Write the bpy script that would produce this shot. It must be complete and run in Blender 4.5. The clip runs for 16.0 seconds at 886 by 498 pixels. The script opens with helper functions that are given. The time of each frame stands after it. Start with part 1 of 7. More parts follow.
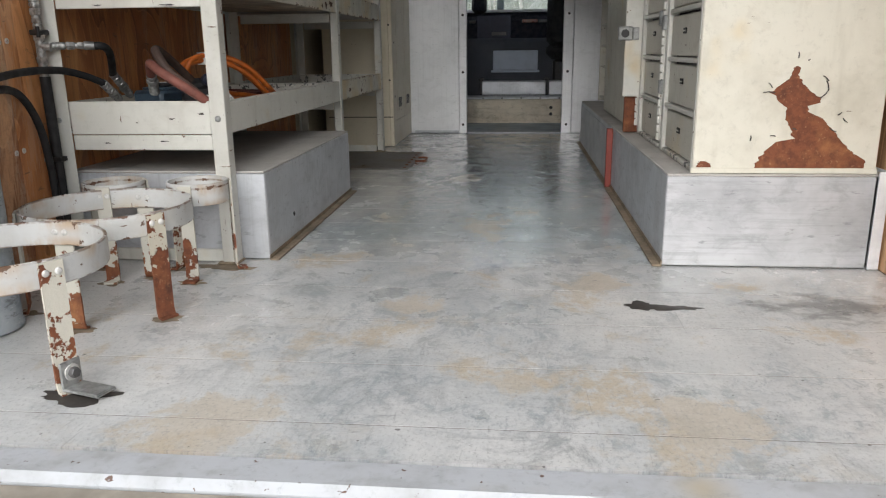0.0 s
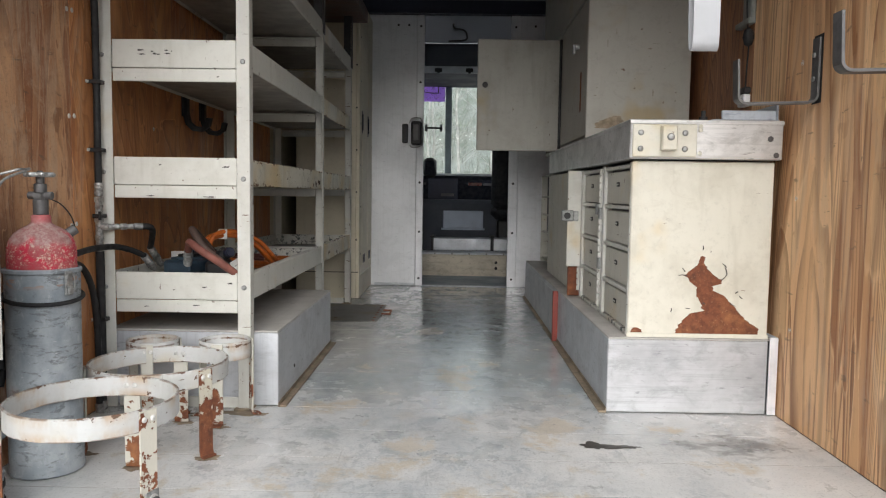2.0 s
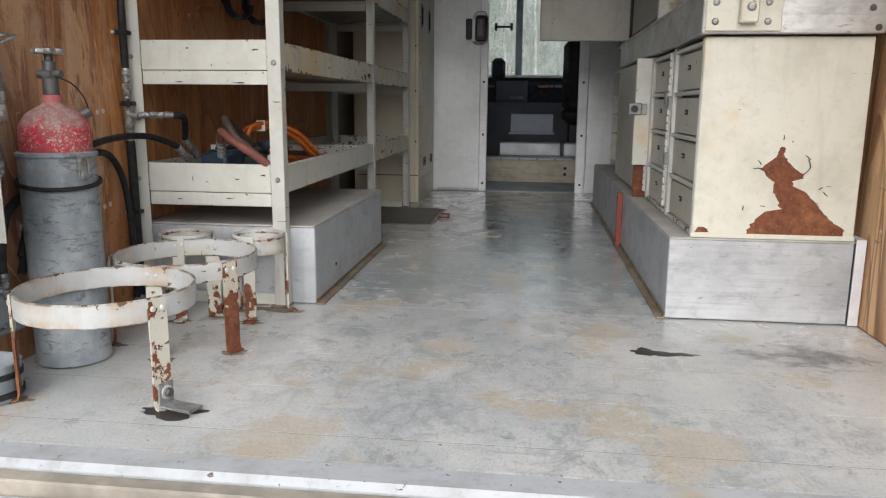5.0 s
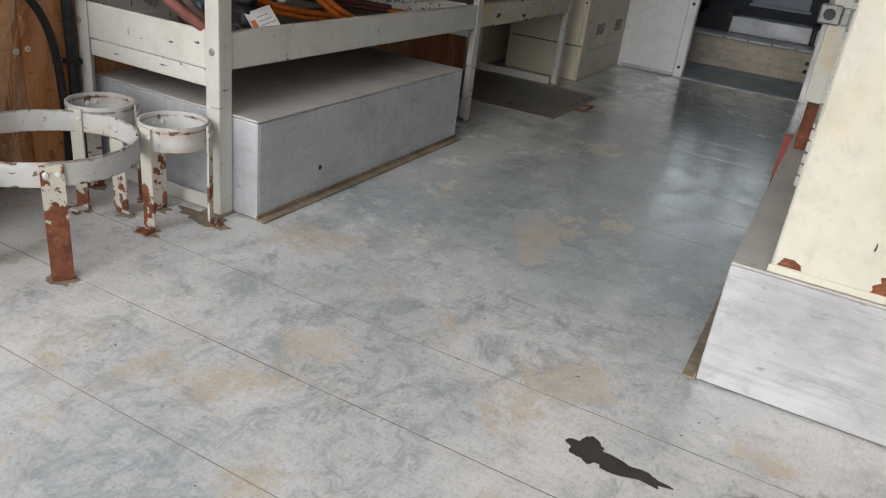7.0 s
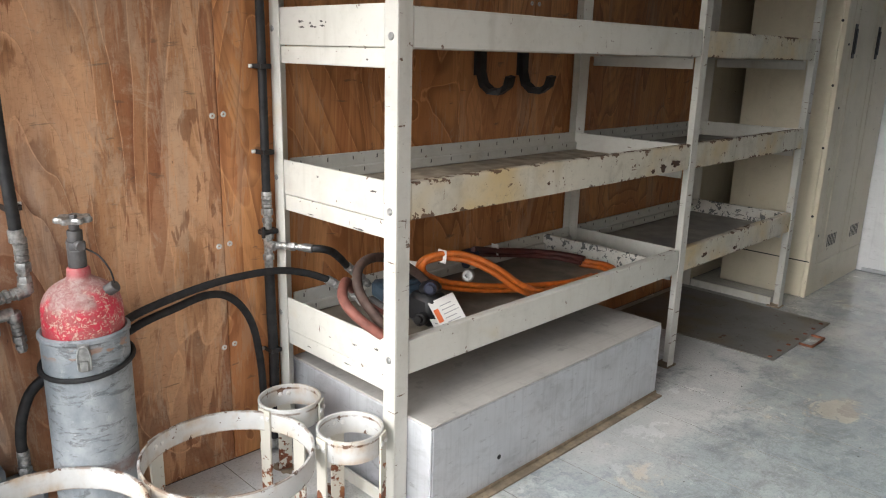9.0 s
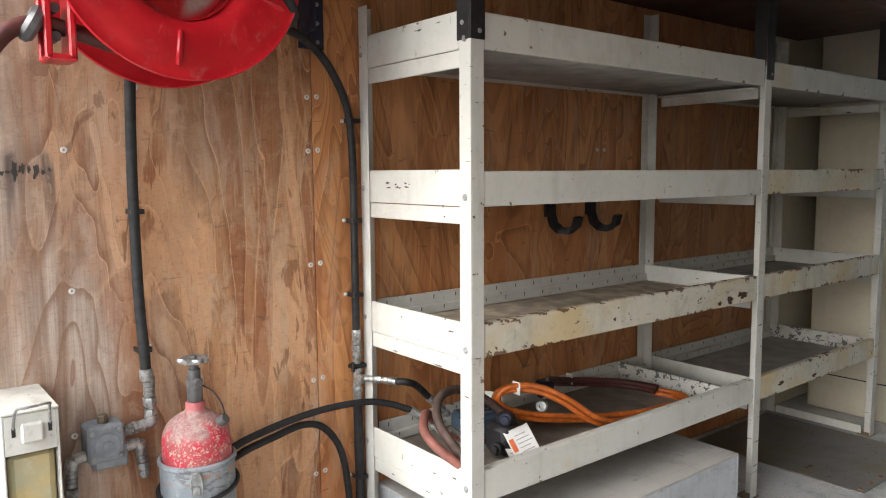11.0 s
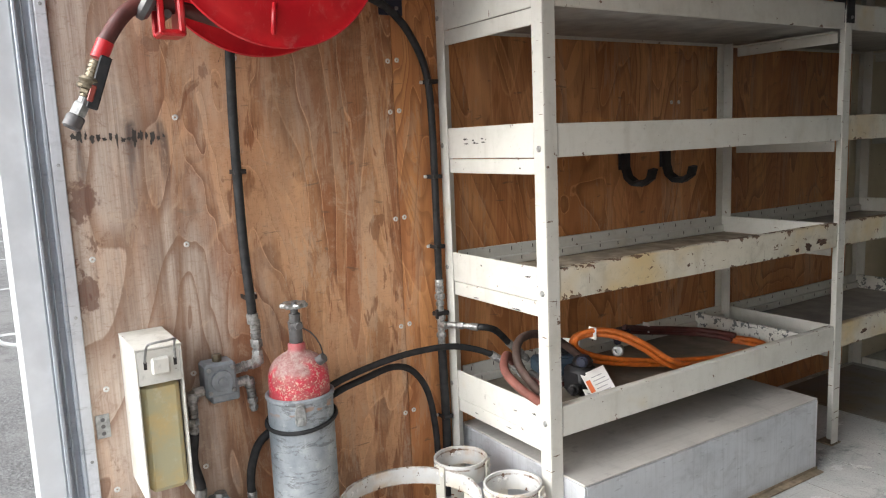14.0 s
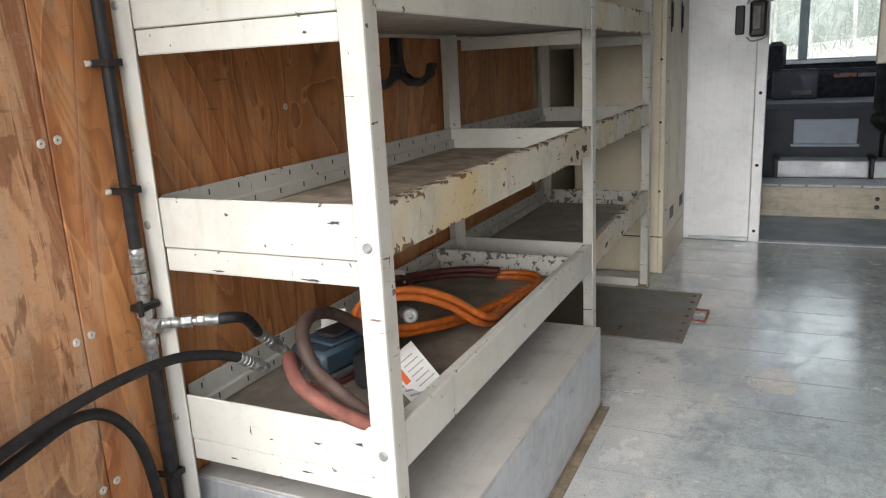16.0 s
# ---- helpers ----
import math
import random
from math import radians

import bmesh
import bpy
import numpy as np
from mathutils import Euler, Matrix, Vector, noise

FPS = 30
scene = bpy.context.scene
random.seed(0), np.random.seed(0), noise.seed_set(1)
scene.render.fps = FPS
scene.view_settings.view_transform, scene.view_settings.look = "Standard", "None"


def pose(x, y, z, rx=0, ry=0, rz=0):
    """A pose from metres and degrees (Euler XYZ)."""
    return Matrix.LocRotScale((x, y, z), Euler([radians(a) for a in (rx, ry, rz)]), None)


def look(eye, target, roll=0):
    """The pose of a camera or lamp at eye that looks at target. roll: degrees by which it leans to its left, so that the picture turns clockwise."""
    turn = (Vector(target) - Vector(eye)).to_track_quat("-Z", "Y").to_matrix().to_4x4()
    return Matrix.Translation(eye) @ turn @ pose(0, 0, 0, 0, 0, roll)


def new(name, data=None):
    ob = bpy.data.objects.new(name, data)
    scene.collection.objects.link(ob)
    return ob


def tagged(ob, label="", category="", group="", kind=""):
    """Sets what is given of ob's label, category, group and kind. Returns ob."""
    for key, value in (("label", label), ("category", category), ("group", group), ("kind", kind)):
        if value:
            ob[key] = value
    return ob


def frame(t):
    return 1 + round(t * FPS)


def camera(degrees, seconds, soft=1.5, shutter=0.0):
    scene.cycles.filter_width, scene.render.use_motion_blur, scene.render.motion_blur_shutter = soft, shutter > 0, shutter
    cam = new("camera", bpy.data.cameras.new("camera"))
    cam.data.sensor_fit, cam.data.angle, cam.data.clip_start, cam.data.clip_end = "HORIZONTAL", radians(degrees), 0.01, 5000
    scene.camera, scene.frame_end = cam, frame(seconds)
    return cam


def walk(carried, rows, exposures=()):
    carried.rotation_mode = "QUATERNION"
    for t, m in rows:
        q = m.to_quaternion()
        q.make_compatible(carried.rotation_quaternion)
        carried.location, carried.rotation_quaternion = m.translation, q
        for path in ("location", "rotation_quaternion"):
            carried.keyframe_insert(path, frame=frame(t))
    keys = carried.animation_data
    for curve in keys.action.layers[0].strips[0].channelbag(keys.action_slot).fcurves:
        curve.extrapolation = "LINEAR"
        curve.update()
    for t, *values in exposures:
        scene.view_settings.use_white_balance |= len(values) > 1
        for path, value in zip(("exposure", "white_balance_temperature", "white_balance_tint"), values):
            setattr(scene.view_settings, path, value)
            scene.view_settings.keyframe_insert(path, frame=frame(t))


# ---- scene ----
cam = camera(61.6, 16.0, 1.15)
PATH = [
    (0, (-0.019, 0.134, 0.579), (-0.216, 2.055, 0.059), -0.7),
    (0.5, (-0.007, 0.06, 0.646), (-0.076, 2.008, 0.199), 1.7),
    (1, (-0.064, -0.098, 0.688), (-0.118, 1.88, 0.397), 1.0),
    (1.5, (-0.13, -0.243, 0.708), (-0.16, 1.747, 0.504), 0.8),
    (2, (-0.145, -0.31, 0.721), (-0.171, 1.685, 0.571), 0.8),
    (2.5, (-0.148, -0.334, 0.723), (-0.179, 1.663, 0.61), 0.7),
    (3, (-0.15, -0.331, 0.725), (-0.186, 1.667, 0.628), 0.8),
    (3.5, (-0.149, -0.315, 0.723), (-0.197, 1.681, 0.608), 0.8),
    (4, (-0.145, -0.301, 0.709), (-0.224, 1.69, 0.541), 0.8),
    (4.5, (-0.129, -0.28, 0.687), (-0.271, 1.697, 0.416), 0.7),
    (5, (-0.045, -0.135, 0.64), (-0.274, 1.814, 0.257), 0.5),
    (5.2, (0.016, -0.054, 0.62), (-0.251, 1.881, 0.191), 0.5),
    (7.3, (0.459, 0.882, 0.854), (-0.391, 2.483, 0.01), 6.3),
    (7.5, (0.438, 0.916, 0.915), (-0.461, 2.528, 0.144), 5.4),
    (8, (0.385, 0.992, 0.959), (-0.761, 2.491, 0.294), 1.9),
    (8.5, (0.395, 1.035, 1.045), (-0.912, 2.414, 0.423), 1.5),
    (9, (0.392, 1.029, 1.099), (-0.972, 2.4, 0.588), 1.5),
    (9.5, (0.413, 1.008, 1.188), (-0.984, 2.396, 0.841), 0.7),
    (9.7, (0.432, 0.995, 1.212), (-0.974, 2.387, 0.918), 0.5),
    (11.8, (0.613, 0.907, 1.174), (-1.046, 2.006, 0.972), -0.2),
    (12, (0.636, 0.9, 1.173), (-1.045, 1.963, 0.969), -0.1),
    (12.5, (0.681, 0.88, 1.191), (-1.046, 1.871, 1.009), -0.4),
    (13, (0.713, 0.854, 1.206), (-1.034, 1.814, 1.041), -0.8),
    (13.5, (0.717, 0.851, 1.218), (-1.024, 1.823, 1.063), -1.5),
    (14, (0.639, 0.86, 1.156), (-1.035, 1.917, 0.872), -2.4),
    (14.5, (0.397, 0.966, 1.075), (-1.072, 2.227, 0.574), -2.1),
    (15, (0.077, 1.06, 1.004), (-1.268, 2.454, 0.505), -2.2),
    (15.5, (-0.039, 1.078, 1.014), (-1.228, 2.612, 0.531), -2.5),
    (16, (-0.241, 1.133, 1.022), (-1.078, 2.885, 0.544), -3.0),
]
walk(cam, [(t, look(eye, target, roll)) for t, eye, target, roll in PATH], [(0, 0.22), (0.5, 0.12), (1, 0.12), (1.5, 0.28), (2, 0.36), (3, 0.45), (4, 0.48), (4.5, 0.42), (5, 0.20), (5.2, 0.15), (7.5, 0.24), (8, 0.52), (9, 1.22), (9.5, 1.40), (12, 1.42), (13, 1.32), (14, 1.26), (15, 1.18), (16, 1.22)])

# ---- light: an overcast day, open at the tail and through the windscreen ----
SKY_STRENGTH, SUN_STRENGTH, SUN_ELEVATION, SUN_ROTATION = 0.235, 1.40, 31.0, 183.0
world = bpy.data.worlds.new("overcast_sky")
scene.world = world
world.use_nodes = True
wn = world.node_tree
wn.nodes.clear()
sky = wn.nodes.new("ShaderNodeTexSky")
sky.sky_type, sky.sun_disc = "NISHITA", False
sky.sun_elevation, sky.sun_rotation = radians(SUN_ELEVATION), radians(SUN_ROTATION)
sky.air_density, sky.dust_density, sky.ozone_density = 1.0, 4.0, 1.0
grey = wn.nodes.new("ShaderNodeHueSaturation")
grey.inputs["Saturation"].default_value = 0.32
wbg = wn.nodes.new("ShaderNodeBackground")
wbg.inputs["Strength"].default_value = SKY_STRENGTH
wout = wn.nodes.new("ShaderNodeOutputWorld")
cloud = wn.nodes.new("ShaderNodeMix")
cloud.data_type = "RGBA"
cloud.inputs["Factor"].default_value = 0.6
up = wn.nodes.new("ShaderNodeTexCoord")
height = wn.nodes.new("ShaderNodeSeparateXYZ")
wn.links.new(up.outputs["Generated"], height.inputs[0])
deck = wn.nodes.new("ShaderNodeMapRange")
for key, value in (("From Min", 0.0), ("From Max", 1.0), ("To Min", 0.82), ("To Max", 1.40)):
    deck.inputs[key].default_value = value
wn.links.new(height.outputs["Z"], deck.inputs["Value"])
tint = wn.nodes.new("ShaderNodeVectorMath")
tint.operation = "SCALE"
tint.inputs[0].default_value = (4.3, 4.5, 4.8)  # the grey of a closed cloud deck, brightest overhead
wn.links.new(deck.outputs["Result"], tint.inputs["Scale"])
wn.links.new(tint.outputs["Vector"], cloud.inputs[7])
wn.links.new(sky.outputs["Color"], grey.inputs["Color"])
wn.links.new(grey.outputs["Color"], cloud.inputs[6])
wn.links.new(cloud.outputs[2], wbg.inputs["Color"])
wn.links.new(wbg.outputs["Background"], wout.inputs["Surface"])
sun = new("sun", bpy.data.lights.new("sun", "SUN"))
sun.data.energy, sun.data.angle, sun.data.color = SUN_STRENGTH, radians(56), (0.975, 0.985, 1.0)
a, e = radians(SUN_ROTATION), radians(SUN_ELEVATION)
sun.matrix_world = look((0, 0, 0), (-math.sin(a) * math.cos(e), -math.cos(a) * math.cos(e), -math.sin(e)))



# ---- materials ----
class Shade:
    """A small builder for node materials in metres of the place."""

    def __init__(self, name, rough=0.5, metal=0.0):
        self.m = bpy.data.materials.new(name)
        self.m.use_nodes = True
        self.t = self.m.node_tree
        self.b = self.t.nodes["Principled BSDF"]
        self.b.inputs["Roughness"].default_value = rough
        self.b.inputs["Metallic"].default_value = metal
        self.tc = self.t.nodes.new("ShaderNodeTexCoord").outputs["Object"]

    def put(self, socket, value):
        if isinstance(value, bpy.types.NodeSocket):
            self.t.links.new(value, socket)
        elif isinstance(value, tuple) and len(value) == 3 and socket.type == "RGBA":
            socket.default_value = (*value, 1)
        else:
            socket.default_value = value

    def scale(self, s, move=(0, 0, 0)):
        n = self.t.nodes.new("ShaderNodeMapping")
        n.inputs["Scale"].default_value = s if isinstance(s, tuple) else (s, s, s)
        n.inputs["Location"].default_value = move
        self.put(n.inputs["Vector"], self.tc)
        return n.outputs["Vector"]

    def noise(self, s, detail=3.0, rough=0.55, warp=0.0, move=(0, 0, 0)):
        n = self.t.nodes.new("ShaderNodeTexNoise")
        n.inputs["Scale"].default_value = 1.0
        n.inputs["Detail"].default_value = detail
        n.inputs["Roughness"].default_value = rough
        n.inputs["Distortion"].default_value = warp
        self.put(n.inputs["Vector"], self.scale(s, move))
        return n.outputs["Fac"]

    def cells(self, s, out="Distance", move=(0, 0, 0)):
        n = self.t.nodes.new("ShaderNodeTexVoronoi")
        n.inputs["Scale"].default_value = 1.0
        self.put(n.inputs["Vector"], self.scale(s, move))
        return n.outputs[out]

    def calc(self, op, a, b=0.0, c=0.0):
        n = self.t.nodes.new("ShaderNodeMath")
        n.operation = op
        for i, v in enumerate((a, b, c)):
            self.put(n.inputs[i], v)
        return n.outputs[0]

    def ramp(self, fac, lo, hi, a=0.0, b=1.0):
        n = self.t.nodes.new("ShaderNodeMapRange")
        n.interpolation_type = "SMOOTHSTEP"
        for k, v in (("Value", fac), ("From Min", lo), ("From Max", hi), ("To Min", a), ("To Max", b)):
            self.put(n.inputs[k], v)
        return n.outputs["Result"]

    def mix(self, fac, a, b, how="MIX"):
        n = self.t.nodes.new("ShaderNodeMix")
        n.data_type, n.blend_type = "RGBA", how
        self.put(n.inputs["Factor"], fac)
        self.put(n.inputs[6], a)
        self.put(n.inputs[7], b)
        return n.outputs[2]

    def axis(self, i):
        n = self.t.nodes.new("ShaderNodeSeparateXYZ")
        self.put(n.inputs[0], self.tc)
        return n.outputs[i]

    def chance(self):
        return self.t.nodes.new("ShaderNodeObjectInfo").outputs["Random"]

    def done(self, colour, rough=None, bump=None, depth=0.001, metal=None):
        self.put(self.b.inputs["Base Color"], colour)
        if rough is not None:
            self.put(self.b.inputs["Roughness"], rough)
        if metal is not None:
            self.put(self.b.inputs["Metallic"], metal)
        if bump is not None:
            n = self.t.nodes.new("ShaderNodeBump")
            n.inputs["Distance"].default_value = depth
            n.inputs["Strength"].default_value = 0.8
            self.put(n.inputs["Height"], bump)
            self.put(self.b.inputs["Normal"], n.outputs["Normal"])
        return self.m


def plain(name, colour, rough=0.5, metal=0.0, vary=0.25, grain=40.0):
    """One colour with soft dirt at two scales."""
    s = Shade(name, rough, metal)
    d = s.calc("MULTIPLY", s.noise(grain, 4), s.noise(grain * 0.15, 2))
    dark = tuple(c * (1 - vary) for c in colour)
    return s.done(s.mix(s.ramp(d, 0.12, 0.4), dark, colour), s.ramp(s.noise(grain * 0.6), 0.3, 0.7, rough * 0.8, min(1, rough * 1.25)), s.noise(grain * 3, 2), 0.0004)


def painted(name, colour, chip=(0.05, 0.03, 0.02), amount=0.0, rust=0.0, grime=0.35, rough=0.45, lips=0.0, ticks=0.0, rims=(), under_b=(0.17, 0.075, 0.035)):
    """Old brush paint over steel: chips, scratches, rust bleeding and grime."""
    s = Shade(name, rough)
    grimy = tuple(c * k for c, k in zip(colour, (0.62, 0.60, 0.55)))
    c = s.mix(s.calc("MULTIPLY", s.ramp(s.noise(5.0, 5, 0.65), 0.45, 0.75), grime), colour, grimy)
    c = s.mix(s.calc("MULTIPLY", s.ramp(s.noise((22, 22, 3), 4), 0.52, 0.8), grime * 0.8), c, grimy)
    yellow = tuple(a * b for a, b in zip(colour, (0.95, 0.78, 0.50)))
    c = s.mix(s.ramp(s.noise(3.5, 3, 0.6, move=(3, 1, 7)), 0.62 - rust * 0.2, 0.85 - rust * 0.2), c, yellow)
    fleck = s.ramp(s.noise(48, 7, 0.78, 0.3, move=(2, 2, 5)), 0.52, 0.74)
    c = s.mix(s.calc("MULTIPLY", fleck, grime * 0.55), c, tuple(k * 0.42 for k in colour))
    smear = s.ramp(s.noise((11, 11, 17), 6, 0.72, 0.8, move=(8, 5, 2)), 0.54, 0.70)
    c = s.mix(s.calc("MULTIPLY", smear, grime * 0.45), c, tuple(a * b for a, b in zip(colour, (0.58, 0.54, 0.48))))
    chip_noise = s.noise(38.0, 4, 0.62, move=(5, 2, 9))
    for z in rims:
        close = s.ramp(s.calc("ABSOLUTE", s.calc("SUBTRACT", s.axis(2), z)), 0.0, 0.009, 0.13, 0.0)
        chip_noise = s.calc("ADD", chip_noise, s.calc("MULTIPLY", close, s.ramp(s.noise(13, 3, move=(1, 4, 6)), 0.40, 0.62)))
        weep = s.calc("MULTIPLY", s.ramp(s.calc("ABSOLUTE", s.calc("SUBTRACT", s.axis(2), z)), 0.0, 0.030, 1.0, 0.0), s.ramp(s.noise((9, 9, 4), 5, 0.66, move=(9, 9, 3)), 0.47, 0.66))
        c = s.mix(s.calc("MULTIPLY", weep, 0.65), c, (0.40, 0.24, 0.10))
        brink = s.calc("MULTIPLY", s.ramp(s.calc("ABSOLUTE", s.calc("SUBTRACT", s.axis(2), z)), 0.001, 0.004, 1.0, 0.0), s.ramp(s.noise(30, 4, 0.65), 0.38, 0.58))
        c = s.mix(s.calc("MULTIPLY", brink, 0.75), c, (0.15, 0.09, 0.055))
    if lips:
        rise = s.calc("MODULO", s.calc("SUBTRACT", s.axis(2), 0.300), 0.372)
        rim = s.calc("MINIMUM", s.calc("ABSOLUTE", s.calc("SUBTRACT", rise, 0.062)), s.calc("ABSOLUTE", s.calc("SUBTRACT", rise, 0.148)))
        patchy = s.ramp(s.noise((7, 9, 7), 3, 0.6, move=(4, 0, 2)), 0.42, 0.62)
        chip_noise = s.calc("ADD", chip_noise, s.calc("MULTIPLY", s.calc("MULTIPLY", s.ramp(rim, 0.0, 0.014, 1.0, 0.0), patchy), lips))
    chips = s.ramp(chip_noise, 0.72 - amount * 0.2, 0.735 - amount * 0.2)
    lines = s.ramp(s.noise((90, 90, 9), 3, 0.6), 0.745 - amount * 0.12, 0.76 - amount * 0.12)
    lines2 = s.ramp(s.noise((12, 12, 110), 3, 0.6, move=(1, 8, 3)), 0.745 - amount * 0.12 - ticks, 0.76 - amount * 0.12 - ticks)
    bare = s.calc("MAXIMUM", chips, s.calc("MAXIMUM", lines, lines2))
    under = s.mix(s.noise(60, 3), chip, under_b)
    c = s.mix(s.calc("MULTIPLY", bare, 0.9), c, under)
    relief = s.calc("ADD", s.calc("MULTIPLY", bare, -1.0), s.calc("MULTIPLY", s.noise(90, 3), 0.35))
    return s.done(c, s.ramp(bare, 0, 1, rough, 0.8), relief, 0.0006)


def rusty(name, paint=None, much=0.5, fade=0.14):
    """Rust, with flakes of old paint left where paint is given."""
    s = Shade(name, 0.85)
    c = s.mix(s.ramp(s.noise(45, 6, 0.7), 0.3, 0.7), (0.115, 0.036, 0.017), (0.20, 0.066, 0.028))
    c = s.mix(s.ramp(s.noise(11, 5, 0.65, move=(7, 7, 1)), 0.50, 0.72, 0, 0.7), c, (0.33, 0.145, 0.055))
    c = s.mix(s.ramp(s.noise(24, 5, 0.65, move=(3, 1, 2)), 0.56, 0.70, 0, 0.6), c, (0.060, 0.024, 0.014))
    c = s.mix(s.ramp(s.noise(120, 3, 0.6, move=(6, 2, 2)), 0.60, 0.72, 0, 0.5), c, (0.36, 0.19, 0.10))
    relief = s.noise(160, 4)
    if paint:
        left = s.ramp(s.calc("ADD", s.noise(26, 5, 0.65, move=(2, 4, 1)), s.ramp(s.axis(2), 0.01, 0.21, -fade, fade)), much - 0.012, much + 0.012)
        c = s.mix(left, c, s.mix(s.noise(9, 3), tuple(k * 0.8 for k in paint), paint))
        relief = s.calc("ADD", relief, s.calc("MULTIPLY", left, 2.0))
    return s.done(c, None, relief, 0.0008)


def plywood(name, light, dark, red, wet=0.0, bands=15.0, lines=0.5, patches=0.8, fine=46.0, rise=0.42, thin_share=0.8, dusty=0.0, flame=0.0):
    """Rotary-cut plywood: bands between growth contours that run up the sheet, latewood lines, fibres and wear."""
    s = Shade(name, 0.6)
    fibre = s.noise((90, 190, 3.0), 5, 0.72)
    field = s.noise((2.0, 2.5, rise), 3.0, 0.48, 0.6)
    value = s.calc("ADD", s.calc("MULTIPLY", field, bands), s.calc("MULTIPLY", s.noise((40, 70, 5), 4, 0.7, move=(6, 3, 3)), 0.08))
    step, inside = s.calc("FLOOR", value), s.calc("FRACT", value)
    tone = s.t.nodes.new("ShaderNodeTexWhiteNoise")
    tone.noise_dimensions = "1D"
    s.put(tone.inputs["W"], step)
    pick = tone.outputs["Value"]
    c = s.mix(s.ramp(s.noise((3.0, 4.0, 0.6), 4, 0.6, 0.4, move=(4, 7, 2)), 0.34, 0.66), dark, light)
    c = s.mix(s.calc("MULTIPLY", s.ramp(pick, 0.46, 0.74), patches * 0.85), c, red)
    c = s.mix(s.calc("MULTIPLY", s.ramp(pick, 0.30, 0.12), patches * 0.6), c, tuple(min(1, k * 1.25 + 0.03) for k in light))
    late = s.calc("MULTIPLY", s.ramp(inside, 0.52, 0.93), s.ramp(inside, 0.93, 0.97, 1.0, 0.0))
    c = s.mix(s.calc("MULTIPLY", late, lines), c, tuple(k * 0.62 for k in red))
    rim = s.calc("MULTIPLY", s.ramp(inside, 0.95, 0.965), s.ramp(pick, 0.3, 0.6))
    c = s.mix(s.calc("MULTIPLY", rim, patches * 0.8), c, tuple(min(1, k * 1.35 + 0.05) for k in light))
    thin = s.calc("FRACT", s.calc("MULTIPLY", s.noise((2.6, 3.4, rise * 0.7), 2.5, 0.5, 0.5, move=(5, 5, 5)), fine))
    thin = s.calc("MULTIPLY", s.ramp(thin, 0.35, 0.92), s.ramp(thin, 0.92, 0.97, 1.0, 0.0))
    fade = s.ramp(s.noise((5, 6, 1.2), 3, 0.6, move=(2, 9, 4)), 0.35, 0.60, 0.35, 1.0)
    c = s.mix(s.calc("MULTIPLY", s.calc("MULTIPLY", thin, fade), lines * thin_share), c, tuple(k * 0.50 for k in red))
    c = s.mix(s.ramp(fibre, 0.48, 0.72, 0.0, 0.42), c, tuple(k * 0.55 for k in dark))
    worn = s.ramp(s.calc("ADD", s.noise((5, 6.5, 1.3), 4, 0.6, 0.9, move=(8, 1, 4)), s.calc("MULTIPLY", fibre, 0.12)), 0.585, 0.612)
    c = s.mix(s.calc("MULTIPLY", worn, patches * 0.75), c, tuple(min(1, k * 1.22 + 0.05) for k in light))
    if dusty:
        film = s.ramp(s.noise((7, 8, 4.0), 8, 0.74, 0.6, move=(3, 9, 9)), 0.44, 0.66)
        c = s.mix(s.calc("MULTIPLY", film, dusty), c, (0.60, 0.42, 0.265))
        stain = s.ramp(s.noise((5, 6, 2.6), 7, 0.72, 0.7, move=(9, 6, 1)), 0.52, 0.68)
        c = s.mix(s.calc("MULTIPLY", stain, dusty * 0.7), c, (0.30, 0.155, 0.075))
    if flame:
        lick = s.calc("ADD", s.noise((2.6, 3.6, 0.55), 2.2, 0.5, 1.5, move=(7, 2, 6)), s.calc("MULTIPLY", fibre, 0.02))
        c = s.mix(s.calc("MULTIPLY", s.ramp(lick, 0.555, 0.572), flame), c, tuple(k * 1.08 for k in red))
        c = s.mix(s.calc("MULTIPLY", s.calc("MULTIPLY", s.ramp(lick, 0.535, 0.553), s.ramp(lick, 0.553, 0.562, 1.0, 0.0)), flame * 0.8), c, tuple(min(1, k * 1.2 + 0.03) for k in light))
        pale = s.ramp(s.calc("ADD", s.noise((6, 8, 1.5), 9, 0.74, 0.5, move=(2, 8, 3)), s.calc("MULTIPLY", fibre, 0.10)), 0.585, 0.625)
        c = s.mix(s.calc("MULTIPLY", pale, flame * 0.75), c, (0.50, 0.375, 0.265))
        pores = s.ramp(s.noise((120, 260, 16), 3, 0.6, move=(1, 2, 2)), 0.62, 0.70)
        c = s.mix(s.calc("MULTIPLY", pores, 0.4), c, tuple(k * 0.4 for k in red))
    chip = s.ramp(s.noise((8, 13, 5.5), 4, 0.55, 0.7, move=(1, 3, 5)), 0.665, 0.685)
    c = s.mix(s.calc("MULTIPLY", chip, patches * 0.75), c, tuple(k * 0.62 for k in red))
    rub = s.ramp(s.noise((14, 11, 42), 4, 0.65, 0.5, move=(6, 1, 9)), 0.635, 0.70)
    c = s.mix(s.calc("MULTIPLY", rub, 0.55), c, (0.10, 0.075, 0.05))
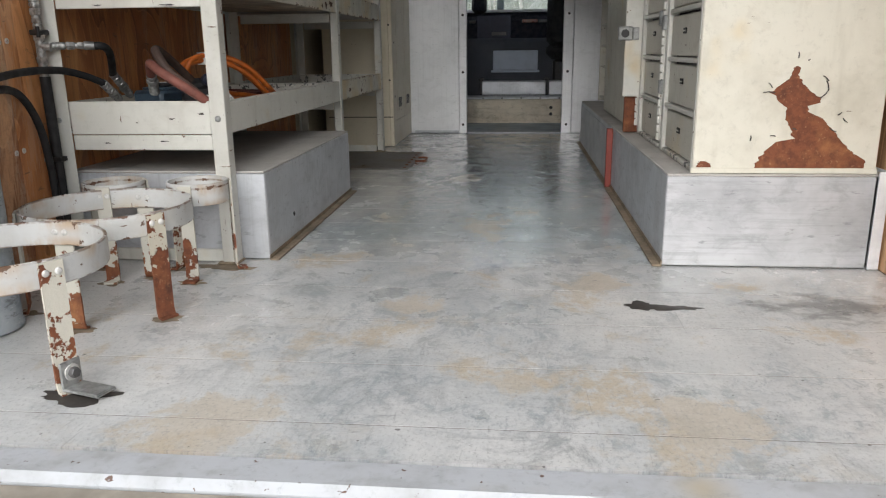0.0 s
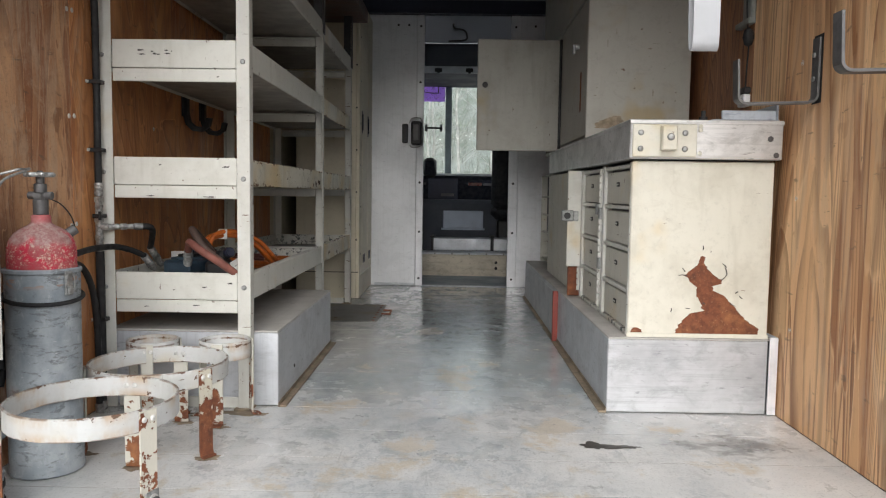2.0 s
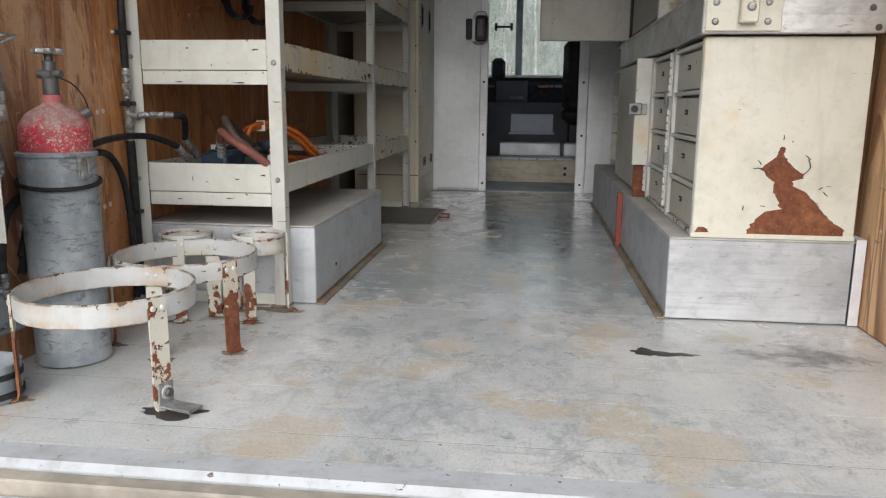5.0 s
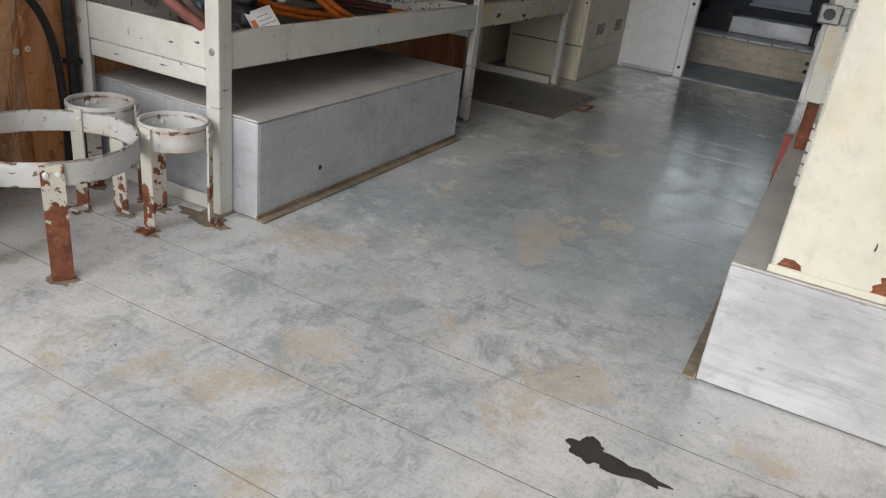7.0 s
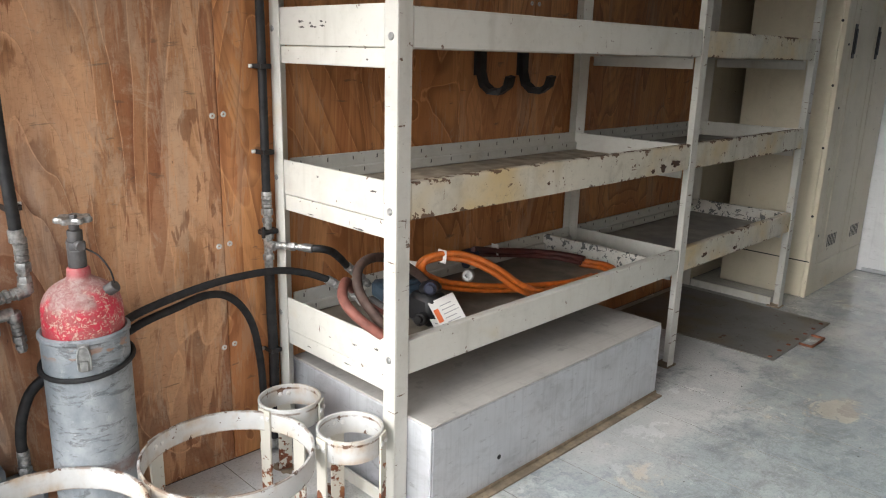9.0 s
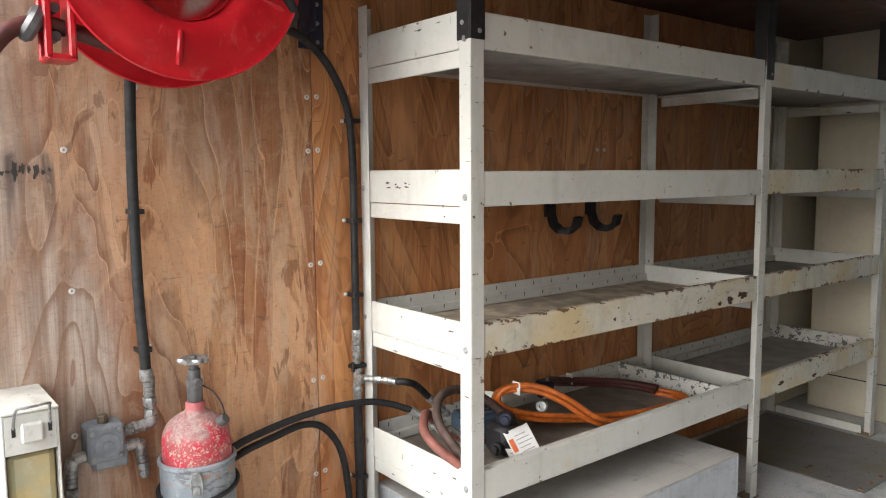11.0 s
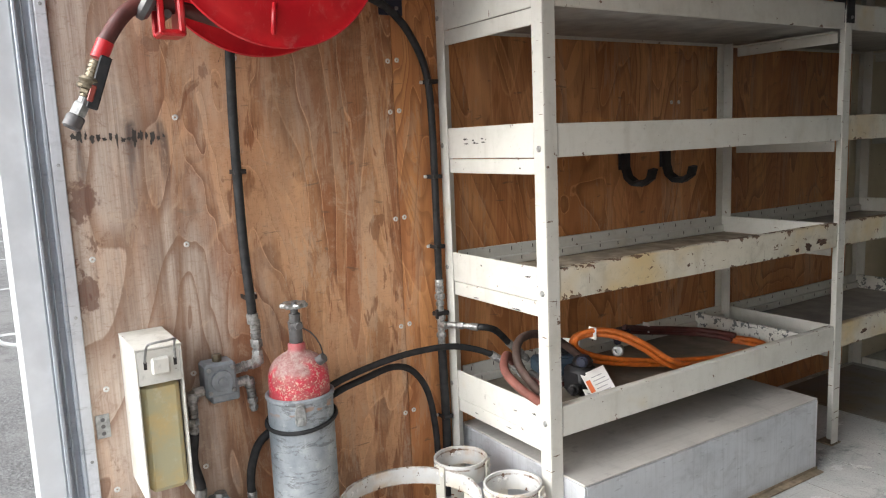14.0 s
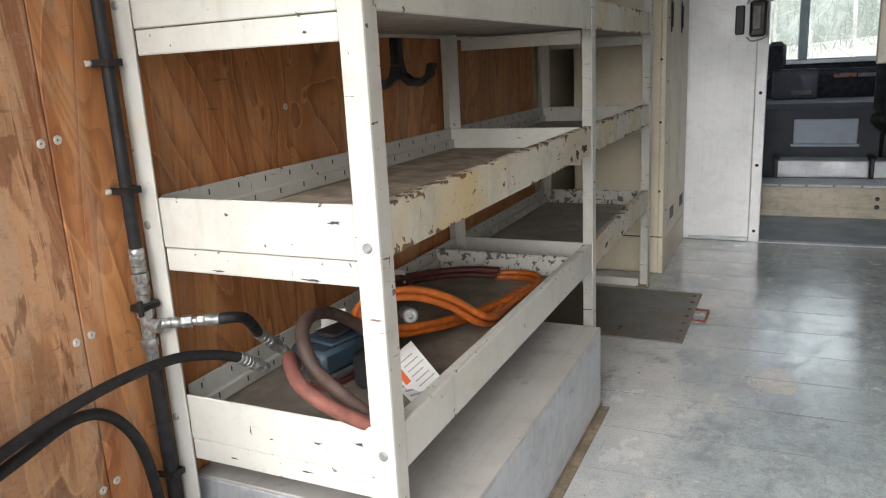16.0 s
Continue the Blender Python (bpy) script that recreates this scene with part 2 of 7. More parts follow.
    if wet:
        near = s.ramp(s.calc("ADD", s.axis(1), s.ramp(s.noise((4, 4, 1.3), 4), 0.3, 0.7, -0.25, 0.25)), 1.10, 1.62, wet, 0.0)
        bleached = s.mix(s.ramp(s.noise((9, 12, 0.9), 5, 0.62, 0.4), 0.36, 0.62), (0.22, 0.14, 0.095), (0.52, 0.44, 0.37))
        bleached = s.mix(s.ramp(fibre, 0.45, 0.70, 0, 0.5), bleached, (0.24, 0.155, 0.11))
        bleached = s.mix(s.calc("MULTIPLY", late, 0.7), bleached, (0.20, 0.105, 0.06))
        c = s.mix(near, c, bleached)
        edge = s.ramp(s.axis(1), 1.06, 1.40, 1.0, 0.0)
        run = s.calc("MULTIPLY", s.ramp(s.noise((20, 22, 0.8), 5, 0.62, 0.5, move=(4, 4, 4)), 0.50, 0.64), edge)
        c = s.mix(s.calc("MULTIPLY", run, 0.65), c, (0.20, 0.125, 0.085))
        blot = s.ramp(s.calc("ADD", s.noise((10, 15, 7.0), 5, 0.6, 0.4, move=(2, 6, 8)), s.ramp(s.axis(1), 1.05, 1.30, 0.03, -0.25)), 0.61, 0.65)
        c = s.mix(s.calc("MULTIPLY", blot, 0.7), c, (0.14, 0.065, 0.04))
        haze = s.calc("MULTIPLY", s.ramp(s.axis(2), 0.98, 1.215, 0.0, 1.0), s.ramp(s.axis(2), 1.225, 1.25, 1.0, 0.0))
        wander = s.ramp(s.noise((20, 30, 6), 3, 0.5, 0.3, move=(1, 7, 3)), 0.3, 0.7, -0.010, 0.010)
        for y, w in ((1.085, 0.016), (1.200, 0.022), (1.275, 0.012)):
            soot = s.ramp(s.calc("ABSOLUTE", s.calc("ADD", s.calc("SUBTRACT", s.axis(1), y), wander)), 0.0, w, 0.8, 0.0)
            c = s.mix(s.calc("MULTIPLY", soot, haze), c, (0.06, 0.045, 0.045))
        for y, z in ((1.082, 1.055), (1.072, 0.835)):
            dy, dz = s.calc("MULTIPLY", s.calc("SUBTRACT", s.axis(1), y), 30.0), s.calc("MULTIPLY", s.calc("SUBTRACT", s.axis(2), z), 19.0)
            far = s.calc("ADD", s.calc("SQRT", s.calc("ADD", s.calc("MULTIPLY", dy, dy), s.calc("MULTIPLY", dz, dz))), s.ramp(s.noise((30, 34, 26), 5, 0.65), 0.3, 0.7, -0.35, 0.35))
            c = s.mix(s.ramp(far, 0.75, 1.05, 0.75, 0.0), c, (0.12, 0.05, 0.032))
    if dusty:
        checks = s.ramp(s.noise((70, 60, 170), 4, 0.7, 0.4, move=(4, 9, 7)), 0.52, 0.68)
        c = s.mix(s.calc("MULTIPLY", checks, 0.30), c, tuple(k * 0.55 for k in dark))
        mottle = s.noise((24, 22, 15), 8, 0.8, 0.7, move=(5, 1, 8))
        c = s.mix(s.ramp(mottle, 0.53, 0.66, 0.0, 0.38), c, (0.56, 0.42, 0.30))
        c = s.mix(s.ramp(mottle, 0.46, 0.33, 0.0, 0.42), c, tuple(k * 0.62 for k in red))
        grime = s.ramp(s.noise((9, 8, 11), 9, 0.78, 0.6, move=(1, 6, 4)), 0.60, 0.70)
        c = s.mix(s.calc("MULTIPLY", grime, 0.45), c, (0.13, 0.10, 0.085))
    spots = s.ramp(s.noise((30, 34, 14), 4, 0.6, move=(3, 3, 3)), 0.70, 0.73)
    c = s.mix(s.calc("MULTIPLY", spots, 0.6), c, (0.06, 0.035, 0.025))
    return s.done(c, s.ramp(worn, 0, 1, 0.50, 0.68), s.calc("ADD", s.calc("MULTIPLY", fibre, 1.2), s.calc("MULTIPLY", late, -0.5)), 0.0006)


def metal_sheet(name, colour, rough=0.4, metal=0.75, along=2, smear=0.4):
    """Worn aluminium sheet with a brushed grain along one axis, oxide smears and scuffs."""
    s = Shade(name, rough, metal)
    g = [90.0, 90.0, 90.0]
    g[along] = 3.0
    brush = s.noise(tuple(g), 4, 0.7)
    dull = tuple(k * 0.62 for k in colour)
    c = s.mix(s.ramp(s.noise(3.2, 5, 0.65), 0.40, 0.72, 0, smear), colour, dull)
    c = s.mix(s.ramp(brush, 0.45, 0.8, 0, smear), c, dull)
    smear_noise = s.ramp(s.noise((9, 9, 16), 7, 0.74, 0.5, move=(5, 2, 6)), 0.46, 0.68)
    c = s.mix(s.calc("MULTIPLY", smear_noise, smear * 0.8), c, tuple(k * 0.52 for k in colour))
    scuff = s.ramp(s.noise((18, 18, 60), 4, 0.65, move=(2, 9, 4)), 0.60, 0.70)
    c = s.mix(s.calc("MULTIPLY", scuff, smear), c, tuple(k * 0.45 for k in colour))
    return s.done(c, s.ramp(s.noise(6, 4), 0.3, 0.7, rough * 0.8, rough * 1.4), brush, 0.0002)


CREAM = (0.61, 0.605, 0.555)
M = {}
M["cream"] = painted("cream_shelf_paint", CREAM, amount=0.12, rust=0.1, grime=0.42, lips=0.09)
M["cream_post"] = painted("cream_post_paint", (0.545, 0.54, 0.495), amount=0.20, rust=0.1, grime=0.45, ticks=0.05)
M["cream_worn"] = painted("worn_cream_lip_paint", (0.61, 0.58, 0.49), amount=0.32, rust=0.95, grime=0.9, lips=0.22)
M["cream_scraped"] = painted("scraped_cream_paint", (0.60, 0.59, 0.54), amount=0.8, rust=0.1, grime=0.6, chip=(0.035, 0.04, 0.045), under_b=(0.12, 0.125, 0.125))
M["cream_clean"] = painted("cream_cabinet_paint", (0.62, 0.60, 0.515), amount=0.05, rust=0.05, grime=0.5)
M["cream_drawer"] = painted("cream_drawer_paint", (0.58, 0.56, 0.49), amount=0.2, rust=0.25, grime=0.45)
M["beige"] = painted("beige_locker_paint", (0.64, 0.58, 0.45), amount=0.04, rust=0.1, grime=0.3, rough=0.4)
M["ring_white"] = painted("white_ring_paint", (0.54, 0.545, 0.535), amount=0.24, rust=0.2, grime=0.5, rims=(0.194, 0.243))
M["ring_rust"] = rusty("rusted_leg_paint", (0.58, 0.54, 0.44), 0.60)
M["ring_leg"] = rusty("chipped_leg_paint", (0.58, 0.56, 0.49), 0.41)
M["ring_flaked"] = rusty("flaked_leg_paint", (0.60, 0.57, 0.49), 0.475, 0.04)
M["rust"] = rusty("bare_rust")
M["dark_rust"] = plain("dark_bare_rust", (0.115, 0.062, 0.040), 0.85, vary=0.6, grain=70)
M["red_strip"] = painted("red_strip_paint", (0.23, 0.042, 0.03), amount=0.3, rust=0.2)
M["ply_left"] = plywood("weathered_plywood", (0.51, 0.275, 0.132), (0.39, 0.172, 0.072), (0.25, 0.082, 0.030), wet=0.95, bands=16.0, lines=0.6, patches=0.8, fine=46.0, rise=0.8, thin_share=0.7, dusty=0.30, flame=0.5)
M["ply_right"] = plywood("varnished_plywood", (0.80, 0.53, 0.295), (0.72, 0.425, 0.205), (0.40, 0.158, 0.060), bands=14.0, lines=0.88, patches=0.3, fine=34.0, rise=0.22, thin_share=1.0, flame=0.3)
# darker copy of the right plywood; the shade deeper inside is in its colour
M["ply_shaded"] = plywood("shaded_plywood", (0.34, 0.155, 0.065), (0.26, 0.11, 0.042), (0.19, 0.065, 0.025), bands=28.0, lines=0.8, patches=0.5, fine=52.0)
# worn cabinet cream, darkened so the colour holds the shade up there
M["shaded_paint"] = painted("shaded_cabinet_paint", (0.32, 0.305, 0.27), amount=0.12, rust=0.25, grime=0.5)
M["ply_rack"] = plywood("smooth_varnished_plywood", (0.62, 0.30, 0.118), (0.50, 0.21, 0.075), (0.34, 0.112, 0.036), bands=20.0, lines=0.6, patches=0.4, fine=40.0, rise=0.9, thin_share=0.6, flame=0.35)
M["ply_dark"] = plywood("dark_stained_plywood", (0.085, 0.035, 0.022), (0.05, 0.02, 0.014), (0.06, 0.02, 0.012))
M["tray_board"] = plain("brown_shelf_board", (0.56, 0.475, 0.365), 0.75, vary=0.55, grain=16)
M["dark_board"] = plain("oily_shelf_board", (0.29, 0.25, 0.20), 0.65, vary=0.5, grain=14)
M["grey_board"] = plain("grey_shelf_board", (0.42, 0.40, 0.365), 0.7, vary=0.35, grain=14)
M["alu"] = metal_sheet("aluminium_sheet", (0.59, 0.61, 0.64), 0.45, 0.4, 2, 0.5)
M["alu_end"] = metal_sheet("scuffed_aluminium_end", (0.55, 0.56, 0.575), 0.5, 0.3, 0, 0.75)
M["alu_top"] = metal_sheet("dusty_aluminium_top", (0.52, 0.50, 0.47), 0.6, 0.25, 1, 0.35)
M["alu_edge"] = metal_sheet("counter_aluminium", (0.66, 0.655, 0.645), 0.40, 0.5, 0, 0.8)
M["white_panel"] = metal_sheet("white_bulkhead_sheet", (0.80, 0.81, 0.83), 0.42, 0.25, 2, 0.25)
M["ceiling"] = plain("grey_ceiling_sheet", (0.60, 0.64, 0.72), 0.2, 0.4, vary=0.12, grain=3)
M["dark_blue"] = plain("dark_blue_steel", (0.018, 0.022, 0.045), 0.45, 0.2)
M["black_steel"] = plain("black_steel", (0.035, 0.033, 0.034), 0.45, 0.4, vary=0.4)
M["black_rubber"] = plain("black_rubber", (0.013, 0.013, 0.014), 0.65, vary=0.35, grain=60)
M["black_plastic"] = plain("black_plastic", (0.018, 0.018, 0.02), 0.5)
M["steel"] = plain("zinc_fitting", (0.40, 0.405, 0.395), 0.45, 0.55, vary=0.45, grain=90)
M["zinc_pale"] = plain("zinc_hose_end", (0.44, 0.44, 0.425), 0.38, 0.6, vary=0.6, grain=110)
M["brass"] = plain("dull_brass_fitting", (0.21, 0.175, 0.12), 0.4, 0.7, vary=0.5, grain=90)
M["hook_steel"] = plain("grey_hook_steel", (0.15, 0.145, 0.145), 0.5, 0.5, vary=0.35)
M["grey_block"] = plain("grey_valve_paint", (0.27, 0.30, 0.325), 0.5, 0.1, vary=0.35)
M["white_frame"] = plain("white_frame_paint", (0.68, 0.70, 0.72), 0.38, vary=0.28, grain=10)
M["clip_grey"] = plain("grey_green_bracket_paint", (0.20, 0.21, 0.195), 0.5, vary=0.3)
M["hook_pale"] = plain("pale_handle_paint", (0.60, 0.60, 0.585), 0.5, vary=0.3, grain=20)
M["track"] = metal_sheet("galvanised_track", (0.40, 0.43, 0.47), 0.5, 0.5, 2, 0.5)
M["orange"] = plain("orange_hose_rubber", (0.66, 0.16, 0.022), 0.42, vary=0.45, grain=50)
M["red_hose"] = plain("faded_red_hose_rubber", (0.22, 0.078, 0.058), 0.65, vary=0.45, grain=40)
M["brown_hose"] = plain("grimy_brown_hose_rubber", (0.10, 0.060, 0.046), 0.7, vary=0.5, grain=40)
M["maroon"] = plain("maroon_hose_rubber", (0.10, 0.025, 0.02), 0.55, vary=0.4, grain=40)
M["paper"] = plain("white_tag_paper", (0.78, 0.77, 0.74), 0.6, vary=0.1)
M["tag_orange"] = plain("orange_print", (0.72, 0.16, 0.05), 0.6, vary=0.1)
M["tag_grey"] = plain("grey_print", (0.36, 0.36, 0.37), 0.6, vary=0.1)
M["webbing"] = plain("white_webbing", (0.50, 0.51, 0.53), 0.55, vary=0.22, grain=14)
M["blue_plastic"] = plain("blue_tool_plastic", (0.034, 0.058, 0.085), 0.45, vary=0.3)
M["box_cream"] = painted("cream_box_enamel", (0.58, 0.57, 0.52), amount=0.14, rust=0.2, grime=0.9)
M["seat"] = plain("black_seat_vinyl", (0.010, 0.010, 0.013), 0.7)
M["dash"] = plain("dark_dash_plastic", (0.008, 0.010, 0.020), 0.8)
M["engine_grey"] = plain("grey_engine_cover", (0.075, 0.082, 0.098), 0.75, vary=0.2, grain=8)
M["screen_frame"] = plain("teal_grey_frame_paint", (0.27, 0.33, 0.35), 0.45, vary=0.2, grain=12)
M["paper_grey"] = plain("pale_grey_panel", (0.38, 0.43, 0.52), 0.5, vary=0.15, grain=12)
M["plate"] = painted("dark_floor_plate", (0.16, 0.155, 0.15), amount=0.3, rust=0.8, grime=0.7, rough=0.5)
M["oil"] = plain("dark_dried_oil", (0.055, 0.048, 0.043), 0.5, vary=0.3, grain=30)
M["screw"] = plain("screw_steel", (0.70, 0.69, 0.66), 0.4, 0.15, vary=0.3, grain=200)
M["cab_floor"] = plain("blue_grey_cab_floor_paint", (0.24, 0.30, 0.345), 0.42, vary=0.35, grain=7)
M["joint_dark"] = plain("dark_joint_dirt", (0.26, 0.23, 0.20), 0.95, vary=0.6, grain=14)
M["joint_tan"] = plain("tan_joint_dirt", (0.40, 0.37, 0.325), 0.95, vary=0.5, grain=14)
M["dirt"] = plain("tan_dirt", (0.30, 0.235, 0.165), 0.9, vary=0.45, grain=50)


def floor_material():
    """Grey-blue deck paint: dusty at the tail, scuffed along the walkway, tan dirt, and worn glossy towards the cab."""
    s = Shade("worn_grey_floor_paint", 0.45)
    wide, fine = s.noise(1.6, 6, 0.62), s.noise((150, 110, 40), 5, 0.75, move=(1, 4, 4))
    c = s.mix(s.ramp(wide, 0.36, 0.64), (0.48, 0.495, 0.495), (0.64, 0.635, 0.62))
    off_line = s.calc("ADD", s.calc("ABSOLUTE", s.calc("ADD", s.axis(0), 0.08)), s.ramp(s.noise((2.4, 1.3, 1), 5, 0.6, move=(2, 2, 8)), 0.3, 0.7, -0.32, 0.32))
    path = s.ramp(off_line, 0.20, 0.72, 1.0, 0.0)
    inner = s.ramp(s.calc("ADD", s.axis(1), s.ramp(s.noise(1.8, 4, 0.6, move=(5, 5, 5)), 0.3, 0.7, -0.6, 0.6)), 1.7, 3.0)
    # teal-grey along the middle, darker and stronger further in
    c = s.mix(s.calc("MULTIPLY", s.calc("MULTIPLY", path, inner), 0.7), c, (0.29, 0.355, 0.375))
    where = s.calc("MULTIPLY", s.ramp(off_line, 0.35, 0.95, 1.0, 0.2), s.ramp(s.noise(2.3, 4, 0.6, move=(3, 8, 0)), 0.32, 0.54))
    scuff = s.ramp(s.noise((11, 8, 9), 10, 0.80, 0.6, move=(2, 5, 0)), 0.46, 0.64)
    c = s.mix(s.calc("MULTIPLY", s.calc("MULTIPLY", scuff, where), 0.74), c, (0.19, 0.205, 0.21))
    smear = s.ramp(s.noise((7, 26, 9), 9, 0.76, 1.0, move=(8, 1, 0)), 0.54, 0.68)
    c = s.mix(s.calc("MULTIPLY", s.calc("MULTIPLY", smear, where), 0.70), c, (0.19, 0.205, 0.215))
    cloud_edge = s.ramp(s.noise((30, 21, 9), 9, 0.80, 0.7, move=(1, 3, 5)), 0.49, 0.60)
    blue = s.ramp(s.calc("ADD", s.noise((4.2, 3.4, 3), 5, 0.66, 0.4, move=(6, 2, 2)), s.ramp(off_line, 0.3, 1.0, 0.05, -0.08)), 0.46, 0.60)
    c = s.mix(s.calc("MULTIPLY", s.calc("MULTIPLY", cloud_edge, blue), 0.72), c, (0.24, 0.275, 0.295))
    c = s.mix(s.calc("MULTIPLY", blue, 0.16), c, (0.30, 0.34, 0.37))
    bare = s.ramp(s.noise((16, 20, 9), 9, 0.78, 0.5, move=(6, 9, 2)), 0.57, 0.66)
    c = s.mix(s.calc("MULTIPLY", bare, 0.5), c, (0.60, 0.605, 0.60))
    tan = s.calc("ADD", s.noise((3.0, 2.6, 3), 8, 0.66, 0.3, move=(9, 4, 0)), s.ramp(s.axis(1), 1.1, 3.4, 0.025, -0.05))
    tan = s.calc("MULTIPLY", s.ramp(tan, 0.555, 0.64), s.ramp(s.noise((30, 24, 20), 6, 0.74), 0.36, 0.56))
    c = s.mix(s.calc("MULTIPLY", tan, 0.75), c, (0.47, 0.385, 0.265))
    silt = s.ramp(s.noise((5, 5, 3), 8, 0.74, 0.3, move=(4, 7, 2)), 0.56, 0.70)
    c = s.mix(s.calc("MULTIPLY", silt, 0.30), c, (0.44, 0.38, 0.29))
    ragged = s.ramp(s.noise((11, 9, 8), 7, 0.72, 0.5, move=(7, 7, 3)), 0.25, 0.75, -0.06, 0.06)
    mud = 9.0
    for x, y, r in ((0.18, 1.97, 0.075), (0.13, 1.86, 0.04), (-0.26, 1.77, 0.05), (-0.13, 2.60, 0.075), (-0.12, 2.74, 0.045), (0.02, 2.78, 0.03), (-0.08, 2.40, 0.05), (-0.46, 1.54, 0.03), (-0.02, 1.37, 0.045), (-0.50, 1.18, 0.09), (0.30, 1.22, 0.08), (-0.27, 3.53, 0.07), (-0.49, 2.70, 0.04)):
        dx, dy = s.calc("SUBTRACT", s.axis(0), x), s.calc("MULTIPLY", s.calc("SUBTRACT", s.axis(1), y), 0.8)
        mud = s.calc("MINIMUM", mud, s.calc("SUBTRACT", s.calc("SQRT", s.calc("ADD", s.calc("MULTIPLY", dx, dx), s.calc("MULTIPLY", dy, dy))), r))
    mud = s.ramp(s.calc("ADD", mud, ragged), -0.022, 0.016, 0.62, 0.0)
    c = s.mix(mud, c, (0.49, 0.415, 0.31))
    far_x = s.calc("MULTIPLY", s.calc("ABSOLUTE", s.calc("SUBTRACT", s.axis(0), 0.70)), 0.75)
    far_y = s.calc("MULTIPLY", s.calc("ABSOLUTE", s.calc("SUBTRACT", s.axis(1), 1.815)), 1.5)
    smudge = s.ramp(s.calc("ADD", s.calc("ADD", far_x, far_y), s.ramp(s.noise((14, 26, 10), 6, 0.75, 0.6), 0.25, 0.75, -0.13, 0.13)), 0.03, 0.20, 1.0, 0.0)
    c = s.mix(s.calc("MULTIPLY", smudge, 0.8), c, (0.075, 0.07, 0.065))
    bits = s.ramp(s.noise(52, 2, 0.5, move=(0, 6, 2)), 0.735, 0.755)
    c = s.mix(s.calc("MULTIPLY", bits, 0.85), c, (0.05, 0.045, 0.04))
    c = s.mix(s.calc("MULTIPLY", s.chance(), 0.12), c, (0.60, 0.58, 0.54))
    for size, turn, tone in (((5, 190, 20), (2, 2, 7), (0.63, 0.63, 0.61)), ((130, 7, 20), (9, 2, 1), (0.20, 0.205, 0.205)), ((60, 70, 20), (4, 4, 1), (0.22, 0.22, 0.215))):
        line = s.ramp(s.noise(size, 5, 0.68, 1.0, move=turn), 0.62, 0.70)
        c = s.mix(s.calc("MULTIPLY", line, 0.38), c, tone)
    c = s.mix(s.ramp(fine, 0.52, 0.66, 0.0, 0.48), c, (0.22, 0.22, 0.215))
    c = s.mix(s.ramp(fine, 0.46, 0.30, 0.0, 0.30), c, (0.66, 0.66, 0.65))
    dull = s.ramp(s.calc("ADD", s.axis(1), s.ramp(s.noise(2.2, 4, 0.6), 0.3, 0.7, -0.6, 0.6)), 1.6, 2.9, 0.22, 0.0)
    grip = s.calc("ADD", dull, s.ramp(s.noise((6, 5, 5), 7, 0.70, move=(1, 1, 3)), 0.36, 0.66, 0.05, 0.28))
    grip = s.calc("ADD", grip, s.calc("MULTIPLY", s.calc("MAXIMUM", tan, mud), 0.3))
    relief = s.calc("ADD", s.calc("ADD", s.noise((20, 55, 20), 4, 0.6, 0.4), s.calc("MULTIPLY", s.noise((75, 60, 20), 3, 0.6, move=(3, 3, 6)), 0.5)), s.calc("MULTIPLY", s.noise(5, 3), 1.3))
    m = s.done(c, grip, s.calc("ADD", relief, s.calc("MULTIPLY", fine, 0.25)), 0.0009)
    worn_off = s.ramp(s.noise((9, 6, 5), 6, 0.7, 0.4, move=(5, 8, 8)), 0.40, 0.54)
    sheen = s.calc("MULTIPLY", s.calc("MULTIPLY", s.ramp(off_line, 0.30, 0.95, 1.0, 0.0), s.ramp(s.axis(1), 1.6, 2.6)), worn_off)
    s.put(s.b.inputs["Coat Weight"], s.calc("MULTIPLY", sheen, 0.8))
    s.b.inputs["Coat Roughness"].default_value = 0.07
    s.put(s.b.inputs["Coat Normal"], s.b.inputs["Normal"].links[0].from_socket)
    return m


def red_bottle_material():
    """Crimson paint flaked to cream round the shoulder, under grey dust on the dome."""
    s = Shade("scuffed_red_bottle_paint", 0.6)
    wear = s.noise((62, 62, 70), 7, 0.80, 0.4)
    c = s.mix(s.ramp(s.noise(22, 5, 0.7), 0.35, 0.65), (0.44, 0.030, 0.050), (0.36, 0.095, 0.095))
    height = s.calc("ADD", s.axis(2), s.ramp(s.noise(20, 4), 0.3, 0.7, -0.02, 0.02))
    band = s.calc("MULTIPLY", s.ramp(height, 0.510, 0.540), s.ramp(height, 0.622, 0.588))
    vivid = s.ramp(s.noise((26, 26, 20), 5, 0.7, 0.5, move=(2, 2, 5)), 0.45, 0.58)
    c = s.mix(s.calc("MULTIPLY", vivid, s.calc("MULTIPLY", band, 0.9)), c, (0.56, 0.020, 0.055))
    flake = s.ramp(s.noise((120, 120, 130), 5, 0.74, 0.9, move=(7, 3, 1)), 0.545, 0.575)
    c = s.mix(s.calc("MULTIPLY", flake, s.calc("MULTIPLY", band, 0.9)), c, (0.62, 0.47, 0.37))
    dusty = s.mix(s.ramp(wear, 0.40, 0.62), (0.26, 0.135, 0.125), (0.40, 0.33, 0.30))
    c = s.mix(s.calc("MULTIPLY", s.ramp(height, 0.580, 0.612, 0.0, 0.85), s.ramp(s.axis(2), 0.628, 0.640, 1.0, 0.25)), c, dusty)
    c = s.mix(s.ramp(s.noise(60, 4, 0.7, move=(1, 2, 3)), 0.60, 0.70, 0, 0.6), c, (0.13, 0.055, 0.05))
    return s.done(c, None, wear, 0.0008)


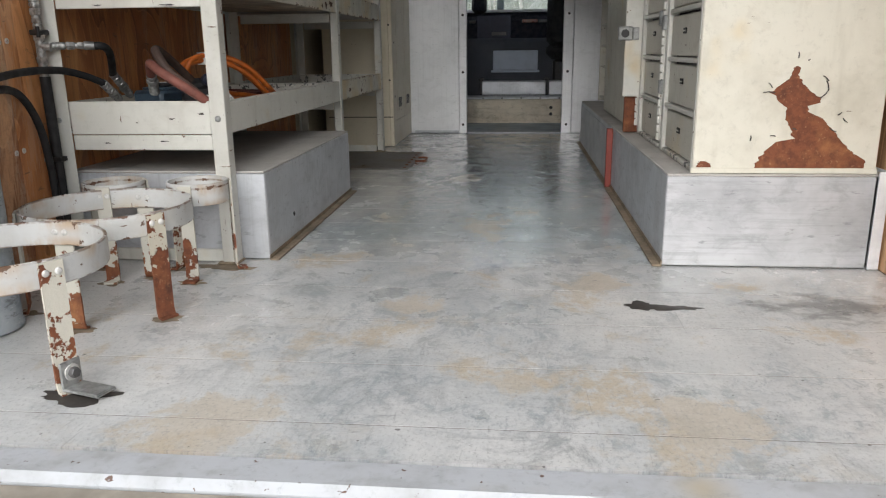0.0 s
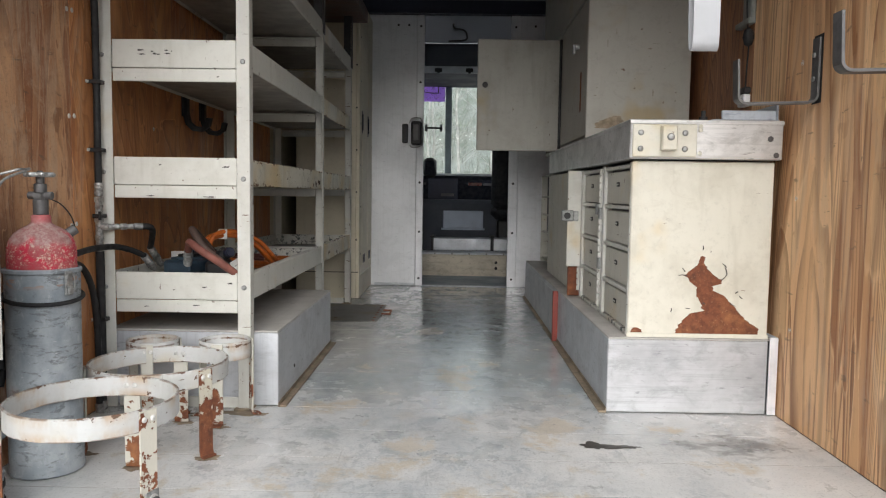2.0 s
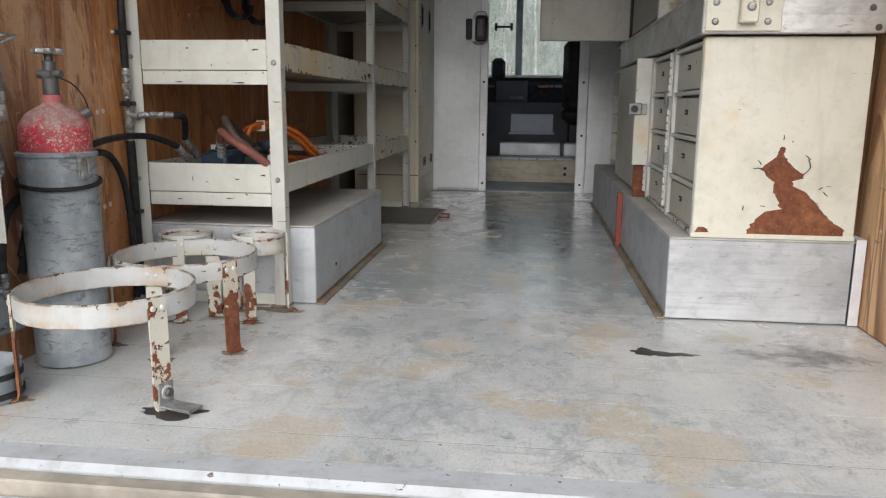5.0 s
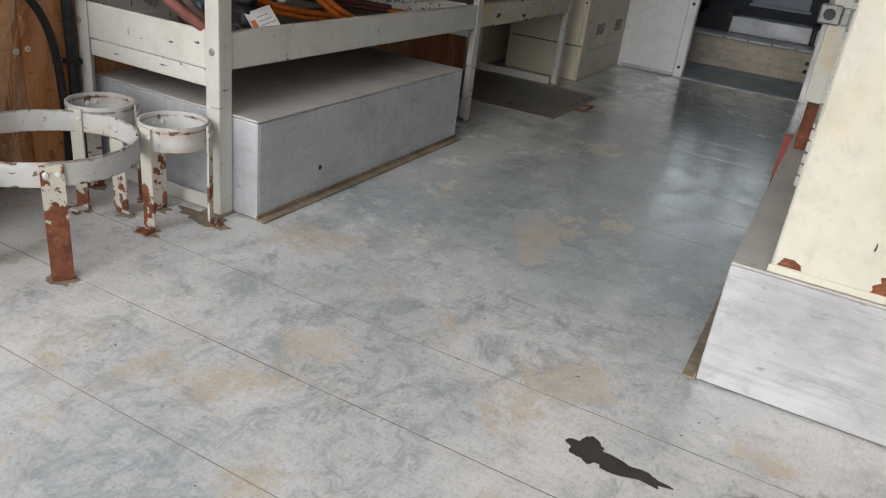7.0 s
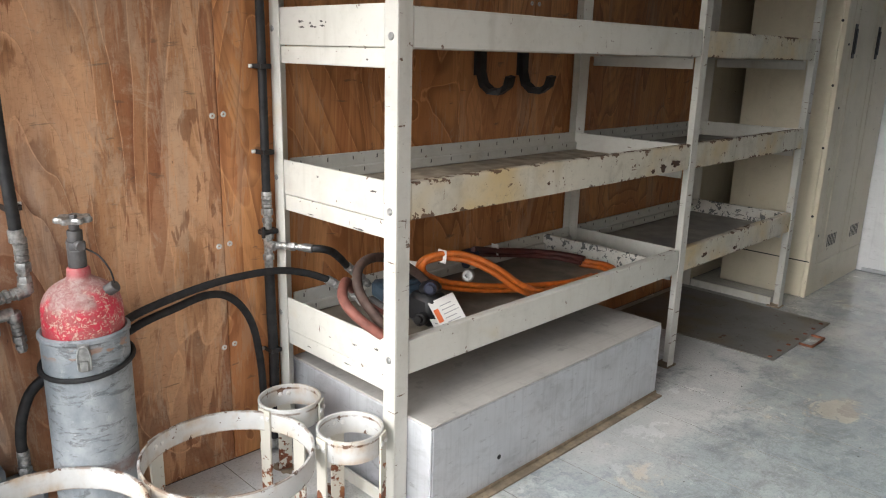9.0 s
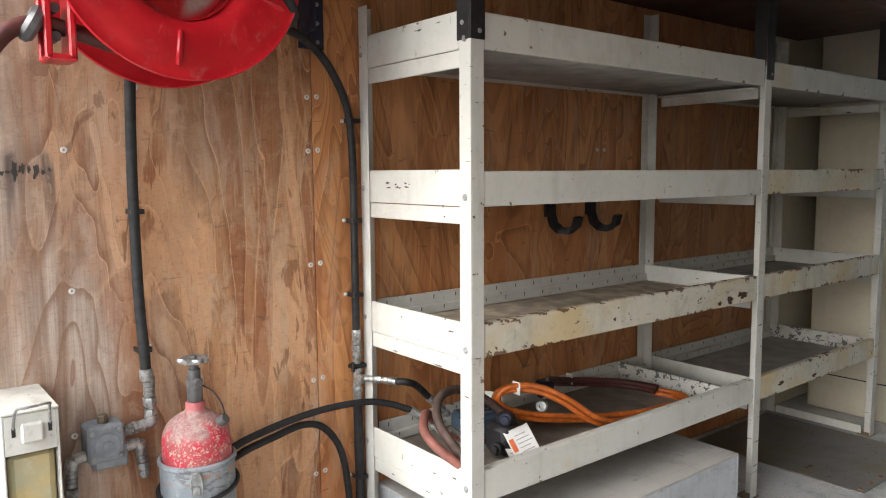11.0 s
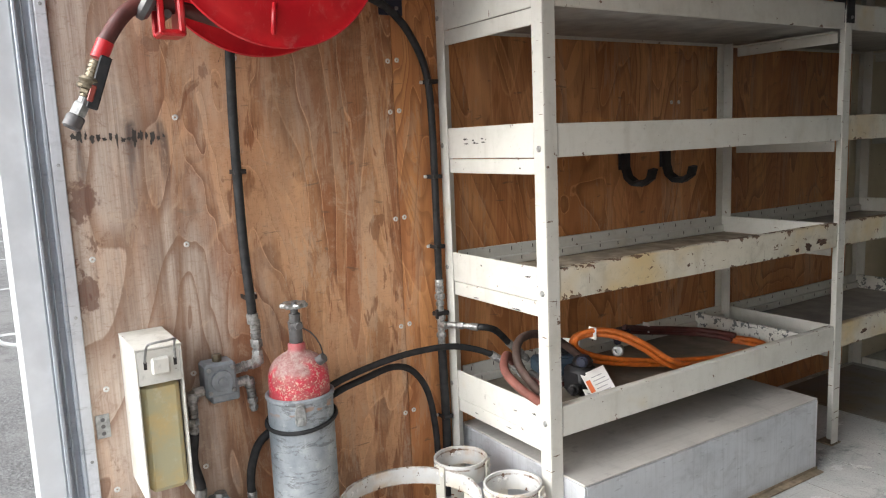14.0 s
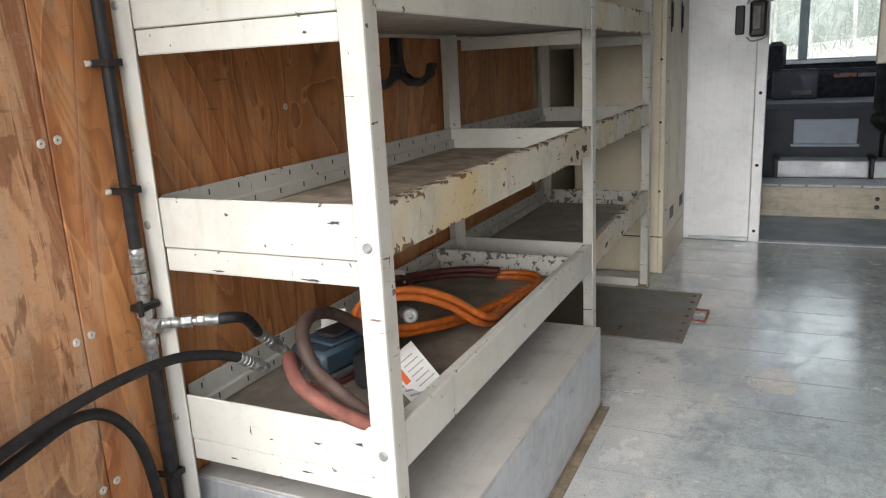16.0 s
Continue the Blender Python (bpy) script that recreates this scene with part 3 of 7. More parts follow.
def canister_material():
    s = Shade("scratched_grey_canister", 0.6, 0.0)
    c = s.mix(s.ramp(s.noise((10, 10, 7), 6, 0.68), 0.35, 0.68), (0.19, 0.218, 0.24), (0.325, 0.35, 0.365))
    pale = s.ramp(s.noise((30, 30, 24), 8, 0.80, 0.5), 0.53, 0.68)
    c = s.mix(s.calc("MULTIPLY", pale, 0.45), c, (0.44, 0.455, 0.46))
    dark = s.ramp(s.noise((15, 15, 48), 7, 0.78, 0.7, move=(4, 4, 1)), 0.53, 0.62)
    c = s.mix(s.calc("MULTIPLY", dark, 0.7), c, (0.085, 0.09, 0.095))
    scratch = s.ramp(s.noise((30, 30, 130), 4, 0.65, 0.8, move=(7, 1, 1)), 0.66, 0.70)
    c = s.mix(s.calc("MULTIPLY", scratch, 0.6), c, (0.48, 0.49, 0.49))
    ring = s.calc("MULTIPLY", s.ramp(s.calc("ABSOLUTE", s.calc("SUBTRACT", s.axis(2), 0.215)), 0.0, 0.03, 1.0, 0.0), s.ramp(s.noise(14, 4), 0.4, 0.6))
    c = s.mix(s.calc("MULTIPLY", ring, 0.85), c, (0.22, 0.12, 0.09))
    spot = s.calc("MULTIPLY", s.ramp(s.calc("ABSOLUTE", s.calc("SUBTRACT", s.axis(2), 0.491)), 0.0, 0.022, 1.0, 0.0), s.ramp(s.noise((12, 12, 30), 3, move=(0, 3, 1)), 0.58, 0.62))
    c = s.mix(s.calc("MULTIPLY", spot, 0.8), c, (0.33, 0.17, 0.10))
    return s.done(c, s.ramp(pale, 0, 1, 0.62, 0.45), s.noise(60, 4), 0.0006)


def insert_material():
    s = Shade("yellowed_plastic", 0.5)
    c = s.mix(s.ramp(s.noise(13, 5, 0.65), 0.36, 0.64), (0.36, 0.335, 0.205), (0.45, 0.345, 0.155))
    c = s.mix(s.ramp(s.noise(26, 6, 0.75, move=(2, 1, 1)), 0.54, 0.72, 0, 0.35), c, (0.50, 0.48, 0.38))
    return s.done(c, None, s.noise(40, 4), 0.0005)


def reel_material():
    """Glossy red enamel with dust scuffs and one dusty smear round the hub."""
    s = Shade("red_reel_paint", 0.36)
    c = s.mix(s.ramp(s.noise(12, 4, 0.6), 0.35, 0.65), (0.40, 0.007, 0.014), (0.52, 0.014, 0.020))
    scuff = s.ramp(s.noise((20, 26, 20), 6, 0.72, 0.8), 0.56, 0.68)
    c = s.mix(s.calc("MULTIPLY", scuff, 0.30), c, (0.52, 0.15, 0.14))
    line = s.ramp(s.noise((30, 130, 30), 4, 0.6, 0.6, move=(3, 3, 1)), 0.66, 0.71)
    c = s.mix(s.calc("MULTIPLY", line, 0.25), c, (0.55, 0.22, 0.20))
    dy, dz = s.calc("SUBTRACT", s.axis(1), 1.507), s.calc("SUBTRACT", s.axis(2), 1.650)
    far = s.calc("SQRT", s.calc("ADD", s.calc("MULTIPLY", dy, dy), s.calc("MULTIPLY", dz, dz)))
    arc = s.calc("MULTIPLY", s.ramp(s.calc("ABSOLUTE", s.calc("SUBTRACT", far, 0.098)), 0.008, 0.030, 1.0, 0.0), s.ramp(s.calc("SUBTRACT", dy, dz), 0.085, 0.125))
    c = s.mix(s.calc("MULTIPLY", s.calc("MULTIPLY", arc, s.ramp(dy, 0.015, 0.04)), s.ramp(s.noise(40, 5, 0.7), 0.3, 0.6, 0.5, 0.95)), c, (0.46, 0.41, 0.36))
    return s.done(c, s.ramp(scuff, 0, 1, 0.32, 0.6), s.noise(50, 4), 0.0003)


def asphalt_material():
    s = Shade("worn_asphalt", 0.95)
    c = s.mix(s.ramp(s.noise(45, 5, 0.8), 0.34, 0.66), (0.026, 0.026, 0.026), (0.165, 0.162, 0.158))
    c = s.mix(s.ramp(s.noise(5, 7, 0.8), 0.42, 0.60, 0, 0.6), c, (0.055, 0.05, 0.046))
    c = s.mix(s.ramp(s.noise(0.8, 6, 0.7), 0.46, 0.60, 0, 0.6), c, (0.135, 0.130, 0.124))
    c = s.mix(s.ramp(s.noise((0.5, 2.6, 1), 6, 0.75, move=(4, 2, 0)), 0.54, 0.64, 0, 0.55), c, (0.045, 0.042, 0.04))
    return s.done(c, None, s.noise(60, 4, 0.7), 0.008)


def brick_material():
    s = Shade("red_brick_wall", 0.85)
    n = s.t.nodes.new("ShaderNodeTexBrick")
    n.inputs["Scale"].default_value = 1.0
    n.inputs["Brick Width"].default_value, n.inputs["Row Height"].default_value, n.inputs["Mortar Size"].default_value = 0.6, 0.2, 0.025
    # brick and mortar tones are paled, with distance haze mixed into the colour
    n.inputs["Color1"].default_value, n.inputs["Color2"].default_value, n.inputs["Mortar"].default_value = (0.37, 0.135, 0.11, 1), (0.30, 0.105, 0.085, 1), (0.36, 0.23, 0.20, 1)
    flat = s.t.nodes.new("ShaderNodeCombineXYZ")
    s.put(flat.inputs[0], s.axis(1))
    s.put(flat.inputs[1], s.axis(2))
    s.put(n.inputs["Vector"], flat.outputs[0])
    return s.done(s.mix(s.ramp(s.noise(0.6, 4), 0.4, 0.7, 0, 0.35), n.outputs["Color"], (0.22, 0.09, 0.07)))


def hillside_material():
    """Bare spring woods far off: pale stems over grey-green undergrowth."""
    s = Shade("hazy_spring_woods", 0.95)
    c = s.mix(s.ramp(s.noise((0.5, 0.5, 0.4), 5, 0.65), 0.36, 0.64), (0.13, 0.15, 0.125), (0.235, 0.255, 0.235))
    c = s.mix(s.ramp(s.noise((6, 6, 0.5), 5, 0.7, 0.6, move=(3, 1, 2)), 0.52, 0.64, 0, 0.5), c, (0.34, 0.355, 0.34))
    c = s.mix(s.ramp(s.noise((7, 7, 1.6), 5, 0.75, 1.0, move=(8, 3, 2)), 0.55, 0.68, 0, 0.45), c, (0.085, 0.095, 0.075))
    return s.done(c)


def glass_material():
    s = Shade("windscreen_glass", 0.02)
    s.b.inputs["Transmission Weight"].default_value = 1.0
    s.b.inputs["IOR"].default_value = 1.1
    return s.done((0.93, 0.97, 0.96))


M["floor"], M["bottle"], M["canister"] = floor_material(), red_bottle_material(), canister_material()
M["reel_red"], M["yellow_insert"] = reel_material(), insert_material()
M["asphalt"], M["brick"], M["glass"] = asphalt_material(), brick_material(), glass_material()
M["grass"] = plain("dry_grass", (0.19, 0.21, 0.10), 0.9, vary=0.5, grain=6)
M["pale_ground"] = plain("pale_dry_gravel", (0.48, 0.46, 0.41), 0.95, vary=0.4, grain=3)
M["line_paint"] = plain("worn_line_paint", (0.42, 0.42, 0.405), 0.85, vary=0.6, grain=5)
M["bark"] = plain("pale_grey_bark", (0.42, 0.42, 0.395), 0.9, vary=0.4, grain=9)
M["leaf"] = plain("sparse_spring_leaf", (0.20, 0.23, 0.155), 0.8, vary=0.4, grain=5)
M["sill_white"] = painted("white_sill_paint", (0.46, 0.475, 0.495), amount=0.2, rust=0.35, grime=0.9)
M["sill_tan"] = plain("dirty_tan_sill", (0.46, 0.41, 0.34), 0.7, vary=0.5, grain=12)
M["visor_purple"] = plain("purple_visor_film", (0.42, 0.20, 0.85), 0.3, vary=0.1)
M["visor_purple"].node_tree.nodes["Principled BSDF"].inputs["Transmission Weight"].default_value = 0.85
M["teal_band"] = plain("teal_print", (0.03, 0.17, 0.24), 0.4, vary=0.2)
M["lens"] = plain("frosted_lamp_lens", (0.55, 0.56, 0.56), 0.3, vary=0.2)
M["hillside"] = hillside_material()
M["far_wood"] = plain("hazy_far_brush", (0.22, 0.235, 0.20), 0.9, vary=0.4, grain=2)


# ---- mesh helpers ----
def box(lo, hi, bevel=0.002):
    """A bevelled block between two corners."""
    bm = bmesh.new()
    size = [b - a for a, b in zip(lo, hi)]
    mid = [(a + b) / 2 for a, b in zip(lo, hi)]
    bmesh.ops.create_cube(bm, size=1, matrix=Matrix.Translation(mid) @ Matrix.Diagonal((*size, 1)))
    bevel = min(bevel, min(size) * 0.4)
    if bevel > 0:
        bmesh.ops.bevel(bm, geom=bm.edges[:], offset=bevel, segments=1, affect="EDGES", profile=0.5)
    return bm


def join(*bms):
    """Several pieces of one part in one bmesh."""
    out = bms[0]
    for b in bms[1:]:
        me = bpy.data.meshes.new("joined")
        b.to_mesh(me)
        b.free()
        out.from_mesh(me)
        bpy.data.meshes.remove(me)
    return out


def moved(bm, m):
    bmesh.ops.transform(bm, matrix=m, verts=bm.verts[:])
    return bm


def lathe(profile, m=Matrix(), segs=28, closed=False):
    """Turns a profile of (radius, height) round the z axis of the pose m."""
    bm = bmesh.new()
    rings = []
    for r, z in profile:
        if r < 1e-5:
            rings.append([bm.verts.new((0, 0, z))] * segs)
        else:
            rings.append([bm.verts.new((r * math.cos(2 * math.pi * i / segs), r * math.sin(2 * math.pi * i / segs), z)) for i in range(segs)])
    pairs = list(zip(rings, rings[1:])) + ([(rings[-1], rings[0])] if closed else [])
    for a, b in pairs:
        for i in range(segs):
            j = (i + 1) % segs
            quad = list(dict.fromkeys((a[i], a[j], b[j], b[i])))
            if len(quad) > 2:
                bm.faces.new(quad)
    bmesh.ops.recalc_face_normals(bm, faces=bm.faces[:])
    return moved(bm, m)


def rod(a, b, r, segs=14, r2=None):
    """A closed round bar from a to b with slightly broken edges."""
    a, b = Vector(a), Vector(b)
    n = (b - a).length
    r2 = r if r2 is None else r2
    k = min(r, r2, n) * 0.12
    m = Matrix.Translation(a) @ (b - a).to_track_quat("Z", "Y").to_matrix().to_4x4()
    return lathe([(0, 0), (r - k, 0), (r, k), (r2, n - k), (r2 - k, n), (0, n)], m, segs)


def smooth_line(points, steps=8):
    """A Catmull-Rom line through the points."""
    p = [Vector(q) for q in points]
    p = [p[0] * 2 - p[1]] + p + [p[-1] * 2 - p[-2]]
    out = []
    for i in range(1, len(p) - 2):
        for k in range(steps):
            t = k / steps
            a, b, c, d = p[i - 1:i + 3]
            out.append(0.5 * (2 * b + (c - a) * t + (2 * a - 5 * b + 4 * c - d) * t * t + (3 * b - a - 3 * c + d) * t ** 3))
    return out + [p[-2]]


def tube(points, r, segs=10, steps=8):
    """A hose along a smooth line through the points."""
    line = smooth_line(points, steps) if steps > 1 else [Vector(q) for q in points]
    bm = bmesh.new()
    up, rings = Vector((0.31, 0.2, 0.93)).normalized(), []
    for i, p in enumerate(line):
        way = (line[min(i + 1, len(line) - 1)] - line[max(i - 1, 0)]).normalized()
        side = way.cross(up)
        side = side.normalized() if side.length > 1e-4 else way.orthogonal().normalized()
        up = side.cross(way).normalized()
        rings.append([bm.verts.new(p + (side * math.cos(2 * math.pi * k / segs) + up * math.sin(2 * math.pi * k / segs)) * r) for k in range(segs)])
    for a, b in zip(rings, rings[1:]):
        for k in range(segs):
            bm.faces.new((a[k], a[(k + 1) % segs], b[(k + 1) % segs], b[k]))
    bm.faces.new(rings[0][::-1]), bm.faces.new(rings[-1])
    bmesh.ops.recalc_face_normals(bm, faces=bm.faces[:])
    return bm


def band(points, width, thick, across):
    """A flat bar bent along the points; across is the direction of its width."""
    across = Vector(across).normalized()
    bm = bmesh.new()
    p = [Vector(q) for q in points]
    rows = []
    for i, q in enumerate(p):
        way = (p[min(i + 1, len(p) - 1)] - p[max(i - 1, 0)]).normalized()
        n = way.cross(across).normalized() * thick / 2
        w = across * width / 2
        rows.append([bm.verts.new(q + s) for s in (w + n, w - n, -w - n, -w + n)])
    for a, b in zip(rows, rows[1:]):
        for k in range(4):
            bm.faces.new((a[k], a[(k + 1) % 4], b[(k + 1) % 4], b[k]))
    bm.faces.new(rows[0][::-1]), bm.faces.new(rows[-1])
    bmesh.ops.recalc_face_normals(bm, faces=bm.faces[:])
    return bm


def bolt(p, axis, r=0.006, h=0.004):
    """A domed bolt or rivet head at p that faces along axis."""
    m = Matrix.Translation(p) @ Vector(axis).to_track_quat("Z", "Y").to_matrix().to_4x4()
    return lathe([(r, -0.001), (r, h * 0.4), (r * 0.7, h * 0.85), (0, h)], m, 12)


def hexnut(p, axis, r, h):
    m = Matrix.Translation(p) @ Vector(axis).to_track_quat("Z", "Y").to_matrix().to_4x4()
    return lathe([(0, 0), (r * 0.92, 0), (r, h * 0.12), (r, h * 0.88), (r * 0.92, h), (0, h)], m, 6)


def part(name, bm, material, parent=None, label="", soft=False, kind=""):
    """Links a bmesh as one mesh object under a thing or a part."""
    me = bpy.data.meshes.new(name)
    bm.to_mesh(me)
    bm.free()
    me.materials.append(M[material] if isinstance(material, str) else material)
    if soft:
        for p in me.polygons:
            p.use_smooth = True
        me.set_sharp_from_angle(angle=radians(40))
    ob = new(name, me)
    if parent:
        ob.parent = parent
        base = parent
        while base.parent:
            base = base.parent
        ob.matrix_parent_inverse = Matrix.Translation(-base.location) if parent == base else Matrix()
    return tagged(ob, label, kind=kind)


def thing(name, base, label, category, group="", kind=""):
    """An Empty at a thing's base."""
    ob = new(name)
    ob.location = base
    ob.empty_display_size = 0.05
    return tagged(ob, label, category, group, kind)


def piece(name, mesh, at, parent):
    """One of many alike pieces that share a mesh."""
    ob = new(name, mesh)
    ob.parent = parent
    ob.location = Vector(at) - (parent.location if parent.type == "EMPTY" else Vector())
    return ob


def mesh_of(bm, name, material, soft=False):
    me = bpy.data.meshes.new(name)
    bm.to_mesh(me)
    bm.free()
    me.materials.append(M[material])
    if soft:
        for p in me.polygons:
            p.use_smooth = True
    return me


# ---- the body of the truck ----
LEFT, RIGHT, TAIL, BULK, TOP = -1.299, 0.934, 1.044, 5.44, 2.20
NOSE = 7.9

floor = thing("floor", (0, 3.2, -0.06), "grey-painted worn plank floor with tan dirt stains", "floor", kind="structure")
part("subfloor", box((-1.36, 1.03, -0.07), (1.01, NOSE, -0.022), 0.004), "black_steel", floor)

wall_left = thing("wall_left", (LEFT, 3.2, 0), "plywood-lined truck side wall with screws and stains", "wall", kind="structure")
part("outer_skin", join(box((-1.375, 0.95, -0.3), (-1.335, 6.35, TOP + 0.05), 0.004), box((-1.375, 6.352, -0.3), (-1.335, 7.70, 0.90), 0.004), box((-1.375, 6.352, 1.82), (-1.335, 7.70, TOP + 0.05), 0.004), box((-1.375, 7.702, -0.3), (-1.335, NOSE, TOP + 0.05), 0.004)), "white_frame", wall_left)
for y0, y1 in ((TAIL, 1.935), (1.937, 3.151), (3.153, 4.36)):
    part("plywood_sheet", box((-1.318, y0, 0.0), (LEFT, y1, TOP - 0.002), 0.0015), "ply_left" if y0 < 1.5 else "ply_rack", wall_left)
part("metal_lining", box((-1.318, 4.363, 0.0), (LEFT, BULK, TOP - 0.002), 0.0015), "beige", wall_left)
head = mesh_of(lathe([(0.0075, -0.001), (0.0075, 0.0010), (0.006, 0.0018), (0.0030, 0.0018), (0.0022, -0.001), (0, -0.001)], pose(0, 0, 0, 0, 90, 0), 12), "screw_head", "screw")
for z in (0.333, 0.608, 0.936, 1.250, 1.395):
    for y in (1.921, 1.951):
        piece("screw", head, (LEFT + 0.0005, y, z + (0.003 if y > 1.93 else 0)), wall_left)
for y, z in ((1.312, 1.245), (1.312, 0.926), (1.091, 0.913), (1.090, 0.591), (1.30, 0.588), (1.472, 1.393), (1.10, 1.238), (1.31, 0.33), (1.09, 0.33), (1.55, 0.33), (2.55, 1.27), (2.55, 0.95), (3.13, 1.27), (3.17, 1.27)):
    piece("screw", head, (LEFT + 0.0005, y, z), wall_left)

wall_right = thing("wall_right", (RIGHT, 3.2, 0), "plywood-lined truck side wall, varnished brown, deeper sheets darkened for shade", "wall", kind="structure")
part("outer_skin", join(box((0.99, 0.95, -0.3), (1.03, 6.35, TOP + 0.05), 0.004), box((0.99, 6.352, -0.3), (1.03, 7.70, 0.90), 0.004), box((0.99, 6.352, 1.82), (1.03, 7.70, TOP + 0.05), 0.004), box((0.99, 7.702, -0.3), (1.03, NOSE, TOP + 0.05), 0.004)), "white_frame", wall_right)
# sheets past y = 2 carry the inner shade in their colour
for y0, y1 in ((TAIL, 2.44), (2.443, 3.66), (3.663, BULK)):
    part("plywood_sheet", box((RIGHT, y0, 0.0), (0.971, y1, TOP - 0.002), 0.0015), "ply_shaded" if y0 > 2 else "ply_right", wall_right)
for z in (0.30, 0.72, 1.14):
    piece("screw", head, (RIGHT - 0.0005, 2.05, z), wall_right)

ceiling = part("ceiling", join(box((-1.335, 0.9, TOP), (0.99, NOSE, TOP + 0.03), 0.003), *[box((LEFT + 0.002, y, TOP - 0.03), (RIGHT - 0.002, y + 0.05, TOP - 0.001), 0.004) for y in (1.9, 2.8, 3.7)]), "ceiling")
tagged(ceiling, "grey sheet-metal truck ceiling with cross ribs", "ceiling", kind="structure")

wall_front = thing("wall_front", (0, BULK, 0), "white sheet-metal bulkhead with an open doorway to the cab", "wall", kind="structure")
part("bulkhead_panel", box((-1.295, BULK, 0), (-0.436, BULK + 0.035, 2.065), 0.003), "white_panel", wall_front)
part("door_post", box((-0.434, BULK - 0.012, 0), (-0.381, BULK + 0.04, 2.065), 0.003), "white_panel", wall_front)
part("door_post", box((0.277, BULK - 0.012, 0), (0.345, BULK + 0.04, 2.065), 0.003), "white_panel", wall_front)
part("bulkhead_panel", box((0.347, BULK, 0), (0.932, BULK + 0.035, 2.065), 0.003), "white_panel", wall_front)
part("transom", box((-0.379, BULK + 0.004, 1.86), (0.275, BULK + 0.03, 2.065), 0.003), "ceiling", wall_front)
part("header_beam", box((-1.295, BULK - 0.06, 2.067), (0.932, BULK + 0.05, 2.165), 0.006), "dark_blue", wall_front)
part("ceiling_trim", box((-1.295, BULK - 0.058, 2.167), (0.932, BULK + 0.05, 2.198), 0.003), "ceiling", wall_front)
part("kick_strip", box((-0.75, BULK - 0.014, 0.002), (-0.436, BULK - 0.001, 0.022), 0.003), "alu", wall_front)
part("threshold", box((-0.379, BULK - 0.02, 0.0), (0.275, BULK + 0.03, 0.006), 0.002), "alu", wall_front, "bright worn metal threshold")
rivet = mesh_of(lathe([(0.009, 0), (0.008, 0.004), (0.004, 0.006), (0, 0.006)], pose(0, 0, 0, 90, 0, 0), 10), "rivet_head", "black_steel", True)
for z in (0.06, 0.42, 0.80, 1.18, 1.56, 1.98):
    piece("rivet", rivet, (-0.408, BULK - 0.0125, z), wall_front)
    piece("rivet", rivet, (0.311, BULK - 0.0125, z), wall_front)
for x in (-0.58, -0.50, 0.46):
    piece("rivet", rivet, (x, BULK - 0.0005, 1.99), wall_front)

# tail sill, step edge and the frame round the tail opening
sill = thing("tail_sill", (0, 1.0, -0.06), "white-painted metal tail sill, scraped and dirty", "sill", kind="structure")
part("sill_edge", box((-1.30, 1.002, -0.06), (0.95, 1.0845, 0.004), 0.012), "sill_white", sill)
part("sill_ledge", box((-1.30, 0.962, -0.10), (0.95, 1.001, -0.010), 0.004), "sill_tan", sill)
part("bumper_step", box((-1.30, 0.74, -0.14), (0.95, 0.960, -0.035), 0.008), "sill_white", sill)
part("rear_apron", box((-1.30, 0.93, -0.55), (0.95, 0.96, -0.142), 0.006), "white_frame", sill)

frame_left = thing("door_frame_left", (-1.33, 0.98, 0), "white rear door frame with grey roller door track", "door frame", kind="structure")
part("frame_post", join(box((-1.385, 0.916, -0.4), (-1.30, 0.972, TOP + 0.05), 0.008), box((-1.34, 0.955, -0.1), (-1.300, 0.982, TOP), 0.004)), "white_frame", frame_left)
part("door_track", join(box((-1.338, 0.9825, 0.004), (-1.312, 1.026, TOP), 0.003), box((-1.312, 0.9825, 0.004), (-1.285, 0.991, TOP), 0.002), box((-1.312, 1.000, 0.004), (-1.296, 1.005, TOP), 0.002), box((-1.312, 1.017, 0.004), (-1.288, 1.026, TOP), 0.002)), "track", frame_left, "grooved galvanised roller door track")
part("edge_trim", box((-1.2975, 1.0265, 0.004), (-1.288, 1.052, 1.72), 0.002), "alu", frame_left, "riveted aluminium trim strip")
part("corner_trim", moved(box((-0.0045, -0.013, 0.0), (0.0045, 0.013, 0.40), 0.002), pose(-1.2925, 1.040, 1.72, -50, 0, 0)), "alu", frame_left, "slanted aluminium trim strip")
for z in (0.10, 0.42, 0.78, 1.14, 1.50):
    part("trim_rivet", bolt((-1.2875, 1.040, z), (1, 0, 0), 0.004, 0.002), "steel", frame_left)
part("grab_handle", tube([(-1.395, 0.935, 1.108), (-1.398, 0.905, 1.105), (-1.40, 0.880, 1.090), (-1.40, 0.872, 1.05), (-1.40, 0.872, 0.90), (-1.40, 0.872, 0.775), (-1.40, 0.880, 0.730), (-1.398, 0.905, 0.716), (-1.395, 0.935, 0.713)], 0.0052, 12, 5), "hook_pale", frame_left, "white bent-tube grab handle", True)
for z in (1.105, 0.715):
    part("handle_foot", box((-1.396, 0.918, z - 0.045), (-1.3855, 0.955, z + 0.045), 0.003), "white_frame", frame_left)
frame_right = thing("door_frame_right", (0.98, 0.98, 0), "white rear door frame post", "door frame", kind="structure")
part("frame_post", box((0.952, 0.905, -0.4), (1.04, 0.985, TOP + 0.05), 0.008), "white_frame", frame_right)
part("door_track", box((0.952, 0.987, 0.004), (0.99, 1.042, TOP), 0.003), "track", frame_right)
# lintel out of view; its underside is lowered to shade the upper interior
lintel = tagged(part("door_lintel", box((-1.30, 0.905, 2.02), (0.95, 0.985, TOP + 0.05), 0.008), "white_frame"), "white rear door lintel above the tail opening", "door frame", kind="structure")

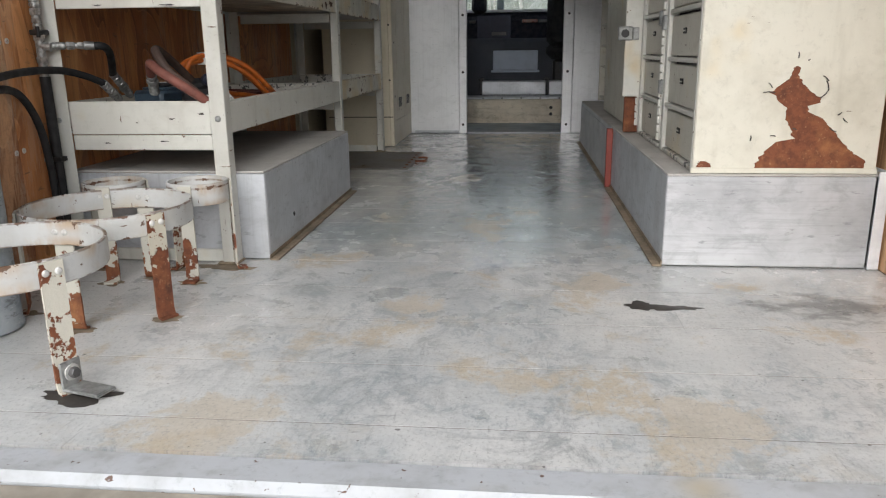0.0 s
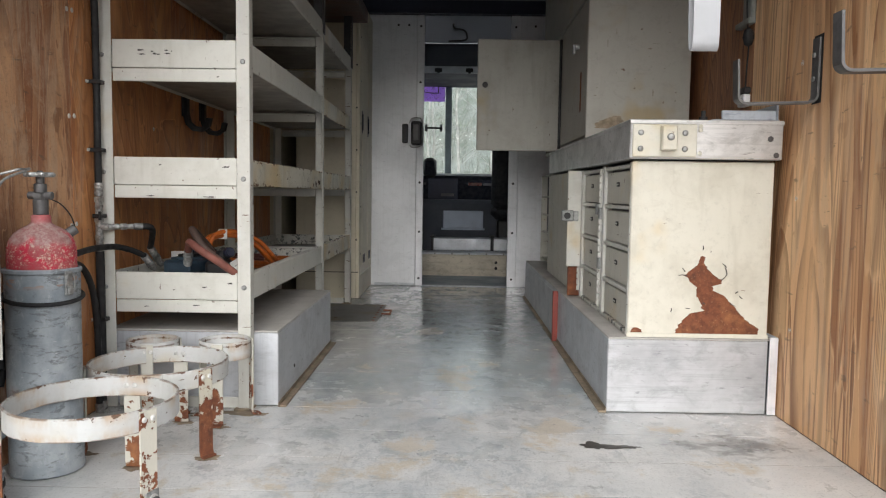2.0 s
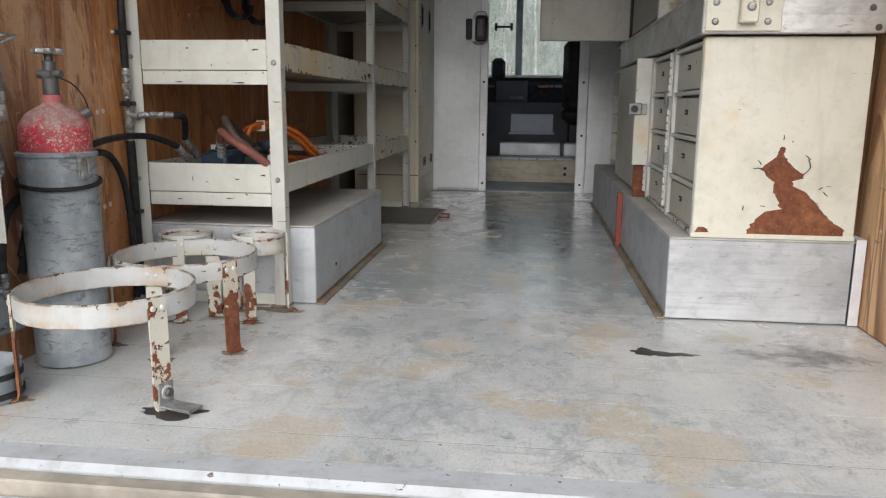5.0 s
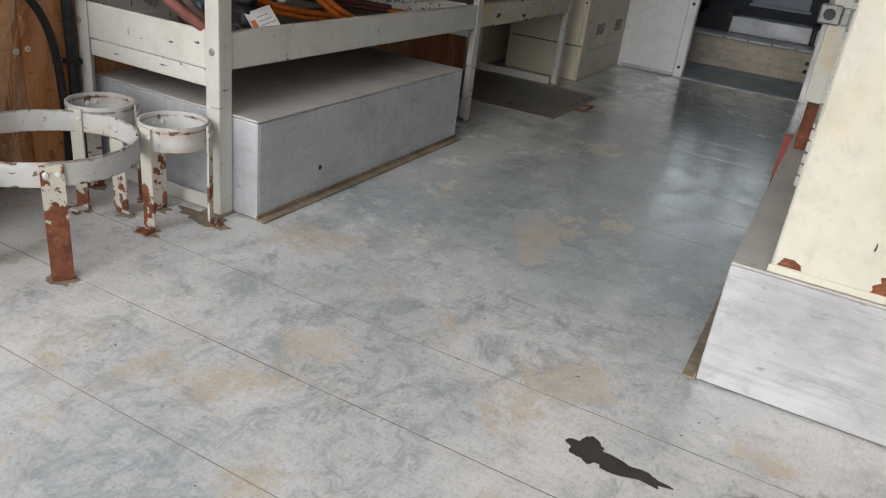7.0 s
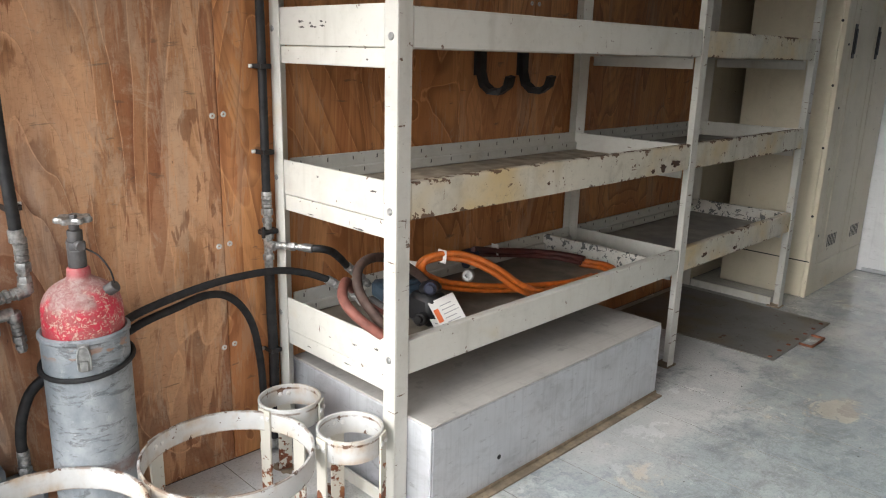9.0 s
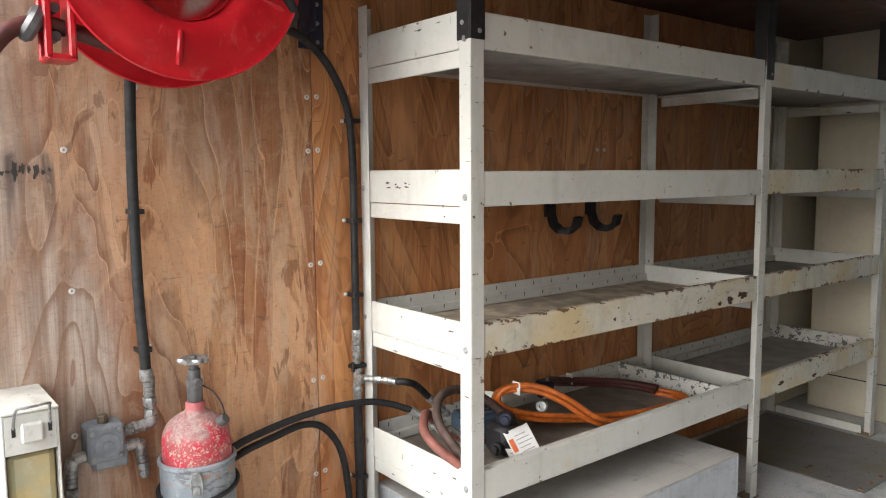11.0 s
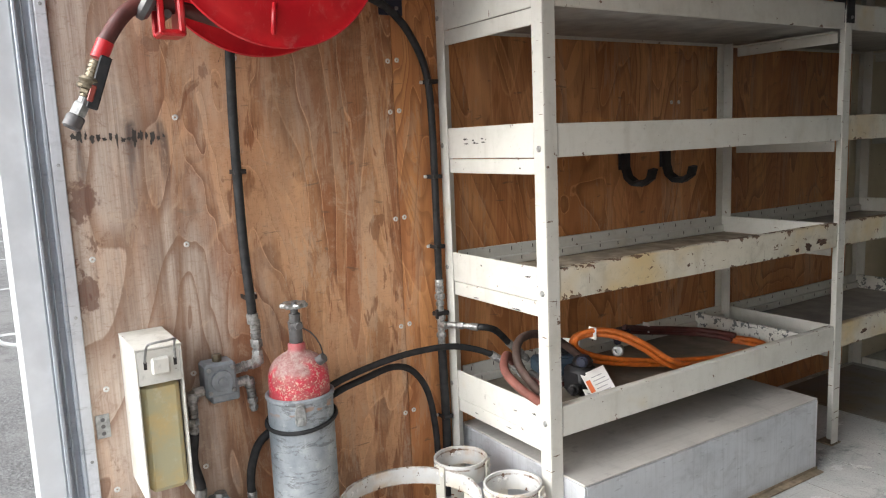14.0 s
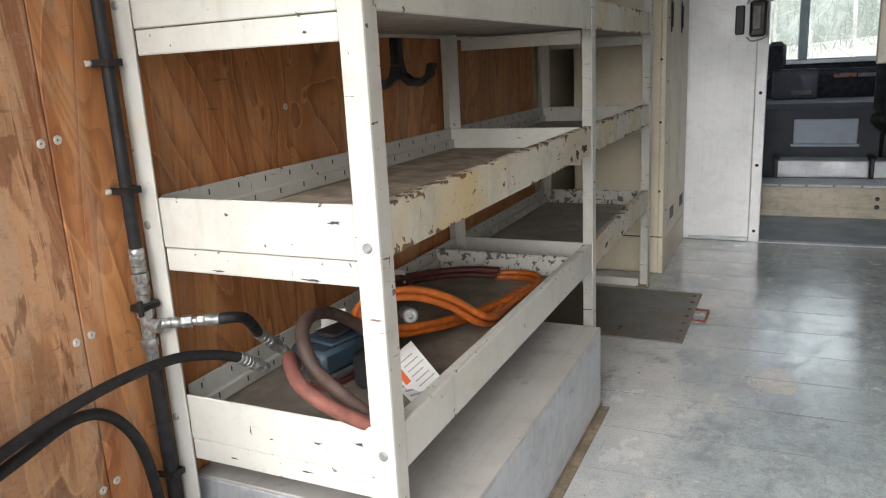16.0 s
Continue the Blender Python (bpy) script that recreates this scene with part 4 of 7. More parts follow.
roller_door = thing("roller_door", (-0.17, 2.2, 1.88), "open roller door stowed flat under the ceiling", "door", kind="structure")
for k in range(6):
    part("door_panel", box((-1.262, 1.24 + 0.335 * k, 1.895), (0.898, 1.24 + 0.335 * k + 0.330, 1.918), 0.003), "ply_dark", roller_door)
for x0, x1 in ((-1.296, -1.264), (0.900, 0.932)):
    part("overhead_track", box((x0, 1.20, 1.885), (x1, 3.30, 1.93), 0.003), "track", roller_door)

# ---- the cab beyond the doorway ----
cab_step = thing("cab_step", (-0.05, 6.2, 0), "scuffed aluminium step box up to the cab", "step", kind="structure")
part("riser", box((-1.25, 6.17, -0.02), (0.94, 6.20, 0.185), 0.004), metal_sheet("rust_stained_aluminium", (0.58, 0.52, 0.42), 0.6, 0.25, 0, 0.8), cab_step)
part("tread", box((-1.25, 6.16, 0.187), (0.94, 6.42, 0.203), 0.004), "alu", cab_step)
part("upper_box", box((-0.33, 6.42, 0.204), (0.20, 6.60, 0.315), 0.006), "alu", cab_step)
part("upper_box", box((0.225, 6.42, 0.204), (0.42, 6.60, 0.315), 0.006), "alu", cab_step)
for x in (-0.34, 0.205):
    part("bracket", join(box((x, 6.40, 0.204), (x + 0.02, 6.425, 0.33), 0.003), box((x - 0.01, 6.40, 0.32), (x + 0.03, 6.60, 0.335), 0.003)), "black_steel", cab_step)
for x in (-0.30, -0.15, 0.0, 0.15, 0.30):
    part("step_bolt", bolt((x, 6.159, 0.195), (0, -1, 0), 0.008, 0.005), "steel", cab_step)
for z in (0.12, 0.07):
    part("step_bolt", bolt((0.235, 6.169, z), (0, -1, 0), 0.013, 0.006), "black_steel", cab_step)

engine_cover = thing("engine_cover", (-0.05, 7.0, 0), "dark grey engine cover with a pale panel", "engine cover")
part("cover_body", box((-0.62, 6.62, 0.0), (0.50, 7.30, 0.66), 0.03), "engine_grey", engine_cover)
part("cover_panel", join(box((-0.24, 6.600, 0.40), (0.135, 6.619, 0.56), 0.006), box((-0.255, 6.606, 0.38), (0.15, 6.618, 0.40), 0.004)), "paper_grey", engine_cover, "pale grey access panel")

dashboard = thing("dashboard", (0, 7.3, 0.66), "dark blue dashboard with a boxy radio", "dashboard")
part("dash_body", join(box((-1.28, 7.22, 0.55), (0.93, 7.60, 0.86), 0.04), box((-1.28, 7.4, 0.84), (0.93, 7.86, 0.90), 0.02)), "dash", dashboard)
part("radio_box", box((-0.40, 7.12, 0.66), (-0.10, 7.22, 0.87), 0.01), "dark_blue", dashboard)
part("radio_face", box((-0.27, 7.108, 0.69), (-0.14, 7.119, 0.72), 0.003), "hook_steel", dashboard)
part("dash_strip", box((0.0, 7.205, 0.80), (0.14, 7.219, 0.83), 0.004), plain("dark_red_reflector", (0.16, 0.03, 0.015), 0.3), dashboard)
part("dash_strip", box((0.15, 7.205, 0.80), (0.30, 7.219, 0.825), 0.004), "hook_steel", dashboard)
part("dash_strip", box((-0.48, 7.2, 0.80), (-0.42, 7.219, 0.825), 0.004), "hook_steel", dashboard)

window_1 = thing("window_1", (0, 7.86, 0.9), "two-pane windscreen with a grey centre post", "window", kind="structure")
part("window_frame", join(box((-1.29, 7.84, 0.88), (0.945, 7.90, 0.93), 0.006), box((-1.29, 7.84, 1.88), (0.945, 7.90, TOP - 0.002), 0.006), box((-1.29, 7.84, 0.93), (-1.20, 7.90, 1.88), 0.006), box((0.86, 7.84, 0.93), (0.945, 7.90, 1.88), 0.006)), "screen_frame", window_1)
part("centre_post", box((-0.245, 7.83, 0.93), (-0.175, 7.90, 1.88), 0.008), "screen_frame", window_1)
for x0, x1 in ((-1.199, -0.246), (-0.174, 0.859)):
    pane = part("pane", box((x0, 7.868, 0.931), (x1, 7.872, 1.879), 0), "glass", window_1)
    pane.visible_shadow = False
# side windows out of view, added to bring daylight onto the cab step
for n, x in ((2, -1.355), (3, 1.010)):
    side_window = thing(f"window_{n}", (x, 7.0, 0.9), "unseen glazed cab door window letting in side light", "window", kind="structure")
    part("window_frame", join(box((x - 0.012, 6.354, 0.902), (x + 0.012, 6.39, 1.818), 0.003), box((x - 0.012, 7.66, 0.902), (x + 0.012, 7.698, 1.818), 0.003)), "black_steel", side_window)
    part("pane", box((x - 0.002, 6.391, 0.902), (x + 0.002, 7.659, 1.818), 0), "glass", side_window).visible_shadow = False
nose = tagged(part("cab_nose", box((-1.29, 7.84, -0.3), (0.945, 7.895, 0.879), 0.01), "dash"), "dark cab front panel below the windscreen", "wall", kind="structure")
visor = tagged(part("sun_visor", box((-0.50, 7.80, 1.705), (-0.25, 7.806, 1.875), 0.002), "visor_purple"), "purple tinted sun visor at the windscreen top", "sun visor")
cab_shelf = thing("overhead_console", (-0.17, 7.3, 1.86), "dark grey overhead console with a white lower lip", "console", kind="structure")
part("console_body", join(box((-1.29, 6.9, 1.862), (0.945, 7.839, 1.88), 0.004), box((-1.29, 6.88, 1.862), (0.945, 6.90, 2.19), 0.004)), "engine_grey", cab_shelf)
part("console_lip", box((-1.29, 6.862, 1.860), (0.945, 6.879, 1.925), 0.004), "white_frame", cab_shelf, "white painted lip")
for x in (-0.305, -0.01):
    part("visor_clip", join(box((x - 0.035, 6.846, 1.868), (x + 0.035, 6.861, 1.905), 0.004), box((x - 0.012, 6.840, 1.855), (x + 0.012, 6.862, 1.872), 0.003)), "black_steel", cab_shelf, "black visor clip")
visor_bar = tagged(part("visor_bracket", tube([(-0.40, 7.79, 2.0), (-0.345, 7.79, 1.995), (-0.325, 7.79, 1.97), (-0.322, 7.79, 1.82), (-0.335, 7.79, 1.792), (-0.46, 7.79, 1.80)], 0.006, 8, 4), "black_steel", soft=True), "bent black visor bracket beside the windscreen", "bracket")
speaker = thing("dash_speaker", (-0.42, 7.16, 0.87), "rounded black housing standing on the dashboard", "speaker")
part("housing", box((-0.447, 7.05, 0.872), (-0.317, 7.21, 1.068), 0.035), "black_plastic", speaker, soft=True)
part("bezel", box((-0.447 + 0.02, 7.043, 0.90), (-0.317 - 0.02, 7.0495, 1.068 - 0.03), 0.003), "dash", speaker)
part("dash_trim", box((-1.28, 7.398, 0.9005), (0.93, 7.44, 0.925), 0.004), "white_frame", dashboard, "white strip along the dash top")
mirror = thing("hitch_bracket", (-0.37, 7.82, 1.45), "small black double-ended bracket on the windscreen", "bracket")
part("bar", rod((-0.44, 7.83, 1.425), (-0.30, 7.83, 1.425), 0.011), "black_plastic", mirror)
for x in (-0.45, -0.29):
    part("end_clip", box((x - 0.014, 7.815, 1.385), (x + 0.014, 7.845, 1.465), 0.008), "black_plastic", mirror)


def cab_seat(base, label):
    x, y, z = base
    s = thing("cab_seat", base, label, "seat", "seats in the cab")
    part("pedestal", box((x - 0.17, y - 0.15, z), (x + 0.17, y + 0.2, z + 0.28), 0.02), "black_steel", s)
    part("cushion", box((x - 0.23, y - 0.2, z + 0.28), (x + 0.23, y + 0.28, z + 0.42), 0.05), "seat", s, soft=True)
    part("backrest", moved(box((-0.23, -0.06, 0.0), (0.23, 0.06, 0.60), 0.05), pose(x, y - 0.2, z + 0.38, 8, 0, 0)), "seat", s, soft=True)
    part("headrest", moved(box((-0.13, -0.045, 0.0), (0.13, 0.045, 0.17), 0.04), pose(x, y - 0.29, z + 0.99, 8, 0, 0)), "seat", s, soft=True)
    return s


cab_seat((-0.75, 6.75, 0.0), "black vinyl driver seat facing the windscreen")
cab_seat((0.43, 6.72, 0.205), "black vinyl passenger seat beside the engine cover")


# ---- cargo area: shelf rack ----
SX0, SX1, SY0, SY1, SY2 = -1.284, -0.800, 2.080, 3.432, 4.450
rack = thing("shelf_rack", (-1.04, 3.25, 0), "cream-painted steel shelf rack, chipped and rust-stained", "shelf rack")


def angle_post(x, y, dx, dy, z0, z1, leg=0.042, t=0.004):
    """An upright of angle steel whose corner is at x, y."""
    lo, hi = sorted((x, x + dx * leg)), sorted((y, y + dy * t))
    a = box((lo[0], hi[0], z0), (lo[1], hi[1], z1), 0.0012)
    lo, hi = sorted((x, x + dx * t)), sorted((y + dy * t, y + dy * leg))
    return join(a, box((lo[0], hi[0], z0), (lo[1], hi[1], z1), 0.0012))


for y, dy in ((SY0, 1), (SY1 + 0.02, -1), (SY2 + 0.015, -1)):
    part("post", angle_post(SX1, y, -1, dy, 0.004, 1.545), "cream_post", rack)
    part("post", angle_post(SX0, y - (0.035 if dy < 0 else 0), 1, dy, 0.004, 1.79 if y > 3 else 1.65), "cream", rack)
    part("post_foot", box((SX1 - 0.055, y - 0.012 if dy > 0 else y - 0.05, 0.0005), (SX1 + 0.006, y + 0.05 if dy > 0 else y + 0.012, 0.006), 0.002), "dirt", rack, "grimy foot plate")
for y in (SY0 - 0.004, SY1 - 0.022, SY2 - 0.03):
    part("post_extension", join(box((SX1 - 0.046, y, 1.498), (SX1 - 0.002, y + 0.004, 1.818), 0.001), box((SX1 + 0.0005, y, 1.498), (SX1 + 0.005, y + 0.046, 1.818), 0.001)), "black_steel", rack, "black steel post extension")
    part("extension_bolt", bolt((SX1 + 0.005, y + 0.028, 1.517), (1, 0, 0), 0.006, 0.004), "steel", rack)
    part("extension_bolt", bolt((SX1 - 0.025, y, 1.537), (0, -1, 0), 0.006, 0.004), "steel", rack)
for k in range(4):
    z = 0.372 * k
    for n, (y0, y1) in enumerate(((SY0 + 0.046, SY1 - 0.024), (SY1 + 0.022, SY2 - 0.029))):
        worn = "cream_worn" if (n == 1 or k == 1) and k < 3 else "cream"
        part("front_lip", join(box((SX1 - 0.012, y0, 0.362 + z), (SX1 - 0.003, y1, 0.448 + z), 0.0025), box((SX1 - 0.030, y0, 0.441 + z), (SX1 - 0.0115, y1, 0.4478 + z), 0.002)), worn, rack)
        part("back_lip", join(box((SX0 + 0.003, y0, 0.362 + z), (SX0 + 0.010, y1, 0.448 + z), 0.002), box((SX0 + 0.0095, y0, 0.383 + z), (SX0 + 0.024, y1, 0.412 + z), 0.003)), "cream", rack)
        end = 3.25 if (k == 0 and n == 0) else y1
        part("shelf_board", box((SX0 + 0.012, y0 - 0.04, 0.372 + z), (SX1 - 0.013, y1 + 0.01, 0.382 + z), 0.001), "dark_board" if n + k == 0 else "tray_board" if (n == 0 and k < 2) else "grey_board", rack, "dirty brown shelf board" if (n == 0 and k < 2) else "")
        part("end_lip", box((SX0 + 0.012, end - 0.012, 0.383 + z), (SX1 - 0.014, end, 0.446 + z), 0.002), "cream_scraped" if k == 0 else "cream", rack)
        if n == 1:
            part("end_lip", box((SX0 + 0.012, y0 - 0.006, 0.383 + z), (SX1 - 0.014, y0, 0.440 + z), 0.002), "cream", rack)
        for j in range(int((y1 - y0) / 0.088)):
            part("slot", box((SX0 + 0.010, y0 + 0.03 + j * 0.088, 0.428 + z), (SX0 + 0.0115, y0 + 0.0318 + j * 0.088, 0.439 + z), 0), "black_steel", rack)
            part("slot", box((SX0 + 0.024, y0 + 0.06 + j * 0.088, 0.396 + z), (SX0 + 0.0255, y0 + 0.0618 + j * 0.088, 0.407 + z), 0), "black_steel", rack) if k < 3 else None
    part("end_panel", box((SX0 + 0.044, SY0 + 0.001, 0.363 + z), (SX1 - 0.043, SY0 + 0.007, 0.452 + z), 0.002), "cream", rack)
    part("end_rail", box((SX0 + 0.044, SY0 + 0.003, 0.320 + z), (SX1 - 0.043, SY0 + 0.010, 0.361 + z), 0.002), "cream", rack)
    for y in (SY1 + 0.006, SY2 - 0.006):
        part("cross_bar", join(box((SX0 + 0.044, y, 0.322 + z), (SX1 - 0.043, y + 0.005, 0.360 + z), 0.0015), box((SX0 + 0.044, y - 0.03, 0.355 + z), (SX1 - 0.043, y, 0.3605 + z), 0.0015)), "cream", rack)
    part("post_bolt", bolt((SX1 - 0.021, SY0, 0.405 + z - (0.02 if k else 0)), (0, -1, 0), 0.0085, 0.005), "steel", rack)
    part("post_bolt", bolt((SX0 + 0.012, SY0, 0.402 + z), (0, -1, 0), 0.0075, 0.004), "steel", rack)
for y in (SY0 + 0.01, SY2 - 0.02):
    part("floor_rail", box((SX0 + 0.044, y, 0.004), (SX1 - 0.043, y + 0.006, 0.040), 0.002), "cream", rack)
overhead = tagged(part("overhead_shelf", join(box((LEFT + 0.001, 2.02, 1.819), (-0.72, 4.62, 1.838), 0.003), box((-0.745, 2.02, 1.838), (-0.72, 4.62, 1.90), 0.003)), "ply_dark"), "dark stained plywood shelf above the rack", "shelf", kind="structure")

# double coat hooks on the plywood behind the rack
for y in (2.872, 3.088):
    h = thing("wall_hook", (LEFT, y, 0.98), "black plastic J hook screwed to plywood", "hook", "hooks behind the rack")
    part("hook_bar", band([(LEFT + 0.010, y, 1.16), (LEFT + 0.012, y, 1.04), (LEFT + 0.020, y + 0.006, 1.003), (LEFT + 0.040, y + 0.018, 0.982), (LEFT + 0.068, y + 0.034, 0.980), (LEFT + 0.088, y + 0.048, 0.998), (LEFT + 0.094, y + 0.052, 1.030)], 0.030, 0.020, (0, 1, 0.15)), "black_plastic", h)
    part("wall_plate", box((LEFT + 0.0005, y - 0.026, 1.03), (LEFT + 0.0045, y + 0.026, 1.18), 0.002), "black_plastic", h)

# ---- wheel boxes ----
well_l = thing("wheel_box_left", (-1.0, 2.67, 0), "aluminium-clad wheel box under the shelf rack", "wheel box", kind="structure")
part("side_sheet", box((-0.729, 2.132, 0.004), (-0.721, 3.172, 0.249), 0.002), "alu", well_l)
part("end_sheet", box((-1.292, 2.124, 0.004), (-0.721, 2.131, 0.249), 0.002), "alu", well_l)
part("end_sheet", box((-1.292, 3.173, 0.004), (-0.721, 3.180, 0.249), 0.002), "alu", well_l)
part("top_sheet", box((-1.292, 2.124, 0.250), (-0.721, 3.180, 0.256), 0.003), "alu_top", well_l, "dusty aluminium top sheet")
part("floor_angle", join(box((-0.7205, 2.12, 0.0005), (-0.694, 3.182, 0.006), 0.001), box((-0.7205, 2.12, 0.006), (-0.7165, 3.182, 0.016), 0.001)), "dirt", well_l, "dirty floor angle strip")
for y in (2.3, 2.6, 2.9, 3.1):
    part("strip_rivet", bolt((-0.704, y, 0.006), (0, 0, 1), 0.004, 0.002), "dirt", well_l)
part("side_bolt", bolt((-0.721, 2.375, 0.082), (1, 0, 0), 0.007, 0.003), "black_steel", well_l)

well_r = thing("wheel_box_right", (0.6497, 3.5, 0), "scuffed aluminium wheel box under the cabinets", "wheel box", kind="structure")
part("side_sheet", box((0.3741, 2.132, 0.0039), (0.3819, 4.92, 0.2475), 0.002), "alu", well_r)
part("end_sheet", box((0.3741, 2.124, 0.0039), (0.8992, 2.131, 0.2475), 0.002), "alu_end", well_r)
part("end_sheet", box((0.3741, 4.921, 0.0039), (0.9282, 4.928, 0.2475), 0.002), "alu_end", well_r)
part("top_sheet", box((0.3741, 2.124, 0.2484), (0.9282, 4.928, 0.2543), 0.002), "alu_top", well_r, "dusty aluminium top sheet")
part("corner_angle", join(box((0.9002, 2.112, 0.0039), (0.9282, 2.118, 0.2632), 0.0015), box((0.9224, 2.118, 0.0039), (0.9282, 2.2, 0.2632), 0.0015)), "white_panel", well_r, "white corner angle")
part("floor_angle", join(box((0.348, 2.12, 0.0005), (0.3737, 3.3, 0.0059), 0.001), box((0.3693, 2.12, 0.0059), (0.3737, 3.3, 0.0177), 0.001)), "dirt", well_r, "dirty floor angle strip")
part("floor_angle", box((0.35, 3.33, 0.0005), (0.3737, 4.9, 0.0059), 0.001), "dirt", well_r, "dirty floor angle strip")
part("side_patch", box((0.3698, 3.36, 0.0039), (0.3737, 4.9, 0.2308), 0.001), "alu", well_r)
strip = tagged(part("red_marker_strip", join(box((0.349, 3.3, 0.002), (0.3737, 3.326, 0.2504), 0.002), box((0.3577, 3.326, 0.002), (0.3698, 3.352, 0.2455), 0.002)), "red_strip"), "red-painted upright steel strip on the wheel box", "metal strip")

# ---- the low cabinet with its counter ----
cab = thing("low_cabinet", (0.6691, 3.1, 0.2543), "cream steel drawer cabinet, paint peeled to rust", "cabinet")
CX, CY0, CY1, CZ0, CZ1 = 0.437, 2.132, 4.10, 0.2555, 0.835
part("end_face", box((CX, CY0, CZ0), (0.8973, CY0 + 0.012, CZ1), 0.003), "cream_clean", cab, "cream end panel with peeled paint")
part("carcass", box((CX + 0.030, CY0 + 0.013, CZ0), (0.8973, CY1, CZ1), 0.003), "black_steel", cab)
part("bottom_rail", box((CX - 0.004, CY0 - 0.004, CZ0), (0.8992, CY0 - 0.0005, CZ0 + 0.014), 0.001), "cream_clean", cab)


def drawer(y0, y1, z0, z1):
    d = part("drawer", box((CX + 0.009, y0 + 0.003, z0 + 0.003), (CX + 0.029, y1 - 0.003, z1 - 0.003), 0.003), "cream_drawer", cab)
    ym, zm = (y0 + y1) / 2, (z0 + z1) / 2 + 0.012
    part("label_holder", box((CX + 0.0045, ym - 0.018, zm - 0.008), (CX + 0.0075, ym + 0.018, zm + 0.008), 0.001), "black_steel", d, "small dark label holder")
    part("label_card", box((CX + 0.003, ym - 0.014, zm - 0.002), (CX + 0.0043, ym + 0.014, zm + 0.002), 0), "cream", d)


for y0, y1 in ((2.165, 2.565), (2.665, 3.045)):
    for k in range(4):
        drawer(y0, y1, 0.270 + 0.1394 * k, 0.390 + 0.1394 * k)
    for k in range(5):
        part("rail", box((CX + 0.001, y0 - 0.004, 0.256 + 0.1394 * k), (CX + 0.030, y1 + 0.004, 0.2686 + 0.1394 * k), 0.002), "cream" if k else "cream_scraped", cab)
for y in (2.145, 2.57, 3.05):
    part("stile", box((CX - 0.001, y, CZ0 + 0.001), (CX + 0.030, y + (0.016 if y < 2.2 else 0.034), CZ1 - 0.002), 0.002), "cream", cab)
for y in (2.612, 3.088):
    part("piano_hinge", join(box((CX - 0.004, y, CZ0 + 0.03), (CX + 0.006, y + 0.028, CZ1 - 0.02), 0.001), *[rod((CX - 0.006, y + 0.004, CZ0 + 0.03 + j * 0.027), (CX - 0.006, y + 0.004, CZ0 + 0.052 + j * 0.027), 0.006, 8) for j in range(20)]), "cream", cab, "knuckled piano hinge, chipped")
for y, z in ((2.66, 0.643), (2.60, 0.628), (2.60, 0.432)):
    part("catch", box((CX - 0.012, y, z), (CX + 0.006, y + 0.03, z + 0.045), 0.003), "steel", cab)
flap = part("open_flap", box((CX - 0.062, 3.084, 0.3948), (CX + 0.012, 3.098, 0.8308), 0.003), "cream", cab, "cream hinged flap standing open, rust-edged")
part("flap_hinge", join(*[rod((CX + 0.013, 3.083, 0.403 + j * 0.0285), (CX + 0.013, 3.083, 0.4255 + j * 0.0285), 0.006, 8) for j in range(15)]), "cream", flap)
part("rust_panel", box((CX - 0.050, 3.11, CZ0 + 0.002), (CX + 0.012, 3.124, 0.3928), 0.003), "rust", cab, "bare rusted lower panel")
part("latch", join(box((CX - 0.090, 3.072, 0.601), (CX - 0.034, 3.0835, 0.652), 0.006), box((CX - 0.034, 3.078, 0.6029), (CX - 0.012, 3.0835, 0.6481), 0.003)), "steel", flap, "bright steel latch")
part("latch_hole", rod((CX - 0.064, 3.0705, 0.6265), (CX - 0.064, 3.0715, 0.6265), 0.015, 14), "black_steel", flap)
door = part("cabinet_door", box((CX - 0.020, 3.13, CZ0 + 0.012), (CX + 0.028, 4.09, CZ1 - 0.006), 0.004), "cream_drawer", cab, "dingy cream door with a rusty edge")


def between(table, t):
    """A value read off a short table of (t, value)."""
    for (t0, a), (t1, b) in zip(table, table[1:]):
        if t <= t1:
            return a + (b - a) * (t - t0) / (t1 - t0)
    return table[-1][1]


def rust_patch(left, right, z0, z1, seed, face, ragged=0.006):
    """A jagged area where the paint has come off an end face, as a thin shell."""
    bm = bmesh.new()
    rows = []
    n = 60
    for i in range(n + 1):
        t = i / n
        z = z0 + (z1 - z0) * t
        l = between(left, t) + ragged * (noise.noise((t * 31, seed, 5.1)) + noise.noise((t * 11, seed, 2.1)))
        r = max(between(right, t) + ragged * (noise.noise((t * 33, seed, 9.1)) + noise.noise((t * 12, seed, 4.4))), l + 0.001)
        rows.append([bm.verts.new((x, y, z)) for y in (face - 0.0016, face + 0.001) for x in (l, (l + r) / 2, r)])
    for a, b in zip(rows, rows[1:]):
        for k in (0, 1):
            bm.faces.new((a[k], a[k + 1], b[k + 1], b[k]))
        bm.faces.new((a[0], b[0], b[3], a[3])), bm.faces.new((a[2], a[5], b[5], b[2]))
    bmesh.ops.recalc_face_normals(bm, faces=bm.faces[:])
    return bm


